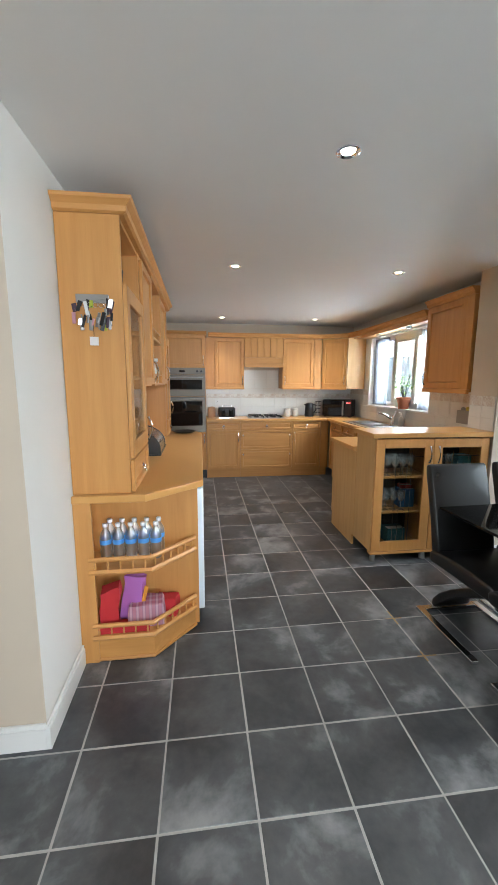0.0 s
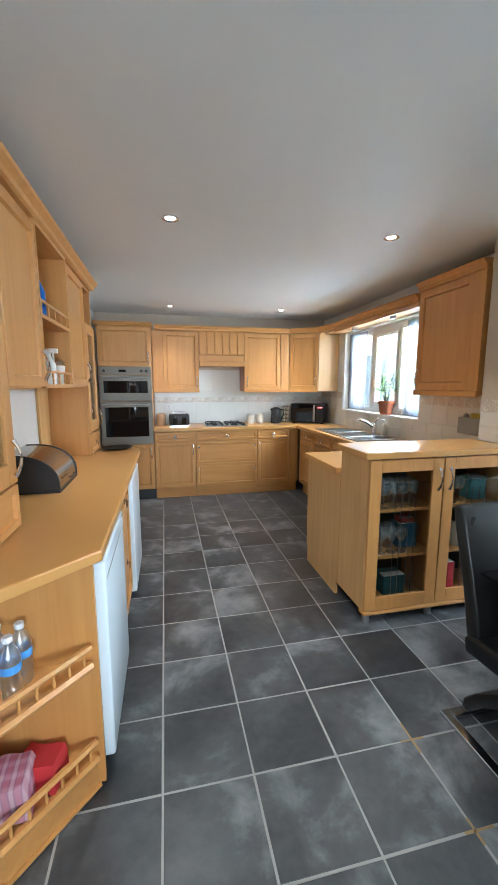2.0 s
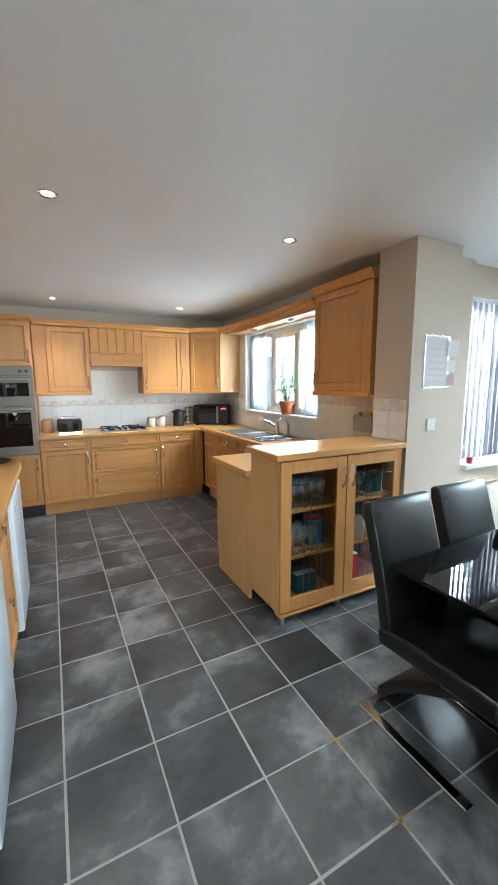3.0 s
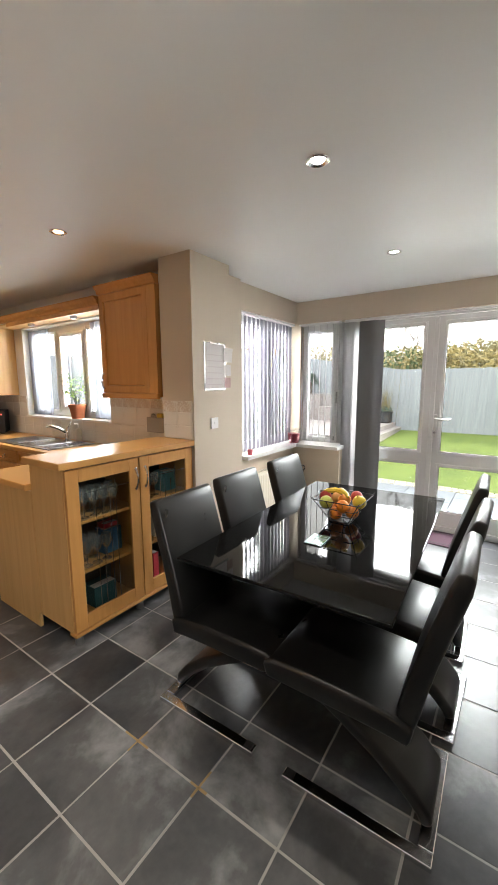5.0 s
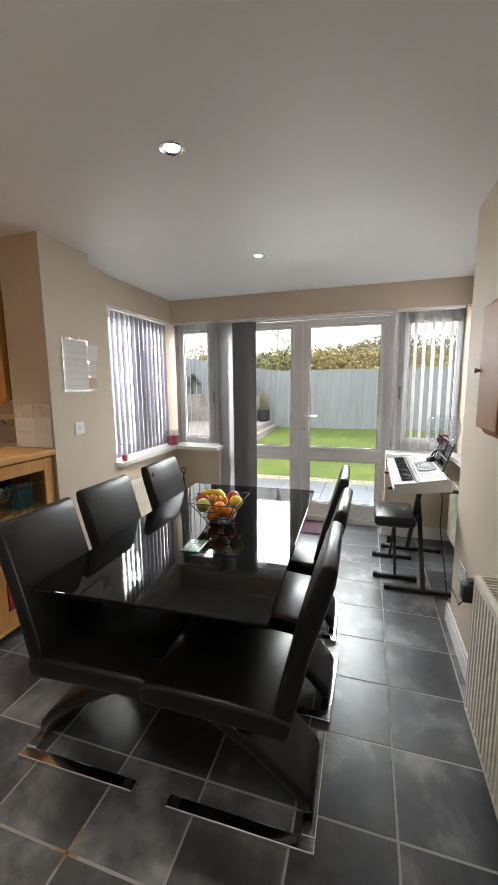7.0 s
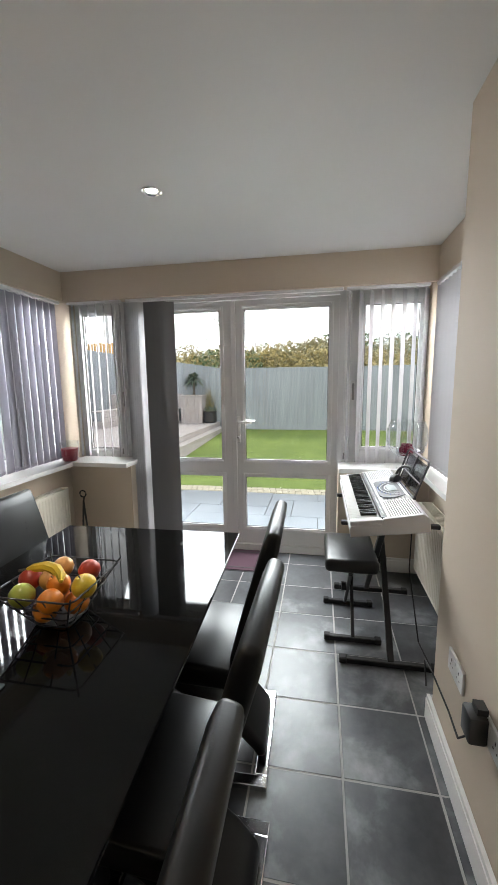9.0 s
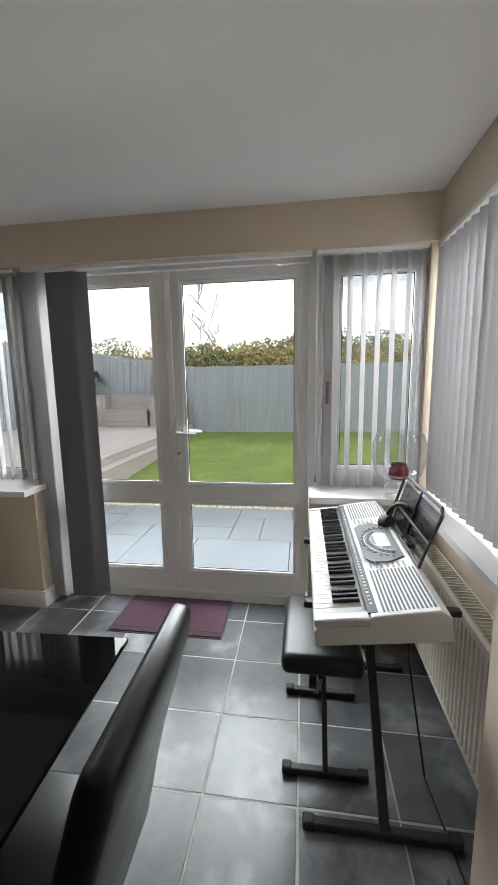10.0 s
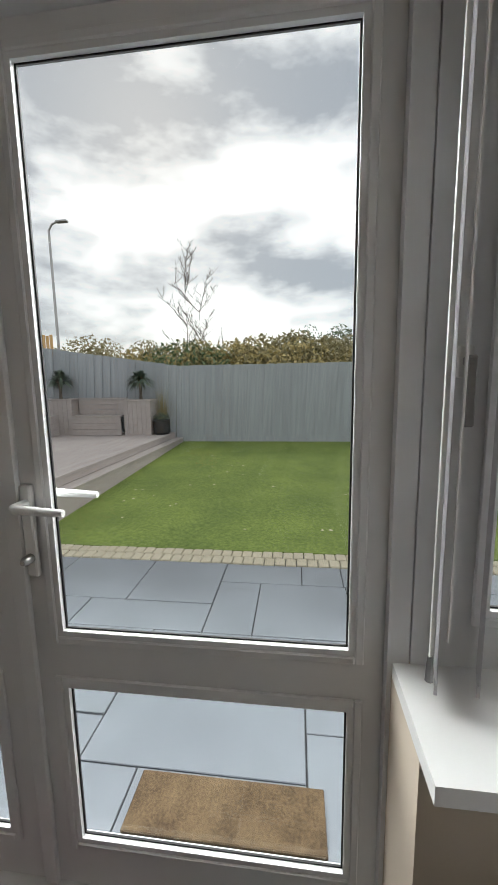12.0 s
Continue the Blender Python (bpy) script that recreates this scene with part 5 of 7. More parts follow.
# ---- radiators ----
def radiator(m, w, h, depth, label):
    """Back at y = 0, front at y = -depth, from x = 0 to w, standing off the floor at z = 0."""
    r = thing("radiator", label, "radiator", m, "radiators")
    n = int(w / 0.034)
    out = []
    for i in range(n):
        a = i * w / n
        out += [(a, -depth + 0.006), (a + 0.007, -depth), (a + w / n - 0.012, -depth), (a + w / n - 0.005, -depth + 0.006)]
    out += [(w, -depth + 0.006), (w, -depth + 0.02), (0, -depth + 0.02)]
    part("front_panel", prism(out, 0.02, h - 0.03, "z"), RADIATOR, r)
    part("bottom_seam", boxes([(0, w, -depth, -depth + 0.02, 0, 0.0195)]), RADIATOR, r)
    part("top_seam", boxes([(0, w, -depth, -depth + 0.02, h - 0.0295, h - 0.002)]), RADIATOR, r)
    part("back_panel", boxes([(0, w, -0.03, -0.02, 0.01, h - 0.01)]), RADIATOR, r)
    for x in (-0.004, w):
        part("side_cover", bevelled(boxes([(x, x + 0.004, -depth, -0.02, 0.0, h)]), 0.001, 1), RADIATOR, r)
    g_ = boxes([(0, w, -depth + 0.0205, -depth + 0.024, h - 0.006, h), (0, w, -0.036, -0.0305, h - 0.006, h)])
    k = int(w / 0.022)
    for i in range(k):
        add_box(g_, i * w / k, i * w / k + 0.006, -depth + 0.0245, -0.0365, h - 0.004, h - 0.001)
    part("top_grille", g_, RADIATOR, r)
    part("valve", lathe([(0.012, -0.10), (0.012, -0.01), (0.02, -0.01), (0.02, 0.03), (0, 0.03)], 12), WHITE, r, m=pose(w + 0.03, -depth * 0.5, 0.02), smooth=True)
    part("bracket", boxes([(0.1, 0.13, -0.02, 0, 0.1, h - 0.1), (w - 0.13, w - 0.1, -0.02, 0, 0.1, h - 0.1)]), STEEL, r)
    return r


radiator(pose(2.035, 0.337, 0.14, 0, 0, 180), 0.95, 0.60, 0.11, "cream panel radiator on the dining wall")
radiator(pose(4.10, 0.02, 0.14, 0, 0, 180), 1.02, 0.50, 0.13, "cream panel radiator under the bay sill")
radiator(pose(3.10, 3.03, 0.14, 0, 0, 0), 1.0, 0.50, 0.11, "white panel radiator under the bay window")

# ---- electrical plates ----


def plate(m, label, w=0.146, h=0.086, sockets=2, name="wall_socket"):
    p = thing(name, label, "socket" if sockets else "switch", m)
    part("face", bevelled(boxes([(-w / 2, w / 2, -0.010, 0, -h / 2, h / 2)]), 0.003, 2), WHITE, p)
    for i in range(sockets):
        cx = (i - (sockets - 1) / 2) * 0.07
        part("pin_slots", boxes([(cx - 0.003, cx + 0.003, -0.0108, -0.0102, 0.008, 0.018), (cx - 0.014, cx - 0.008, -0.0108, -0.0102, -0.012, -0.007), (cx + 0.008, cx + 0.014, -0.0108, -0.0102, -0.012, -0.007)]), BLACK, p)
    part("rocker", bevelled(boxes([(-0.008, 0.008, -0.014, -0.0102, 0.02 if sockets else -0.012, 0.034 if sockets else 0.012)]), 0.001, 1), WHITE, p)
    return p


plate(pose(2.66, 0.337, 0.45, 0, 0, 180), "white double wall socket above the skirting")
plate(pose(2.37, 0.337, 0.47, 0, 0, 180), "white double wall socket with plugged charger")
plate(pose(2.61, 2.83, 1.215), "white light switch plate on the wall pier", 0.086, 0.086, 0, "light_switch")
plate(pose(0.27, 6.444, 1.17), "white kitchen wall socket above the worktop", 0.086, 0.086, 1)
ch = thing("charger", "black plug-in power adapter with trailing cable", "charger", pose(2.405, 0.348, 0.49))
part("body", bevelled(boxes([(-0.035, 0.035, 0.0, 0.055, -0.06, 0.03)]), 0.01, 2), BLACK, ch, smooth=True)
part("plug", boxes([(-0.02, 0.02, 0.0, 0.03, 0.0305, 0.05)]), BLACK, ch)
part("cable", tube(bmesh.new(), [(0, 0.03, -0.05), (0.05, 0.05, -0.12), (0.2, 0.03, -0.16), (0.40, 0.03, -0.17), (0.54, 0.02, -0.22), (0.60, -0.01, -0.40)], 0.0035, 6), BLACK, ch)

# ---- things on the walls ----
box_w = thing("wall_key_box", "brown wooden wall box with a small knob", "wall cabinet", pose(2.275, 0.337, 1.285, 0, 0, 180))
BROWN = wood("brown_varnished_wood", (0.30, 0.125, 0.05), (0.42, 0.19, 0.08), (10, 10, 1), 0.6)
BROWN.node_tree.nodes["Principled BSDF"].inputs["Specular IOR Level"].default_value = 0.2
bm = bevelled(boxes([(0, 0.30, -0.075, 0, 0, 0.56)]), 0.03, 3)
part("case", bm, BROWN, box_w, smooth=True)
part("door", bevelled(boxes([(0.012, 0.288, -0.095, -0.0755, 0.03, 0.53)]), 0.008, 2), BROWN, box_w)
part("knob", moved(lathe([(0, 0), (0.006, 0), (0.006, 0.012), (0.012, 0.018), (0.008, 0.026), (0, 0.027)], 12), pose(0.03, -0.095, 0.27, 90, 0, 0)), STEEL, box_w, smooth=True)

PAPER = paint("white_paper", (0.72, 0.68, 0.67), 0.8, 0.04, 30, 0.05)
INK = mat("faint_print", (0.64, 0.58, 0.58), 0.8)
cal = thing("wall_calendar", "pinned paper calendar and cards on a board", "calendar", pose(2.50, 2.83, 1.47))
part("backing", bevelled(boxes([(0, 0.26, -0.006, 0, 0, 0.36)]), 0.001, 1), STEEL, cal, "thin metal backing board")
part("page", boxes([(0.01, 0.235, -0.008, -0.0065, 0.015, 0.355)]), PAPER, cal)
part("card", moved(boxes([(0, 0.10, -0.004, -0.002, 0, 0.11)]), pose(0.225, -0.008, 0.22, 6, 0, -4)), PAPER, cal)
part("card", moved(boxes([(0, 0.085, -0.003, -0.0015, 0, 0.085)]), pose(0.235, -0.008, 0.115, 0, 0, 0)), PAPER, cal)
part("photo", boxes([(0.238, 0.315, -0.0115, -0.0101, 0.02, 0.10)]), mat("pink_and_teal_card", (0.45, 0.28, 0.25), 0.6), cal)
part("print_bars", boxes([(0.03, 0.21, -0.0086, -0.0081, 0.04 + 0.045 * i, 0.048 + 0.045 * i) for i in range(6)]), INK, cal)
part("pins", boxes([(0.06, 0.075, -0.014, -0.0062, 0.352, 0.365), (0.16, 0.175, -0.014, -0.0062, 0.352, 0.365)]), STEEL, cal)

# ---- mat by the doors ----
PLUM = paint("plum_mat_pile", (0.058, 0.025, 0.040), 0.95, 0.2, 300, 0.6)
mat_ob = thing("door_mat", "plum coloured door mat with dark stripes", "doormat", pose(4.11, 1.19, 0.0))
part("carpet_top", box(0.012, 0.39, 0.012, 0.70, 0.003, 0.009), PLUM, mat_ob)
part("rubber_edge", box(0, 0.40, 0, 0.712, 0.0, 0.0028), RUBBER, mat_ob)
for x in (0.05, 0.335):
    part("stripe", box(x, x + 0.012, 0.012, 0.70, 0.0091, 0.0105), RUBBER, mat_ob)

# ---- electronic keyboard on its stand, bench ----
SILVER = mat("silver_plastic", (0.62, 0.62, 0.635), 0.36, 0.1)
KEYW = mat("white_key", (0.72, 0.72, 0.70), 0.22)
KEYB = mat("black_key", (0.01, 0.01, 0.011), 0.25)
SLATE_P = mat("dark_grey_plastic", (0.05, 0.052, 0.058), 0.4)
SLOT = mat("grey_slot", (0.07, 0.07, 0.075), 0.5)
LIST_INK = mat("grey_print", (0.30, 0.30, 0.31), 0.6)
BLUE_KEY = mat("blue_button", (0.03, 0.08, 0.30), 0.4)
SCREEN = mat("grey_display", (0.42, 0.46, 0.45), 0.15)
kb = thing("electronic_keyboard", "silver electronic keyboard with speaker grilles and display", "keyboard", pose(4.075, 0.688, 0.748, 7, 0, 180))
part("body", bevelled(prism([(0.0, 0.0), (0.0, 0.045), (0.012, 0.055), (0.15, 0.055), (0.16, 0.082), (0.34, 0.092), (0.365, 0.07), (0.365, 0.0)], 0.0, 0.965, "x"), 0.004, 2, 20), SILVER, kb)
part("end_cheek", bevelled(boxes([(0.001, 0.028, 0.004, 0.158, 0.0551, 0.078)]), 0.006, 2), SILVER, kb)
part("end_cheek", bevelled(boxes([(0.925, 0.964, 0.004, 0.158, 0.0551, 0.078)]), 0.006, 2), SILVER, kb)
kw = 0.8892 / 36
wk = bevelled(boxes([(0.0006, kw - 0.0006, 0.006, 0.140, 0.0552, 0.074)]), 0.0015, 1)
wk_ob = part("white_key", wk, KEYW, kb, m=pose(0.034, 0, 0))
for i in range(1, 36):
    o = new("white_key", wk_ob.data)
    o.parent = kb
    o.matrix_basis = pose(0.034 + i * kw, 0, 0)
bk_data = None
for i in range(35):
    if i % 7 in (0, 1, 3, 4, 5):
        if bk_data is None:
            b0 = part("black_key", bevelled(boxes([(-0.0065, 0.0065, 0.062, 0.140, 0.0745, 0.087)]), 0.002, 1), KEYB, kb, m=pose(0.034 + (i + 1) * kw, 0, 0))
            bk_data = b0.data
        else:
            o = new("black_key", bk_data)
            o.parent = kb
            o.matrix_basis = pose(0.034 + (i + 1) * kw, 0, 0)


def on_top(y):
    return 0.082 + (y - 0.16) / 0.18 * 0.010


part("button_strip", prism([(0.153, on_top(0.16) + 0.001), (0.180, on_top(0.18) + 0.001), (0.180, on_top(0.18) - 0.004), (0.153, 0.06)], 0.02, 0.945, "x"), SLATE_P, kb)
bm = bmesh.new()
for i in range(44):
    add_box(bm, 0.04 + i * 0.02, 0.048 + i * 0.02, 0.163, 0.171, on_top(0.167) + 0.0012, on_top(0.167) + 0.003)
part("small_buttons", bm, SILVER, kb)
for x0, x1 in ((0.02, 0.235), (0.715, 0.945)):
    bm = bmesh.new()
    for i in range(13):
        yy = 0.194 + i * 0.0112
        add_box(bm, x0, x1, yy, yy + 0.0052, on_top(yy) + 0.0004, on_top(yy) + 0.0016)
    part("speaker_grille", bm, SLOT, kb, "dark slotted speaker grille")
panel = part("control_panel", prism([(0.36, 0.192), (0.64, 0.192), (0.672, 0.215), (0.675, 0.27), (0.64, 0.325), (0.36, 0.325), (0.325, 0.27), (0.328, 0.215)], on_top(0.26) + 0.0035, on_top(0.26) + 0.0075, "z"), SLATE_P, kb, "dark oval control panel")
part("display", boxes([(0.44, 0.56, 0.25, 0.30, on_top(0.26) + 0.0077, on_top(0.26) + 0.0095)]), SCREEN, panel)
bm = bmesh.new()
for i in range(16):
    for rr in (0.135, 0.108):
        a = math.pi * (0.08 + 0.84 * i / 15)
        cx, cy = 0.5 + rr * 1.05 * math.cos(a), 0.318 - rr * 0.85 * math.sin(a)
        add_box(bm, cx - 0.006, cx + 0.006, cy - 0.003, cy + 0.003, on_top(0.26) + 0.0077, on_top(0.26) + 0.0105)
part("buttons", bm, SLOT, panel)
for i in range(9):
    a = math.pi * (0.2 + 0.6 * i / 8)
    cx, cy = 0.5 + 0.155 * math.cos(a), 0.318 - 0.118 * math.sin(a)
    part("blue_button", boxes([(cx - 0.006, cx + 0.006, cy - 0.0025, cy + 0.0025, on_top(0.26) + 0.0077, on_top(0.26) + 0.0105)]), BLUE_KEY, panel, "dark blue button")
for rr in (0.092, 0.122):
    part("silver_arc", tube(bmesh.new(), [(0.5 + rr * 1.08 * math.cos(a), 0.318 - rr * 0.87 * math.sin(a), on_top(0.26) + 0.0078) for a in (math.pi * (0.04 + 0.92 * k_ / 16) for k_ in range(17))], 0.0016, 6), SILVER, panel)
bm = bmesh.new()
for x0 in (0.262, 0.285, 0.672, 0.692):
    for j in range(7):
        add_box(bm, x0, x0 + 0.018, 0.20 + j * 0.018, 0.206 + j * 0.018, on_top(0.26) + 0.0036, on_top(0.26) + 0.0055)
part("printed_lists", bm, LIST_INK, kb)["kind"] = "stuff"
rest_ = part("music_rest", tube(bmesh.new(), [(0.28, 0.35, 0.09), (0.27, 0.43, 0.26), (0.30, 0.44, 0.275), (0.70, 0.44, 0.275), (0.73, 0.43, 0.26), (0.72, 0.35, 0.09)], 0.006, 8, True), SLATE_P, kb)
part("rest_crossbar", tube(tube(bmesh.new(), [(0.275, 0.385, 0.165), (0.725, 0.385, 0.165)], 0.005, 6), [(0.5, 0.35, 0.09), (0.5, 0.44, 0.275)], 0.004, 6), SLATE_P, rest_)
part("rest_sheet", boxes([(0.30, 0.70, -0.001, 0.001, 0.0, 0.17)]), glass("smoked_rest", (0.55, 0.57, 0.6)), rest_, m=pose(0, 0.362, 0.10, -25, 0, 0))

hp = thing("headphones", "black over-ear headphones resting on the keyboard", "headphones", pose(3.68, 0.335, 0.915, 15, 10, 35))
part("headband", tube(bmesh.new(), [(0.07 * math.cos(a), 0, 0.07 * math.sin(a)) for a in (math.pi * i / 10 for i in range(11))], 0.008, 8), BLACK, hp, smooth=True)
for sx in (-1, 1):
    part("ear_cup", moved(lathe([(0, -0.02), (0.03, -0.02), (0.036, 0), (0.03, 0.02), (0, 0.02)], 16), pose(sx * 0.07, 0, -0.015, 0, 90, 0)), BLACK, hp, smooth=True)

st = thing("keyboard_stand", "black folding X frame keyboard stand", "stand", pose(0, 0, 0))
for x0, x1, y in ((3.22, 3.86, 0.455), (3.98, 3.34, 0.495)):
    part("leg", moved(bevelled(boxes([(-0.016, 0.016, -0.016, 0.016, 0.0, math.hypot(x1 - x0, 0.712))]), 0.003, 1), pose(x0, y, 0.025, 0, math.degrees(math.atan2(x1 - x0, 0.712)), 0)), BLACK_METAL, st)
    part("foot_bar", bevelled(boxes([(x0 - 0.016, x0 + 0.016, 0.25, 0.70, 0.0, 0.03)]), 0.004, 1), BLACK_METAL, st)
    part("top_arm", bevelled(boxes([(x1 - 0.015, x1 + 0.015, 0.22, 0.72, 0.728, 0.750)]), 0.004, 1), BLACK_METAL, st)
    for y2 in (0.235, 0.70):
        part("rubber_cap", bevelled(boxes([(x0 - 0.02, x0 + 0.02, y2 - 0.02, y2 + 0.02, 0.0, 0.035)]), 0.005, 1), RUBBER, st)
part("pivot", moved(lathe([(0, -0.04), (0.025, -0.04), (0.025, 0.04), (0, 0.04)], 14), pose(3.60, 0.475, 0.42, 90, 0, 0)), BLACK, st)
kbc = thing("keyboard_cable", "thin black cable hanging from the keyboard", "cable", pose(0, 0, 0))
part("cord", tube(bmesh.new(), [(3.6, 0.33, 0.77), (3.58, 0.30, 0.60), (3.55, 0.31, 0.40), (3.48, 0.29, 0.2), (3.42, 0.27, 0.02), (3.1, 0.24, 0.008), (2.95, 0.30, 0.008)], 0.004, 6), BLACK, kbc)

bn = thing("keyboard_bench", "black padded folding keyboard bench", "bench", pose(0, 0, 0))
bm = bevelled(boxes([(3.385, 3.82, 0.50, 0.80, 0.415, 0.495)]), 0.028, 4)
part("cushion", bm, LEATHER, bn, smooth=True)
part("seat_plate", boxes([(3.44, 3.76, 0.53, 0.77, 0.40, 0.4145)]), BLACK_METAL, bn)
for x0, x1, y in ((3.395, 3.70, 0.635), (3.78, 3.42, 0.655)):
    part("leg", moved(bevelled(boxes([(-0.016, 0.016, -0.01, 0.01, 0.0, math.hypot(x1 - x0, 0.385))]), 0.003, 1), pose(x0, y, 0.025, 0, math.degrees(math.atan2(x1 - x0, 0.385)), 0)), BLACK_METAL, bn)
    part("foot_bar", bevelled(boxes([(x0 - 0.015, x0 + 0.015, 0.485, 0.79, 0.0, 0.03)]), 0.004, 1), BLACK_METAL, bn)
    for y2 in (0.495, 0.78):
        part("rubber_cap", bevelled(boxes([(x0 - 0.019, x0 + 0.019, y2 - 0.018, y2 + 0.018, 0.0, 0.036)]), 0.005, 1), RUBBER, bn)
part("adjuster", moved(lathe([(0, -0.05), (0.028, -0.05), (0.028, -0.02), (0.012, -0.02), (0.012, 0.02), (0, 0.02)], 12), pose(3.58, 0.645, 0.24, 90, 0, 0)), BLACK, bn)

# ---- things on the sills ----
PINK = mat("raspberry_wax", (0.17, 0.008, 0.032), 0.22)
RED_WAX = mat("red_wax", (0.56, 0.07, 0.10), 0.3)
gb = thing("glass_hurricane_bowl", "large footed clear glass bowl on the sill", "glass bowl", pose(4.29, 0.20, 0.835))
part("glass", lathe([(k * 1.22, z * 1.22) for k, z in ((0.055, 0), (0.055, 0.005), (0.012, 0.015), (0.012, 0.06), (0.04, 0.075), (0.10, 0.115), (0.122, 0.18), (0.116, 0.25), (0.098, 0.30), (0.0945, 0.30), (0.111, 0.25), (0.117, 0.18), (0.095, 0.12), (0.03, 0.085), (0, 0.082))], 32), BOWL, gb, smooth=True).visible_shadow = False
cd = thing("jar_candle", "raspberry red candle jar inside a glass bowl", "candle", pose(4.29, 0.20, 0.942))
part("wax", lathe([(0, 0), (0.046, 0), (0.052, 0.015), (0.052, 0.055), (0.040, 0.07), (0.044, 0.085), (0.040, 0.085), (0.036, 0.07), (0, 0.066)], 20), PINK, cd, smooth=True)
cn = thing("jar_candle", "red candle in a clear glass jar on the sill", "candle", pose(4.25, 2.985, 0.835))
part("glass", lathe([(0.062, 0), (0.076, 0.05), (0.080, 0.175), (0.076, 0.175), (0.072, 0.05), (0.056, 0.006), (0, 0.006)], 24), BOWL, cn, smooth=True).visible_shadow = False
part("wax", lathe([(0, 0.008), (0.054, 0.008), (0.068, 0.05), (0.070, 0.115), (0, 0.112)], 20), RED_WAX, cn, smooth=True)
c2 = thing("tealight_holder", "small red glass tealight holder on the sill", "candle", pose(3.33, 2.98, 0.835))
part("glass", lathe([(0, 0), (0.022, 0), (0.026, 0.05), (0.022, 0.05), (0, 0.02)], 16), RED_WAX, c2, smooth=True)
rk = thing("iron_stand", "black wrought iron stand with a ring top", "stand", pose(4.12, 2.80, 0))
part("frame", tube(tube(bmesh.new(), [(-0.07, -0.09, 0.0), (0.0, 0.0, 0.52), (0.02, 0.0, 0.56)], 0.008, 6), [(0.08, 0.10, 0.0), (0.0, 0.0, 0.52)], 0.008, 6), BLACK_METAL, rk)
part("ring", tube(bmesh.new(), [(0, 0.028 * math.cos(a), 0.585 + 0.028 * math.sin(a)) for a in (math.pi * 2 * i / 12 for i in range(12))], 0.006, 6, True), BLACK_METAL, rk)
for y, x in ((0.62, 4.40), (2.53, 4.40)):
    cd_ = thing("blind_cord", "white blind cord with small weights", "blind cord", pose(x, y, 0))
    part("cord", tube(tube(bmesh.new(), [(0, 0, 2.15), (0, 0, 0.96)], 0.003, 5), [(0.0, 0.03, 2.15), (0.0, 0.03, 0.93)], 0.003, 5), WHITE, cd_)
    part("weight", lathe([(0, 0), (0.008, 0), (0.005, 0.05), (0, 0.05)], 8), STEEL, cd_, m=pose(0, 0.03, 0.88))

# ---- fruit bowl and coaster ----
fb = thing("wire_fruit_bowl", "black wire fruit bowl on the dining table", "bowl", pose(2.31, 1.65, 0.75))
bm = bmesh.new()
def square_ring(h, z, r=0.02):
    """A level square loop with rounded corners."""
    out = []
    for cx, cy, a0 in ((1, 1, 0), (-1, 1, 90), (-1, -1, 180), (1, -1, 270)):
        out += [(cx * (h - r) + r * math.cos(radians(a0 + k_)), cy * (h - r) + r * math.sin(radians(a0 + k_)), z) for k_ in (0, 45, 90)]
    return out


for hh, zz in ((0.06, 0.006), (0.082, 0.045), (0.105, 0.085), (0.135, 0.135)):
    tube(bm, square_ring(hh, zz), 0.0028, 6, True)
for sx, sy in ((1, 1), (1, -1), (-1, 1), (-1, -1)):
    tube(bm, [(sx * k_, sy * k_, z_) for k_, z_ in ((0.02, 0.004), (0.055, 0.006), (0.076, 0.045), (0.098, 0.085), (0.128, 0.135), (0.138, 0.15))], 0.0028, 6)
for k_ in (-0.03, 0.03):
    for sx in (1, -1):
        tube(bm, [(sx * 0.06, k_, 0.006), (sx * 0.105, k_ * 1.3, 0.085), (sx * 0.135, k_ * 1.5, 0.135)], 0.002, 5)
        tube(bm, [(k_, sx * 0.06, 0.006), (k_ * 1.3, sx * 0.105, 0.085), (k_ * 1.5, sx * 0.135, 0.135)], 0.002, 5)
part("wire_basket", bm, BLACK_METAL, fb)["kind"] = "stuff"
part("base_disc", lathe([(0, 0), (0.055, 0), (0.055, 0.004), (0, 0.004)], 20), BLACK_METAL, fb)
FR = {k: mat(k + "_skin", c, 0.32) for k, c in (("orange", (0.75, 0.24, 0.02)), ("red_apple", (0.42, 0.05, 0.03)), ("green_apple", (0.45, 0.48, 0.08)), ("lemon", (0.75, 0.52, 0.04)), ("peach", (0.66, 0.33, 0.10)))}
for m_ in FR.values():
    bump(m_, noise_of(m_, coords(m_), 90, 3), 0.15, 0.001)
fruit = [("orange", 0.0, -0.055, 0.055, 0.038), ("orange", 0.035, 0.04, 0.05, 0.038), ("orange", -0.05, 0.02, 0.05, 0.037), ("green_apple", -0.085, 0.065, 0.115, 0.037),
         ("red_apple", 0.0, 0.105, 0.12, 0.036), ("peach", 0.0, 0.03, 0.125, 0.036), ("lemon", -0.02, -0.10, 0.125, 0.038), ("red_apple", 0.085, -0.05, 0.12, 0.036),
         ("orange", -0.085, -0.03, 0.105, 0.037), ("peach", 0.075, 0.04, 0.13, 0.034), ("orange", -0.03, -0.02, 0.128, 0.036)]
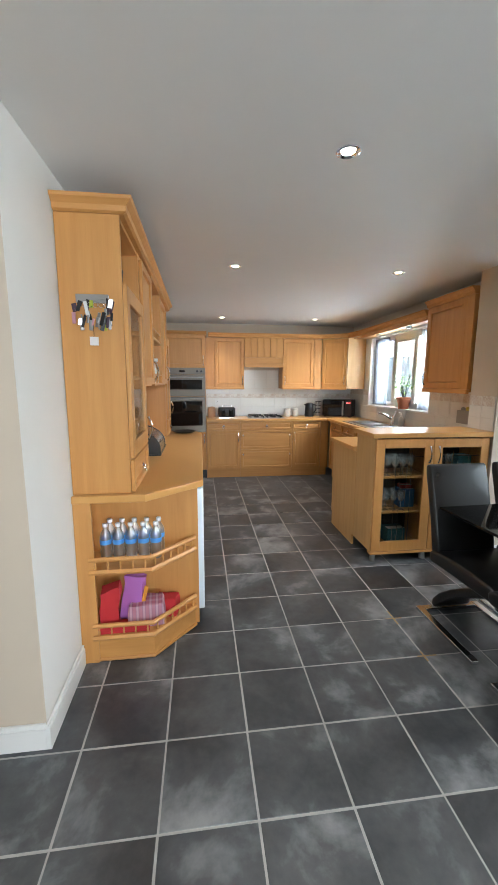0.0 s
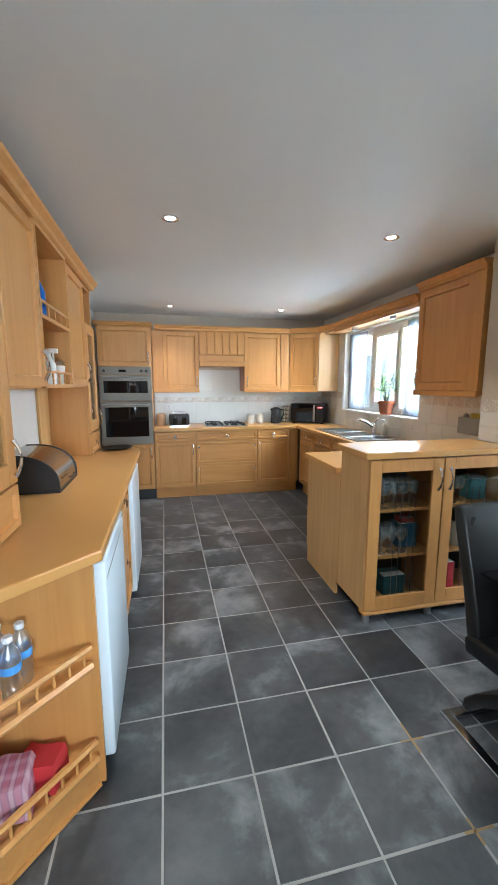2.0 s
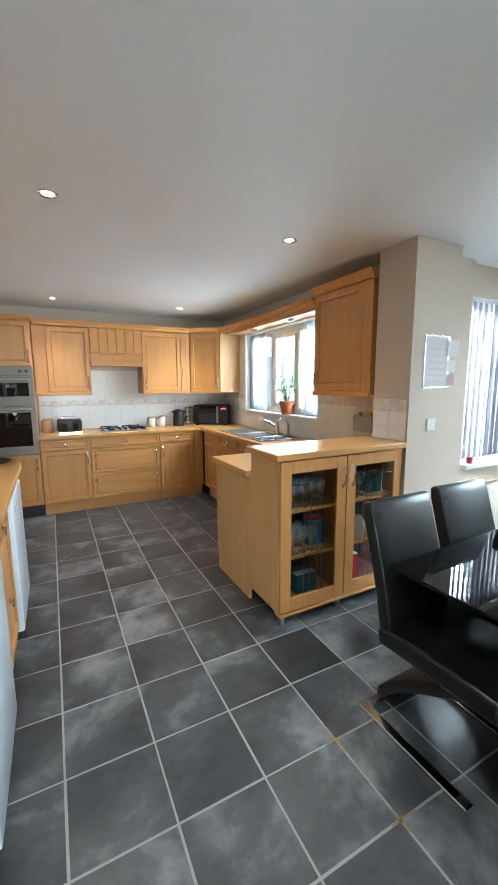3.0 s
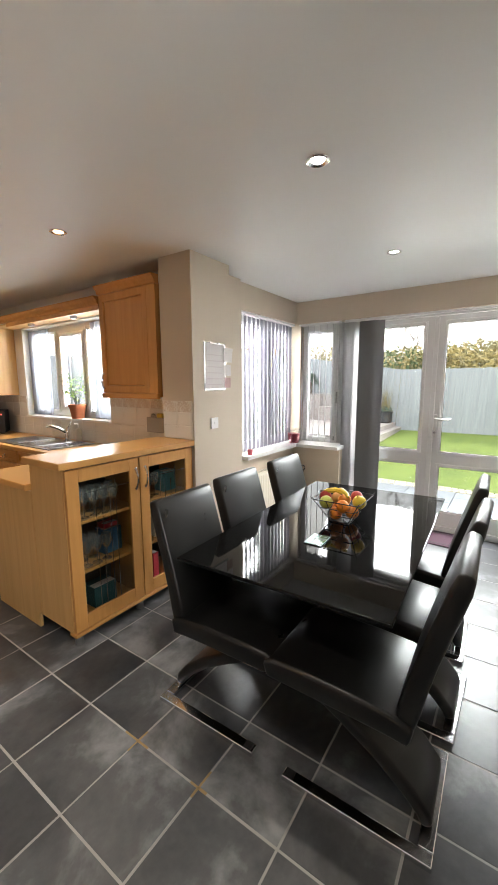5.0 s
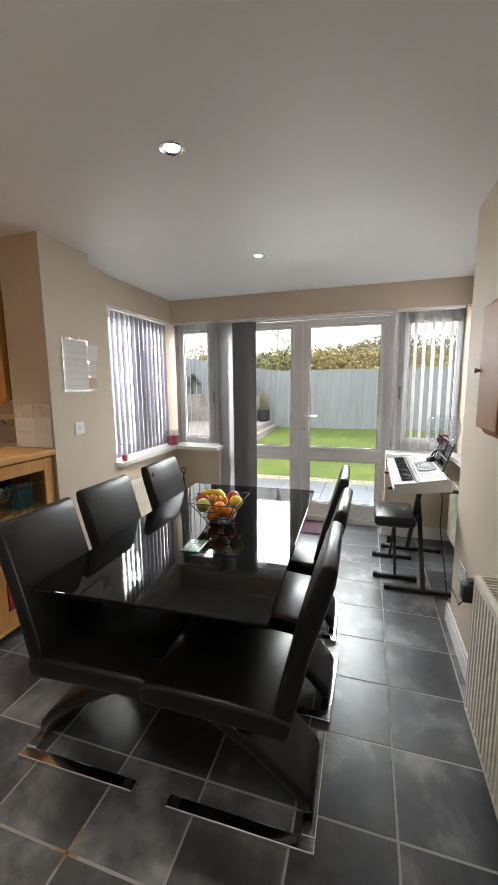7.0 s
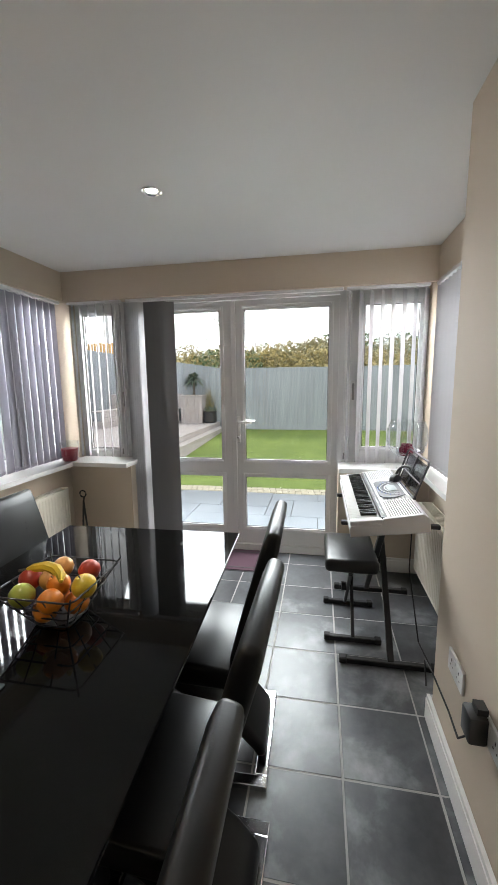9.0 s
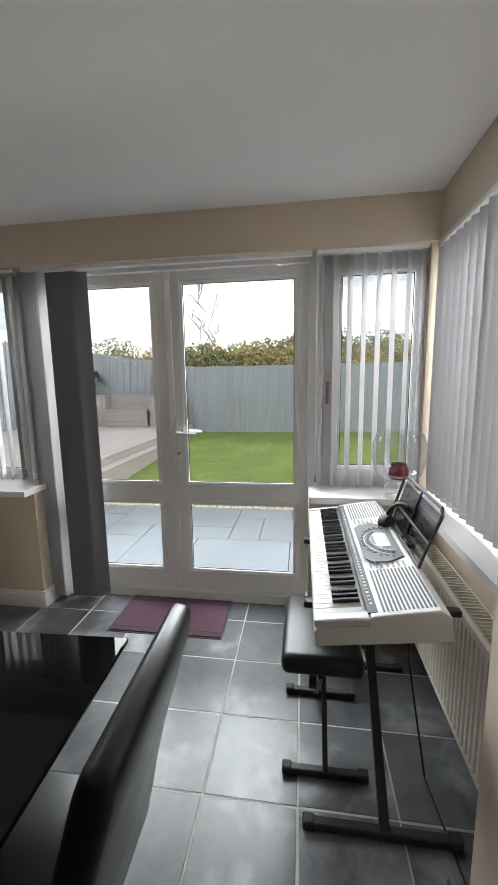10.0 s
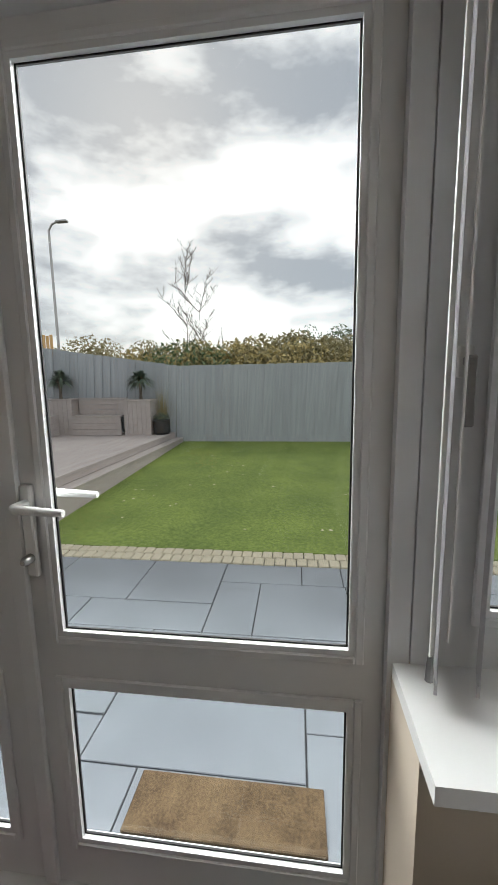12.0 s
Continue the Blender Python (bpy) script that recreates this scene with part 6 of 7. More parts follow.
for kind_, x, y, z, r in fruit:
    f_ = thing(kind_ if kind_ in ("orange", "lemon", "peach") else "apple", {"orange": "ripe orange in a wire bowl", "red_apple": "red apple in a wire bowl", "green_apple": "yellow green apple in a wire bowl", "lemon": "yellow lemon in a wire bowl", "peach": "golden peach in a wire bowl"}[kind_], "fruit", pose(2.31 + x, 1.65 + y, 0.75 + z, 20 * x * 50, 0, 40), "fruit in the bowl")
    prof = [(0, -0.92 * r), (0.30 * r, -0.97 * r)] + [(r * math.cos(a), r * math.sin(a) * 0.95) for a in (math.pi * (i / 10 - 0.5) for i in range(2, 9))] + [(0.30 * r, 0.95 * r), (0, 0.82 * r)]
    part("skin", lathe(prof, 18), FR[kind_], f_, smooth=True)
    part("stalk", tube(bmesh.new(), [(0, 0, 0.8 * r), (0.002, 0, 1.05 * r)], 0.002, 5), BARK, f_)
bn_ = thing("banana", "ripe yellow banana lying across the fruit bowl", "fruit", pose(2.31, 1.67, 0.75 + 0.155, 0, 0, 70), "fruit in the bowl")
part("skin", tube(bmesh.new(), [(-0.085, 0.03, 0.0), (-0.06, 0.012, 0.004), (-0.02, 0.0, 0.008), (0.03, 0.002, 0.008), (0.07, 0.02, 0.002), (0.088, 0.034, -0.002)], [0.006, 0.015, 0.018, 0.018, 0.014, 0.005], 8), FR["lemon"], bn_, smooth=True)
part("stalk", tube(bmesh.new(), [(0.088, 0.034, -0.002), (0.105, 0.05, -0.004)], 0.005, 6), BARK, bn_)
TEAL_GLASS = mat("mirrored_teal_glass", (0.45, 0.62, 0.60), 0.12, 0.7)
cs = thing("glass_coaster", "square mirrored glass coaster with ray pattern", "coaster", pose(1.96, 1.645, 0.7505, 0, 0, 2))
part("slab", bevelled(boxes([(-0.065, 0.065, -0.045, 0.045, 0, 0.006)]), 0.002, 1), TEAL_GLASS, cs)
for a_, l_ in ((0, 0.06), (35, 0.055), (65, 0.043), (90, 0.04), (115, 0.043), (145, 0.055)):
    part("cut_ray", boxes([(-l_, l_, -0.0008, 0.0008, 0.0061, 0.0064)]), WHITE, cs, m=pose(0, 0, 0, 0, 0, a_))

# ---- things on the kitchen worktops ----
WT = 0.936
hob = thing("gas_hob", "stainless gas hob with black pan supports", "hob", pose(0.745, 5.93, WT))
part("tray", bevelled(boxes([(0, 0.57, 0, 0.44, 0, 0.010)]), 0.003, 1), STEEL, hob)
for bx, by, br in ((0.13, 0.12, 0.04), (0.13, 0.32, 0.05), (0.40, 0.12, 0.05), (0.40, 0.32, 0.04)):
    part("burner", lathe([(br, 0.0102), (br, 0.022), (br * 0.7, 0.03), (0, 0.03)], 18), BLACK, hob, m=pose(bx, by, 0), smooth=True)
    s_ = boxes([(bx - 0.105, bx + 0.105, by - 0.005, by + 0.005, 0.034, 0.046), (bx - 0.005, bx + 0.005, by - 0.09, by - 0.006, 0.034, 0.046), (bx - 0.005, bx + 0.005, by + 0.006, by + 0.09, 0.034, 0.046),
                (bx - 0.105, bx - 0.095, by - 0.09, by + 0.09, 0.0105, 0.034), (bx + 0.095, bx + 0.105, by - 0.09, by + 0.09, 0.0105, 0.034)])
    part("pan_support", s_, BLACK_METAL, hob)
for i in range(4):
    part("knob", lathe([(0.018, 0.0102), (0.016, 0.03), (0, 0.031)], 14), BLACK, hob, m=pose(0.53, 0.08 + i * 0.07, 0), smooth=True)

ts = thing("toaster", "black and chrome four slice toaster", "toaster", pose(0.27, 6.08, WT))
part("body", bevelled(boxes([(0, 0.27, 0, 0.24, 0.012, 0.17)]), 0.03, 3), BLACK, ts, smooth=True)
part("base", boxes([(0.01, 0.26, 0.01, 0.23, 0, 0.0118)]), CHROME, ts)
for kx in (0.045, 0.165):
    part("panel", bevelled(boxes([(kx, kx + 0.06, -0.006, -0.0005, 0.03, 0.13)]), 0.003, 1), BLACK_GLASS, ts)
    part("lever", bevelled(boxes([(kx + 0.015, kx + 0.045, -0.03, -0.0065, 0.115, 0.128)]), 0.003, 1), BLACK, ts)
part("top_plate", boxes([(0.03, 0.24, 0.03, 0.21, 0.1705, 0.176)]), CHROME, ts)
part("warming_rack", tube(bmesh.new(), [(0.06, 0.05, 0.176), (0.06, 0.05, 0.20), (0.21, 0.05, 0.20), (0.21, 0.05, 0.176)], 0.004, 6), CHROME, ts)


def canister(x, y, r, h, label, color):
    c = thing("canister", label, "canister", pose(x, y, WT))
    part("body", lathe([(0, 0), (r * 0.92, 0), (r, 0.01), (r, h * 0.78), (r * 0.97, h * 0.8), (0, h * 0.8)], 24), color, c, smooth=True)
    part("lid", lathe([(r * 0.98, h * 0.802), (r * 0.95, h * 0.92), (r * 0.5, h), (0, h)], 24), color, c, smooth=True)
    return c


CREAM = paint("cream_ceramic", (0.70, 0.66, 0.58), 0.3, 0.03, 20, 0.03)
TAN = paint("tan_ceramic", (0.50, 0.34, 0.22), 0.5, 0.05, 20, 0.05)
canister(0.165, 6.25, 0.065, 0.17, "tan ceramic kitchen canister", TAN)
canister(1.425, 6.28, 0.052, 0.14, "cream ceramic canister with domed lid", CREAM)
canister(1.565, 6.28, 0.052, 0.14, "cream ceramic canister with domed lid", CREAM)
ke = thing("kettle", "black jug kettle on the worktop", "kettle", pose(1.80, 6.25, WT))
part("jug", lathe([(0, 0), (0.075, 0), (0.078, 0.02), (0.066, 0.19), (0.062, 0.215), (0.03, 0.23), (0, 0.232)], 24), BLACK, ke, smooth=True)
part("handle", tube(bmesh.new(), [(0.06, 0, 0.20), (0.11, 0, 0.19), (0.118, 0, 0.12), (0.075, 0, 0.05)], 0.011, 8), BLACK, ke, smooth=True)
part("spout", prism([(-0.058, 0.17), (-0.095, 0.205), (-0.058, 0.215)], -0.018, 0.018, "y"), BLACK, ke)
mw = thing("microwave", "black and silver microwave oven in the corner", "microwave", pose(2.235, 6.10, WT, 0, 0, -32))
part("case", bevelled(boxes([(-0.24, 0.24, -0.02, 0.29, 0.012, 0.285)]), 0.008, 2), BLACK, mw)
md = part("door", bevelled(boxes([(-0.238, 0.12, -0.042, -0.0205, 0.016, 0.281)]), 0.006, 1), BLACK_GLASS, mw)
part("door_handle", bevelled(boxes([(0.085, 0.112, -0.065, -0.0425, 0.03, 0.268)]), 0.006, 2), STEEL, md)
part("control_panel", bevelled(boxes([(0.125, 0.238, -0.042, -0.0205, 0.016, 0.281)]), 0.004, 1), BLACK, mw)
RED_LED = lamp_glow("red_led_digits", 1.5)
RED_LED.node_tree.nodes["Principled BSDF"].inputs["Emission Color"].default_value = (1, 0.03, 0.03, 1)
part("clock_digits", boxes([(0.15 + 0.018 * i, 0.16 + 0.018 * i, -0.0432, -0.0422, 0.225, 0.245) for i in range(4)]), RED_LED, mw)
part("feet", boxes([(-0.22, -0.18, 0.0, 0.03, 0, 0.0118), (0.18, 0.22, 0.0, 0.03, 0, 0.0118), (-0.22, -0.18, 0.24, 0.27, 0, 0.0118), (0.18, 0.22, 0.24, 0.27, 0, 0.0118)]), RUBBER, mw)
sr = thing("spice_rack", "chrome tower of small spice jars", "spice rack", pose(1.975, 6.33, WT))
part("post", lathe([(0, 0), (0.05, 0), (0.05, 0.008), (0.008, 0.012), (0.008, 0.26), (0, 0.26)], 14), CHROME, sr, smooth=True)
for i in range(4):
    for sx in (-1, 1):
        j_ = part("jar", lathe([(0, 0), (0.018, 0), (0.018, 0.036), (0, 0.036)], 10), CREAM, sr, m=pose(sx * 0.028, 0, 0.02 + i * 0.06), smooth=True)
        part("lid", lathe([(0.019, 0.0362), (0.019, 0.048), (0, 0.048)], 10), BLACK, j_)
sk = thing("sink", "stainless steel inset sink with drainer", "sink", pose(2.06, 4.30, WT))
bm = bmesh.new()
add_box(bm, 0, 0.46, 0, 1.10, 0.0, 0.008)
bm.faces.ensure_lookup_table()
part("drainer", bm, STEEL, sk)
# flat plates: the shade of sunk bowls is put into a darker steel
for y0, y1 in ((0.03, 0.24), (0.28, 0.64)):
    part("bowl", boxes([(0.05, 0.41, y0, y1, 0.0082, 0.0092)]), mat("shaded_steel", (0.28, 0.28, 0.29), 0.25, 1.0), sk)
    part("bowl_rim", bevelled(boxes([(0.04, 0.05, y0 - 0.01, y1 + 0.01, 0.0081, 0.014), (0.41, 0.42, y0 - 0.01, y1 + 0.01, 0.0081, 0.014), (0.05, 0.41, y0 - 0.01, y0, 0.0081, 0.014), (0.05, 0.41, y1, y1 + 0.01, 0.0081, 0.014)]), 0.002, 1), STEEL, sk)
for i in range(8):
    part("drain_ridge", boxes([(0.06, 0.40, 0.70 + i * 0.045, 0.712 + i * 0.045, 0.0081, 0.012)]), STEEL, sk)
tp_ = thing("mixer_tap", "chrome single lever mixer tap", "tap", pose(2.48, 4.70, WT + 0.008))
part("column", lathe([(0, 0), (0.026, 0), (0.024, 0.10), (0.02, 0.12), (0, 0.125)], 18), CHROME, tp_, smooth=True)
part("spout", tube(bmesh.new(), [(0, 0, 0.08), (-0.09, 0.02, 0.14), (-0.17, 0.04, 0.17), (-0.19, 0.045, 0.155)], [0.016, 0.014, 0.013, 0.014], 10), CHROME, tp_, smooth=True)
part("lever", tube(bmesh.new(), [(0, 0, 0.12), (0.01, -0.02, 0.15), (0.0, -0.07, 0.19)], [0.014, 0.01, 0.007], 8), CHROME, tp_, smooth=True)
sb = thing("soap_bottle", "clear pump soap bottle by the sink", "bottle", pose(2.54, 4.60, WT + 0.008))
part("bottle", lathe([(0, 0), (0.032, 0), (0.034, 0.10), (0.014, 0.13), (0, 0.13)], 16), CREAM, sb, smooth=True)
part("pump", tube(bmesh.new(), [(0, 0, 0.13), (0, 0, 0.175), (-0.04, 0, 0.178)], 0.006, 8), WHITE, sb, smooth=True)
TERRA = paint("terracotta", (0.46, 0.15, 0.07), 0.75, 0.12, 60, 0.2)
pp = thing("potted_plant", "leafy green plant in a terracotta pot", "plant", pose(2.625, 4.72, WZ0))
part("pot", lathe([(0, 0), (0.062, 0), (0.082, 0.12), (0.092, 0.12), (0.092, 0.15), (0.082, 0.15), (0.078, 0.125), (0, 0.125)], 24), TERRA, pp, smooth=True)
rnd = random.Random(21)
bm, stems = bmesh.new(), bmesh.new()
for i in range(11):
    az, h, lean = rnd.uniform(0, 6.283), rnd.uniform(0.16, 0.36), rnd.uniform(0.03, 0.17)
    top = Vector((math.cos(az) * lean - 0.02, math.sin(az) * lean, 0.125 + h))
    tube(stems, [(0.01 * math.cos(az), 0.01 * math.sin(az), 0.12), (top.x * 0.5, top.y * 0.5, 0.125 + h * 0.6), tuple(top)], 0.003, 5)
    for j in range(13):
        q = top * rnd.uniform(0.6, 1.0) + Vector((rnd.uniform(-0.05, 0.05), rnd.uniform(-0.05, 0.05), rnd.uniform(-0.02, 0.03)))
        a = Vector((rnd.uniform(-1, 1), rnd.uniform(-1, 1), rnd.uniform(-0.4, 0.6))).normalized() * rnd.uniform(0.02, 0.034)
        b = a.cross(Vector((0, 0.2, 1))).normalized() * a.length * 0.55
        bm.faces.new([bm.verts.new(v) for v in (q - a, q - a * 0.2 + b, q + a, q - a * 0.2 - b)])
part("leaves", bm, mat("fresh_leaf", (0.28, 0.46, 0.12), 0.5), pp)
part("stems", stems, LEAF, pp)
for y0, y1 in ((5.28, 5.70), (4.14, 4.46)):
    cu = thing("voile_curtain", "sheer white voile curtain at the kitchen window", "curtain", pose(2.665, y0, 0))
    bm = bmesh.new()
    k = 40
    cols = [[bm.verts.new((0.012 * math.sin(i * 1.35) + 0.004 * math.sin(i * 0.4), (y1 - y0) * i / k, z)) for z in (WZ0 + 0.012, 1.7, WZ1 - 0.02)] for i in range(k + 1)]
    for a, b in zip(cols, cols[1:]):
        for j in range(2):
            bm.faces.new((a[j], b[j], b[j + 1], a[j + 1]))
    part("cloth", bm, VOILE, cu, smooth=True)
caddy = thing("sink_caddy", "grey wall caddy with a yellow sponge", "caddy", pose(2.54, 3.32, 1.106))
part("tray", bevelled(boxes([(0, 0.05, 0, 0.22, 0, 0.13)]), 0.004, 1), mat("grey_plastic", (0.35, 0.34, 0.31), 0.5), caddy)
part("sponge", bevelled(boxes([(0.008, 0.045, 0.03, 0.10, 0.1302, 0.165)]), 0.006, 2), mat("yellow_sponge", (0.62, 0.50, 0.10), 0.9), caddy)
part("scrubber", lathe([(0, 0.1302), (0.02, 0.1302), (0.022, 0.15), (0, 0.165)], 12), STEEL, caddy, m=pose(0.026, 0.16, 0))

# ---- wall tiles ----
WTILE = paint("cream_wall_tile", (0.78, 0.765, 0.72), 0.22, 0.03, 14, 0.06)
PALE_GROUT = paint("pale_tile_grout", (0.66, 0.64, 0.60), 0.85, 0.06, 40, 0.1)
BORDER = mat("floral_border_tile", (0.66, 0.60, 0.52), 0.25)
bv = coords(BORDER, (1, 1, 1), False)
set_in(BORDER, "Base Color", ramp(BORDER, noise_of(BORDER, bv, 26, 4, 0.6, 1.2), [(0.44, (0.77, 0.74, 0.68)), (0.57, (0.60, 0.50, 0.42)), (0.66, (0.75, 0.71, 0.64))]))
mesh_cache = {}


def wall_tile(parent, face, u0, u1, z0, z1, material, name="wall_tile"):
    """face: ('y', plane) faces -y; ('x', plane) faces -x."""
    key = (face[0], round(u1 - u0, 4), round(z1 - z0, 4), material.name)
    if key not in mesh_cache:
        w, h = u1 - u0 - 0.003, z1 - z0 - 0.003
        bm = box(0, w, -0.007, -0.001, 0, h, 0.0015) if face[0] == "y" else box(-0.007, -0.001, 0, w, 0, h, 0.0015)
        me = bpy.data.meshes.new(name)
        bm.to_mesh(me)
        bm.free()
        me.materials.append(material)
        mesh_cache[key] = me
    o = new(name, mesh_cache[key])
    o.parent = parent
    o.matrix_basis = pose(u0 + 0.0015, face[1], z0 + 0.0015) if face[0] == "y" else pose(face[1], u0 + 0.0015, z0 + 0.0015)


def tiled(name, label, face, u0, u1, zs, w=0.2):
    g_ = thing(name, label, "wall tiles")
    g_["kind"] = "structure"
    za, zb = zs[0][0] + 0.001, zs[-1][1] - 0.001
    bed = boxes([(u0 + 0.001, u1 - 0.001, face[1] - 0.0045, face[1] - 0.0006, za, zb)]) if face[0] == "y" else boxes([(face[1] - 0.0045, face[1] - 0.0006, u0 + 0.001, u1 - 0.001, za, zb)])
    part("grout_bed", bed, PALE_GROUT, g_)
    for z0, z1, material in zs:
        n = max(1, round((u1 - u0) / w))
        for i in range(n):
            wall_tile(g_, face, u0 + (u1 - u0) * i / n, u0 + (u1 - u0) * (i + 1) / n, z0, z1, material, "border_tile" if material is BORDER else "wall_tile")
    return g_


ROWS3 = [(0.938, 1.09, WTILE), (1.09, 1.24, WTILE), (1.24, 1.31, BORDER), (1.31, 1.40, WTILE)]
tiled("splashback_back", "cream ceramic wall tiles with a floral border", ("y", 6.45), 0.08, 2.59, ROWS3)
tiled("splashback_hob", "cream ceramic wall tiles behind the hob", ("y", 6.45), 0.69, 1.30, [(1.40, 1.55, WTILE), (1.55, 1.70, WTILE)])
tiled("splashback_sink", "cream ceramic wall tiles under the kitchen window", ("x", 2.60), 3.16, 6.44, [(0.938, 1.05, WTILE), (1.05, 1.144, WTILE)])
tiled("splashback_side", "cream ceramic wall tiles beside the kitchen window", ("x", 2.60), 3.16, 4.11, [(1.146, 1.31, WTILE), (1.31, 1.395, BORDER)])
tiled("splashback_corner", "cream ceramic wall tiles beside the kitchen window", ("x", 2.60), 5.73, 6.44, [(1.146, 1.31, WTILE), (1.31, 1.395, BORDER)])
tiled("splashback_nib", "cream ceramic wall tiles on the wall pier", ("x", 2.38), 2.84, 3.145, [(1.108, 1.21, WTILE), (1.21, 1.31, WTILE), (1.31, 1.395, BORDER)], 0.155)

# ---- things on the dresser ----
BIN = mat("polished_steel", (0.42, 0.41, 0.40), 0.2, 1.0)
bb = thing("bread_bin", "stainless steel roll top bread bin", "bread bin", pose(-0.60, 2.97, WT))
arc = [(0.27, 0.012), (0.27, 0.05)] + [(0.06 + 0.21 * math.cos(a), 0.05 + 0.15 * math.sin(a)) for a in (math.pi / 2 * i / 9 for i in range(1, 10))] + [(0.0, 0.20), (0.0, 0.012)]
part("shell", prism([(x, z) for x, z in arc], 0.012, 0.388, "y"), BIN, bb, smooth=True)
for y in (0.0, 0.389):
    part("end_cap", bevelled(prism([(x * 1.02, z * 1.02) for x, z in arc], y, y + 0.011, "y"), 0.003, 1, 60), BLACK, bb)
part("base", boxes([(0.0, 0.275, 0.0, 0.40, 0, 0.0118)]), BLACK, bb)
part("grip", tube(bmesh.new(), [(0.285, 0.15, 0.05), (0.295, 0.15, 0.05), (0.295, 0.25, 0.05), (0.285, 0.25, 0.05)], 0.004, 6), BLACK, bb)
tray = thing("round_tray", "black round tray at the worktop end", "tray", pose(-0.20, 4.36, WT))
part("dish", lathe([(0, 0), (0.09, 0), (0.13, 0.016), (0.125, 0.018), (0.088, 0.004), (0, 0.004)], 28), BLACK, tray, smooth=True)

PET = glass("clear_bottle_plastic", (0.93, 0.95, 0.96), 0.3, 0.30, 0.9)
BLUE = mat("blue_label", (0.10, 0.34, 0.78), 0.4)
WATER_CAP = mat("white_cap", (0.75, 0.77, 0.8), 0.4)
wb = None
for r_ in range(2):
    for c_ in range(5):
        m_ = pose(-0.545 + c_ * 0.068 + 0.01 * r_, 2.075 + r_ * 0.068, 0.527, 0, 0, 40 * (c_ + r_))
        if wb is None:
            wb = thing("water_bottle", "small clear plastic water bottle with blue label", "bottle", m_, "water bottles on the shelf")
            part("bottle", lathe([(0, 0.002), (0.026, 0), (0.031, 0.01), (0.029, 0.03), (0.031, 0.05), (0.029, 0.065), (0.031, 0.08), (0.031, 0.135), (0.026, 0.155), (0.013, 0.178), (0.013, 0.192)], 18), PET, wb, smooth=True).visible_shadow = False
            part("label", lathe([(0.0315, 0.094), (0.0318, 0.096), (0.0318, 0.118), (0.0315, 0.12)], 18), BLUE, wb, smooth=True)
            part("cap", lathe([(0.0145, 0.190), (0.015, 0.205), (0.013, 0.208), (0, 0.208)], 14), WATER_CAP, wb, smooth=True)
        else:
            copy_thing(wb, m_)


def cloth_pile(name, label, category, material, at, size, seed, lumps=0.02):
    """A soft folded bundle: a rounded, uneven box."""
    rnd = random.Random(seed)
    bm = bmesh.new()
    add_box(bm, -size[0] / 2, size[0] / 2, -size[1] / 2, size[1] / 2, 0, size[2])
    bmesh.ops.subdivide_edges(bm, edges=bm.edges[:], cuts=5, use_grid_fill=True)
    off = Vector((seed * 3.1, seed * 1.7, 0))
    for v in bm.verts:
        n = noise.noise_vector(v.co * 9 + off)
        k = v.co.z / size[2]
        v.co += n * lumps * (0.3 + k)
        v.co.x *= 1 - 0.12 * k
        v.co.z = max(0.0, v.co.z)
    o = part(name, bm, material, None, m=at, smooth=True)
    return tagged(o, label, category)


RED_CLOTH = paint("red_cloth", (0.50, 0.025, 0.03), 0.85, 0.15, 200, 0.3)
PURPLE = paint("lilac_cloth", (0.45, 0.16, 0.50), 0.7, 0.12, 200, 0.3)
PLAID = mat("plaid_cloth", (0.35, 0.15, 0.2), 0.9)
pv = coords(PLAID, (1, 1, 1))
wv = node(PLAID, "ShaderNodeTexWave", Scale=9.0)
link(PLAID, pv, wv.inputs["Vector"])
wv2 = node(PLAID, "ShaderNodeTexWave", Scale=7.0)
wv2.bands_direction = "Y"
link(PLAID, pv, wv2.inputs["Vector"])
set_in(PLAID, "Base Color", mixed(PLAID, 0.5, ramp(PLAID, wv.outputs["Fac"], [(0.3, (0.42, 0.12, 0.17)), (0.6, (0.16, 0.07, 0.16)), (0.9, (0.55, 0.38, 0.42))]), ramp(PLAID, wv2.outputs["Fac"], [(0.3, (0.38, 0.14, 0.2)), (0.9, (0.5, 0.3, 0.36))])))
cloth_pile("red_bag", "red folded cloth bag on the lower shelf", "bag", RED_CLOTH, pose(-0.53, 2.02, 0.157, 4, 3, 8), (0.10, 0.07, 0.24), 1)
cloth_pile("lilac_bag", "lilac shiny carrier bag on the lower shelf", "bag", PURPLE, pose(-0.425, 2.07, 0.157, -4, 6, -10), (0.12, 0.07, 0.27), 2)
rb = tagged(part("rainbow_strap", moved(boxes([(0, 0.012, 0, 0.012, 0, 0.16), (0.0125, 0.02, 0, 0.012, 0, 0.16)]), pose(0, 0, 0)), mat("orange_ribbon", (0.75, 0.30, 0.03), 0.6)), "orange and yellow striped bag strap", "strap")
rb.matrix_basis = pose(-0.372, 2.025, 0.22, 0, 12, 0)
cloth_pile("plaid_blanket", "folded red and purple plaid blanket", "blanket", PLAID, pose(-0.33, 2.05, 0.157, 0, 0, 6), (0.20, 0.13, 0.13), 3)
cloth_pile("red_cloth", "crumpled red cloth on the lower shelf", "cloth", RED_CLOTH, pose(-0.23, 2.12, 0.157, 0, 0, -10), (0.14, 0.10, 0.10), 4)
cloth_pile("red_cloth", "red cloth lying flat on the lower shelf", "cloth", RED_CLOTH, pose(-0.45, 1.975, 0.157, 0, 0, 2), (0.28, 0.06, 0.045), 5, 0.008)

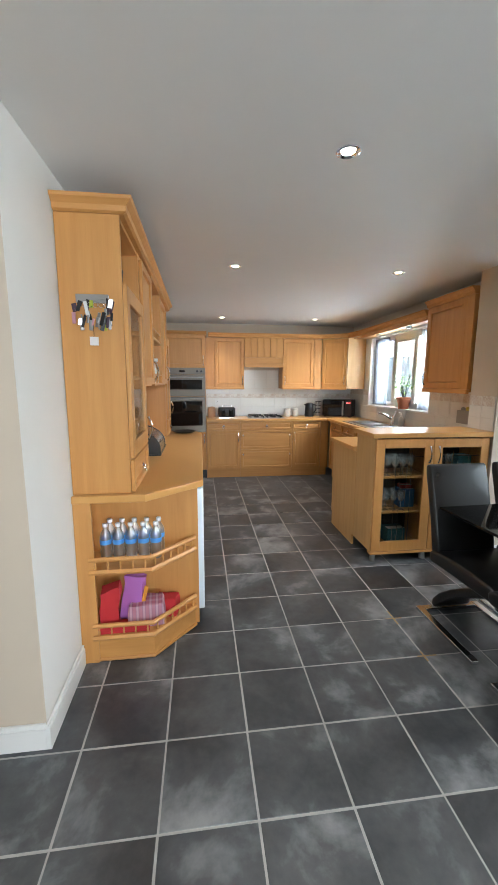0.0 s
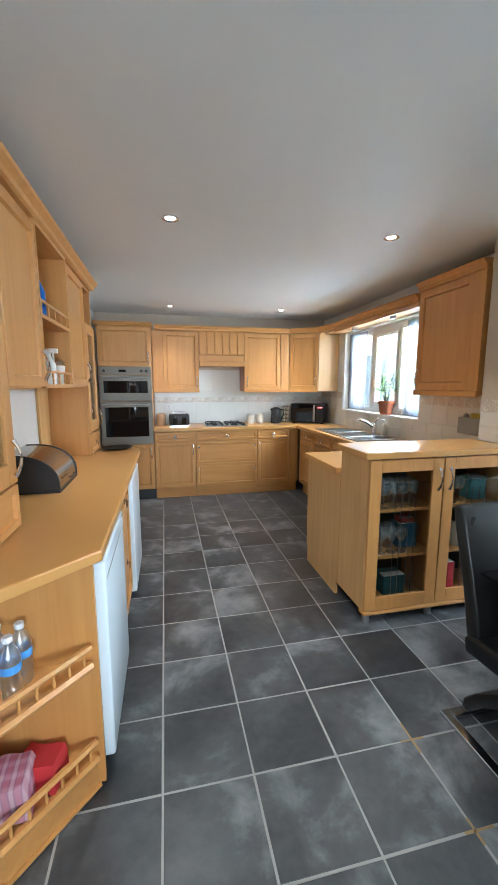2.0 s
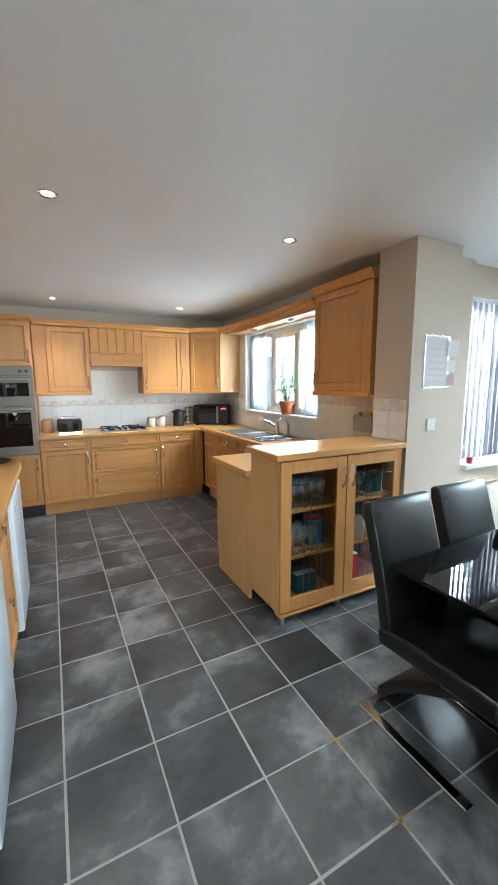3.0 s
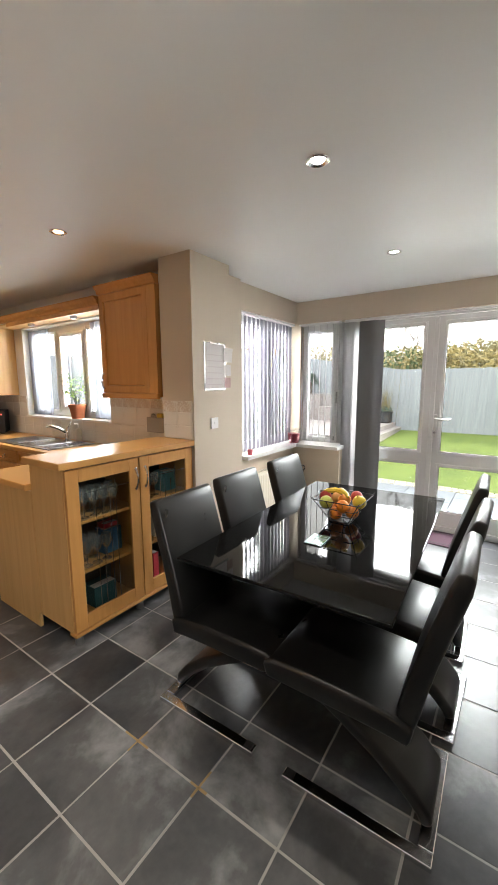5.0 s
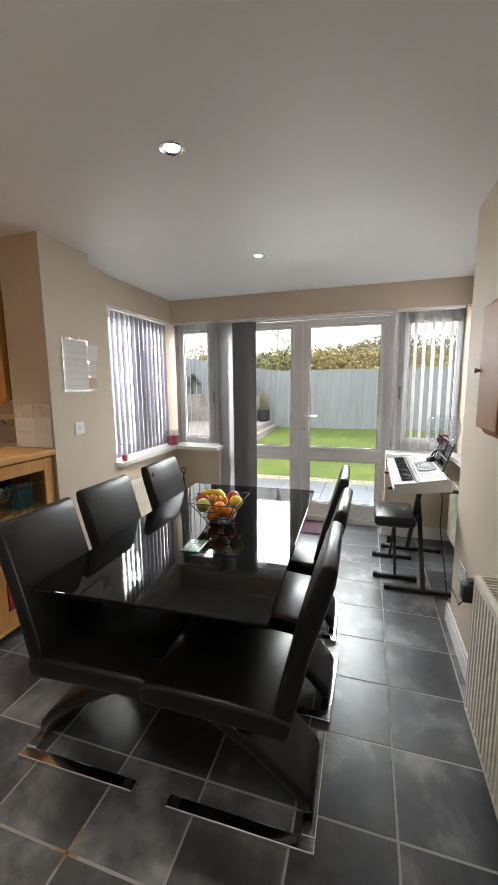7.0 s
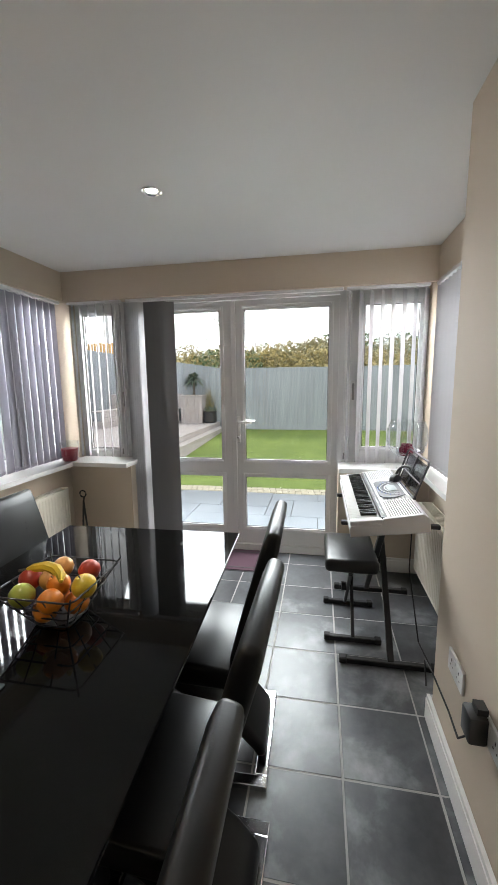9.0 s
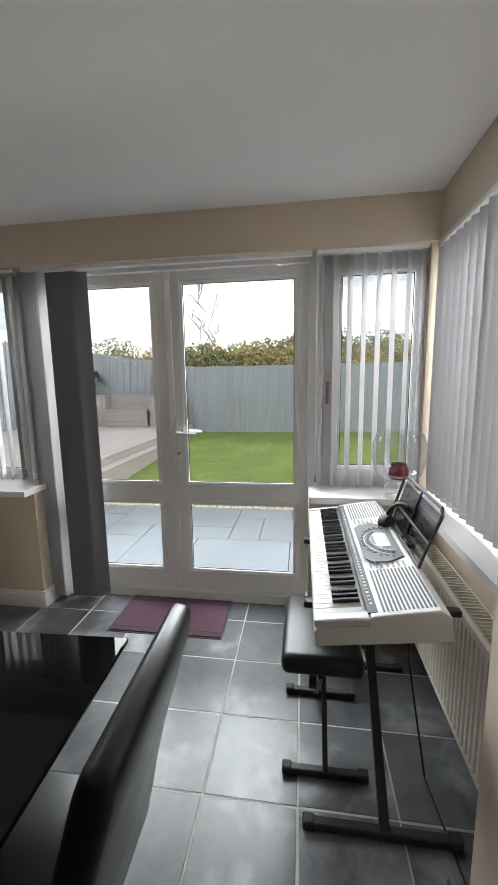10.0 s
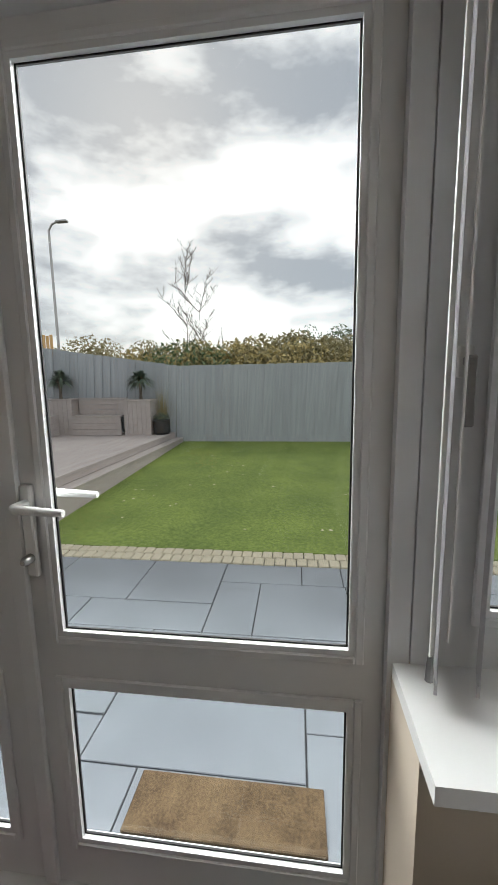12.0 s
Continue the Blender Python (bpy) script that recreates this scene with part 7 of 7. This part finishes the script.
ky = thing("key_rack", "metal key rack crowded with keys and fobs", "key rack", pose(-0.585, 1.9545, 1.72))
part("rail", bevelled(boxes([(0.0, 0.15, -0.008, 0, 0.15, 0.19)]), 0.002, 1), STEEL, ky)
rnd = random.Random(4)
KEYM = [STEEL, BLACK, mat("dark_leather_fob", (0.06, 0.03, 0.05), 0.5), mat("pink_fob", (0.5, 0.25, 0.3), 0.5), mat("lime_fob", (0.45, 0.5, 0.05), 0.5), WHITE]
for i in range(34):
    x, h = rnd.uniform(-0.01, 0.16), rnd.uniform(0.03, 0.065)
    z = rnd.uniform(0.02, 0.135)
    y = -0.012 - 0.004 * (i % 5)
    part("key" if i % 2 else "fob", bevelled(boxes([(-0.004 - 0.005 * (i % 3), 0.004 + 0.005 * (i % 2), -0.002, 0.002, 0, h)]), 0.0015, 1), KEYM[(0, 2, 0, 1, 0, 4, 1, 0, 3, 1, 0, 2, 0, 1, 5, 1)[i % 16]], ky, m=pose(x, y, z, rnd.uniform(-6, 6), rnd.uniform(-18, 18), rnd.uniform(-30, 30)))
for i in range(6):
    part("key_ring", tube(bmesh.new(), [(0.012 + 0.026 * i + 0.011 * math.cos(a), -0.014, 0.14 + 0.011 * math.sin(a)) for a in (math.pi * 2 * k / 10 for k in range(10))], 0.0015, 5, True), CHROME, ky)
part("paper_tag", boxes([(0.055, 0.095, -0.012, -0.010, -0.045, -0.005)]), PAPER, ky)
part("tag_string", boxes([(0.074, 0.076, -0.012, -0.011, -0.005, 0.05)]), BLACK, ky)

sp_ = thing("spray_bottle", "white trigger spray bottle on the dresser shelf", "bottle", pose(-0.40, 3.22, 1.495))
part("bottle", lathe([(0, 0), (0.035, 0), (0.036, 0.11), (0.015, 0.15), (0.013, 0.17), (0, 0.17)], 16), WHITE, sp_, smooth=True)
part("trigger", bevelled(boxes([(-0.012, 0.05, -0.012, 0.012, 0.17, 0.195), (0.02, 0.03, -0.006, 0.006, 0.125, 0.17)]), 0.003, 1), WHITE, sp_)
tum = thing("lidded_tumbler", "clear cup with domed lid on the dresser shelf", "cup", pose(-0.40, 3.40, 1.495))
part("cup", lathe([(0, 0), (0.032, 0), (0.042, 0.11), (0.04, 0.11), (0, 0.004)], 18), CREAM, tum, smooth=True)
part("lid", lathe([(0.043, 0.11), (0.04, 0.135), (0.015, 0.155), (0, 0.155)], 18), CLEAR, tum, smooth=True)
bl = thing("blue_bottle", "bright blue cleaning bottle on the upper shelf", "bottle", pose(-0.41, 3.14, 1.84))
part("bottle", lathe([(0, 0), (0.038, 0), (0.04, 0.13), (0.016, 0.19), (0.016, 0.22), (0, 0.22)], 16), mat("blue_plastic", (0.02, 0.14, 0.55), 0.3), bl, smooth=True)
hat = thing("dark_jar", "dark jar in the open dresser box", "jar", pose(-0.46, 2.10, 1.975))
part("jar", lathe([(0, 0), (0.06, 0), (0.07, 0.08), (0.05, 0.13), (0, 0.14)], 18), BLACK, hat, smooth=True)

# ---- glassware and boxes behind the glass doors ----
wine = None


def put_glass(m):
    global wine
    if wine is None:
        wine = thing("wine_glass", "clear stemmed wine glass on a cabinet shelf", "glass", m, "glasses in the cabinets")
        part("glass", lathe([(0.03, 0), (0.03, 0.003), (0.005, 0.008), (0.004, 0.07), (0.02, 0.085), (0.034, 0.12), (0.030, 0.165), (0.028, 0.165), (0.031, 0.12), (0.018, 0.09), (0, 0.082)], 16), STEMWARE, wine, smooth=True).visible_shadow = False
        return wine
    return copy_thing(wine, m)


for z in (0.438, 0.738):
    for i in range(10):
        x_ = 1.455 + 0.068 * (i % 5) + 0.03 * (i > 4)
        if z > 0.6 or x_ < 1.66:
            put_glass(pose(x_, 2.93 + 0.09 * (i > 4), z))
for x, y in ((1.95, 2.94), (2.02, 2.94), (2.09, 2.96), (1.98, 3.03)):
    put_glass(pose(x, y, 0.738))


def carton(name, x, y, z, w, d, h, color, label):
    b = thing(name, label, "box", pose(x, y, z))
    part("carton", bevelled(boxes([(0, w, 0, d, 0, h)]), 0.002, 1), mat(label.split()[0] + "_card", color, 0.5), b)
    part("flap", boxes([(0.004, w - 0.004, 0.004, d * 0.5, h + 0.0003, h + 0.0012)]), PAPER, b)


carton("box", 1.68, 2.98, 0.438, 0.13, 0.10, 0.16, (0.03, 0.13, 0.28), "blue cardboard box on a cabinet shelf")
carton("box", 1.70, 3.0, 0.598, 0.10, 0.08, 0.03, (0.45, 0.05, 0.04), "red cardboard lid on a blue box")
carton("box", 2.0, 2.90, 0.12, 0.05, 0.14, 0.22, (0.60, 0.03, 0.05), "crimson packet standing in the cabinet")
carton("box", 1.58, 2.97, 0.12, 0.16, 0.12, 0.13, (0.02, 0.09, 0.11), "teal box on the cabinet floor")
carton("box", 2.18, 2.96, 0.738, 0.12, 0.10, 0.15, (0.10, 0.28, 0.34), "turquoise box on a cabinet shelf")
for x in (1.98, 2.06, 2.14, 2.24):
    jar = thing("storage_jar", "dark glass storage jar in the cabinet", "jar", pose(x, 3.02, 0.438), "jars in the cabinet")
    part("jar", lathe([(0, 0), (0.034, 0), (0.036, 0.09), (0.028, 0.105), (0, 0.105)], 14), BLACK_GLASS, jar, smooth=True)
    part("lid", lathe([(0.03, 0.1055), (0.03, 0.125), (0, 0.125)], 14), STEEL, jar)
pl_ = thing("plate_stack", "white plates standing in the cabinet", "plates", pose(2.05, 2.95, 0.52, 0, 20, 0))
for i in range(2):
    part("plate", moved(lathe([(0, 0), (0.05, 0), (0.08, 0.01), (0.08, 0.013), (0.05, 0.004), (0, 0.004)], 20), pose(0.02 * i, 0, 0, 0, 75, 0)), WHITE, pl_, smooth=True)
for y, z in ((2.10, 1.535), (2.22, 1.535), (2.33, 1.535), (4.15, 1.535), (4.30, 1.535), (2.15, 1.12), (2.30, 1.12), (4.2, 1.12)):
    put_glass(pose(-0.50, y, z))
for y in (2.12, 2.26, 2.38):
    bw = thing("glass_dish", "stacked clear glass dish behind a glass door", "dish", pose(-0.47, y, 1.1205), "dishes in the dresser")
    part("dish", lathe([(0, 0), (0.035, 0), (0.06, 0.05), (0.057, 0.05), (0.033, 0.005), (0, 0.005)], 18), CREAM, bw, smooth=True)

# dark seals of the kitchen window's sashes, and an added wall above it
for y_ in (5.63, 4.455):
    tagged(part("trim", boxes([(2.684, 2.698, y_ - 0.011, y_ + 0.011, WZ0 + 0.03, WZ1 - 0.03)]), RUBBER), "dark rubber seal of the kitchen window sash", "seal", kind="structure")
# unseen wall, added to cut the sky light on the fence outside
setting("wall_upper", boxes([(2.62, 2.85, 3.25, 6.60, CZ + 0.16, 5.2)]), WALL, "unseen upper wall added to shade the fence outside", "wall")
for y0_, y1_ in ((0.575, 0.6548), (2.5002, 2.58)):
    tagged(part("trim", boxes([(4.5275, 4.60, y0_, y1_, 0.836, 2.199)]), UPVC), "white uPVC coupling post between door and window", "trim", kind="structure")

# ---- floor tiles ----
P, TX, TY = 0.345, 0.167, 2.116
JW = 0.0085
tiles = thing("floor", "dark slate effect square floor tiles with pale grout", "floor")
tiles["kind"] = "structure"
tile_mesh = None


def tile_data(w, h):
    bm = box(0, w, 0, h, -0.0055, 0.0)
    top = [e for e in bm.edges if all(v.co.z > -0.001 for v in e.verts)]
    bmesh.ops.bevel(bm, geom=top, offset=0.0012, segments=1, affect="EDGES")
    me = bpy.data.meshes.new("tile")
    bm.to_mesh(me)
    bm.free()
    me.materials.append(TILE)
    return me


TILE_MESH = tile_data(P - JW, P - JW)
rest = bmesh.new()
for i in range(-10, 14):
    for j in range(-14, 14):
        x0, y0 = TX + i * P, TY + j * P
        if x0 > 4.55 or x0 + P < -2.9 or y0 > 6.5 or y0 + P < -2.3:
            continue
        if (x0 > 2.6 and y0 > 3.0) or (x0 + P < -0.665 and y0 > 1.55) or (x0 > 1.2 and y0 < -0.35):
            continue
        near = y0 > 0.3 - P and x0 > -1.0
        rnd = random.Random(i * 97 + j)
        if near:
            o = new("tile", TILE_MESH)
            o.parent = tiles
            o.matrix_basis = pose(x0 + JW / 2 + rnd.uniform(-0.0008, 0.0008), y0 + JW / 2 + rnd.uniform(-0.0008, 0.0008), rnd.uniform(-0.0006, 0.0), 0, 0, rnd.uniform(-0.12, 0.12))
        else:
            add_box(rest, x0 + JW / 2, x0 + P - JW / 2, y0 + JW / 2, y0 + P - JW / 2, -0.0058, -0.0003)
tagged(part("floor_tiles_far", rest, TILE), "dark slate effect floor tiles of the entrance", "floor", kind="stuff")
stain = bmesh.new()
for x0, x1, y0, y1 in ((3, 3, -0.16, 0.22), (2.86, 3.14, 0, 0), (2.9, 3.2, -1, -1), (3, 3, -1.1, -0.9)):
    add_box(stain, TX + x0 * P - 0.0058, TX + x1 * P + 0.0058, TY + y0 * P - 0.0058, TY + y1 * P + 0.0058, -0.006, -0.0011)
tagged(part("stained_grout", stain, GROUT_STAIN), "ochre stains in the floor grout", "floor", kind="structure")
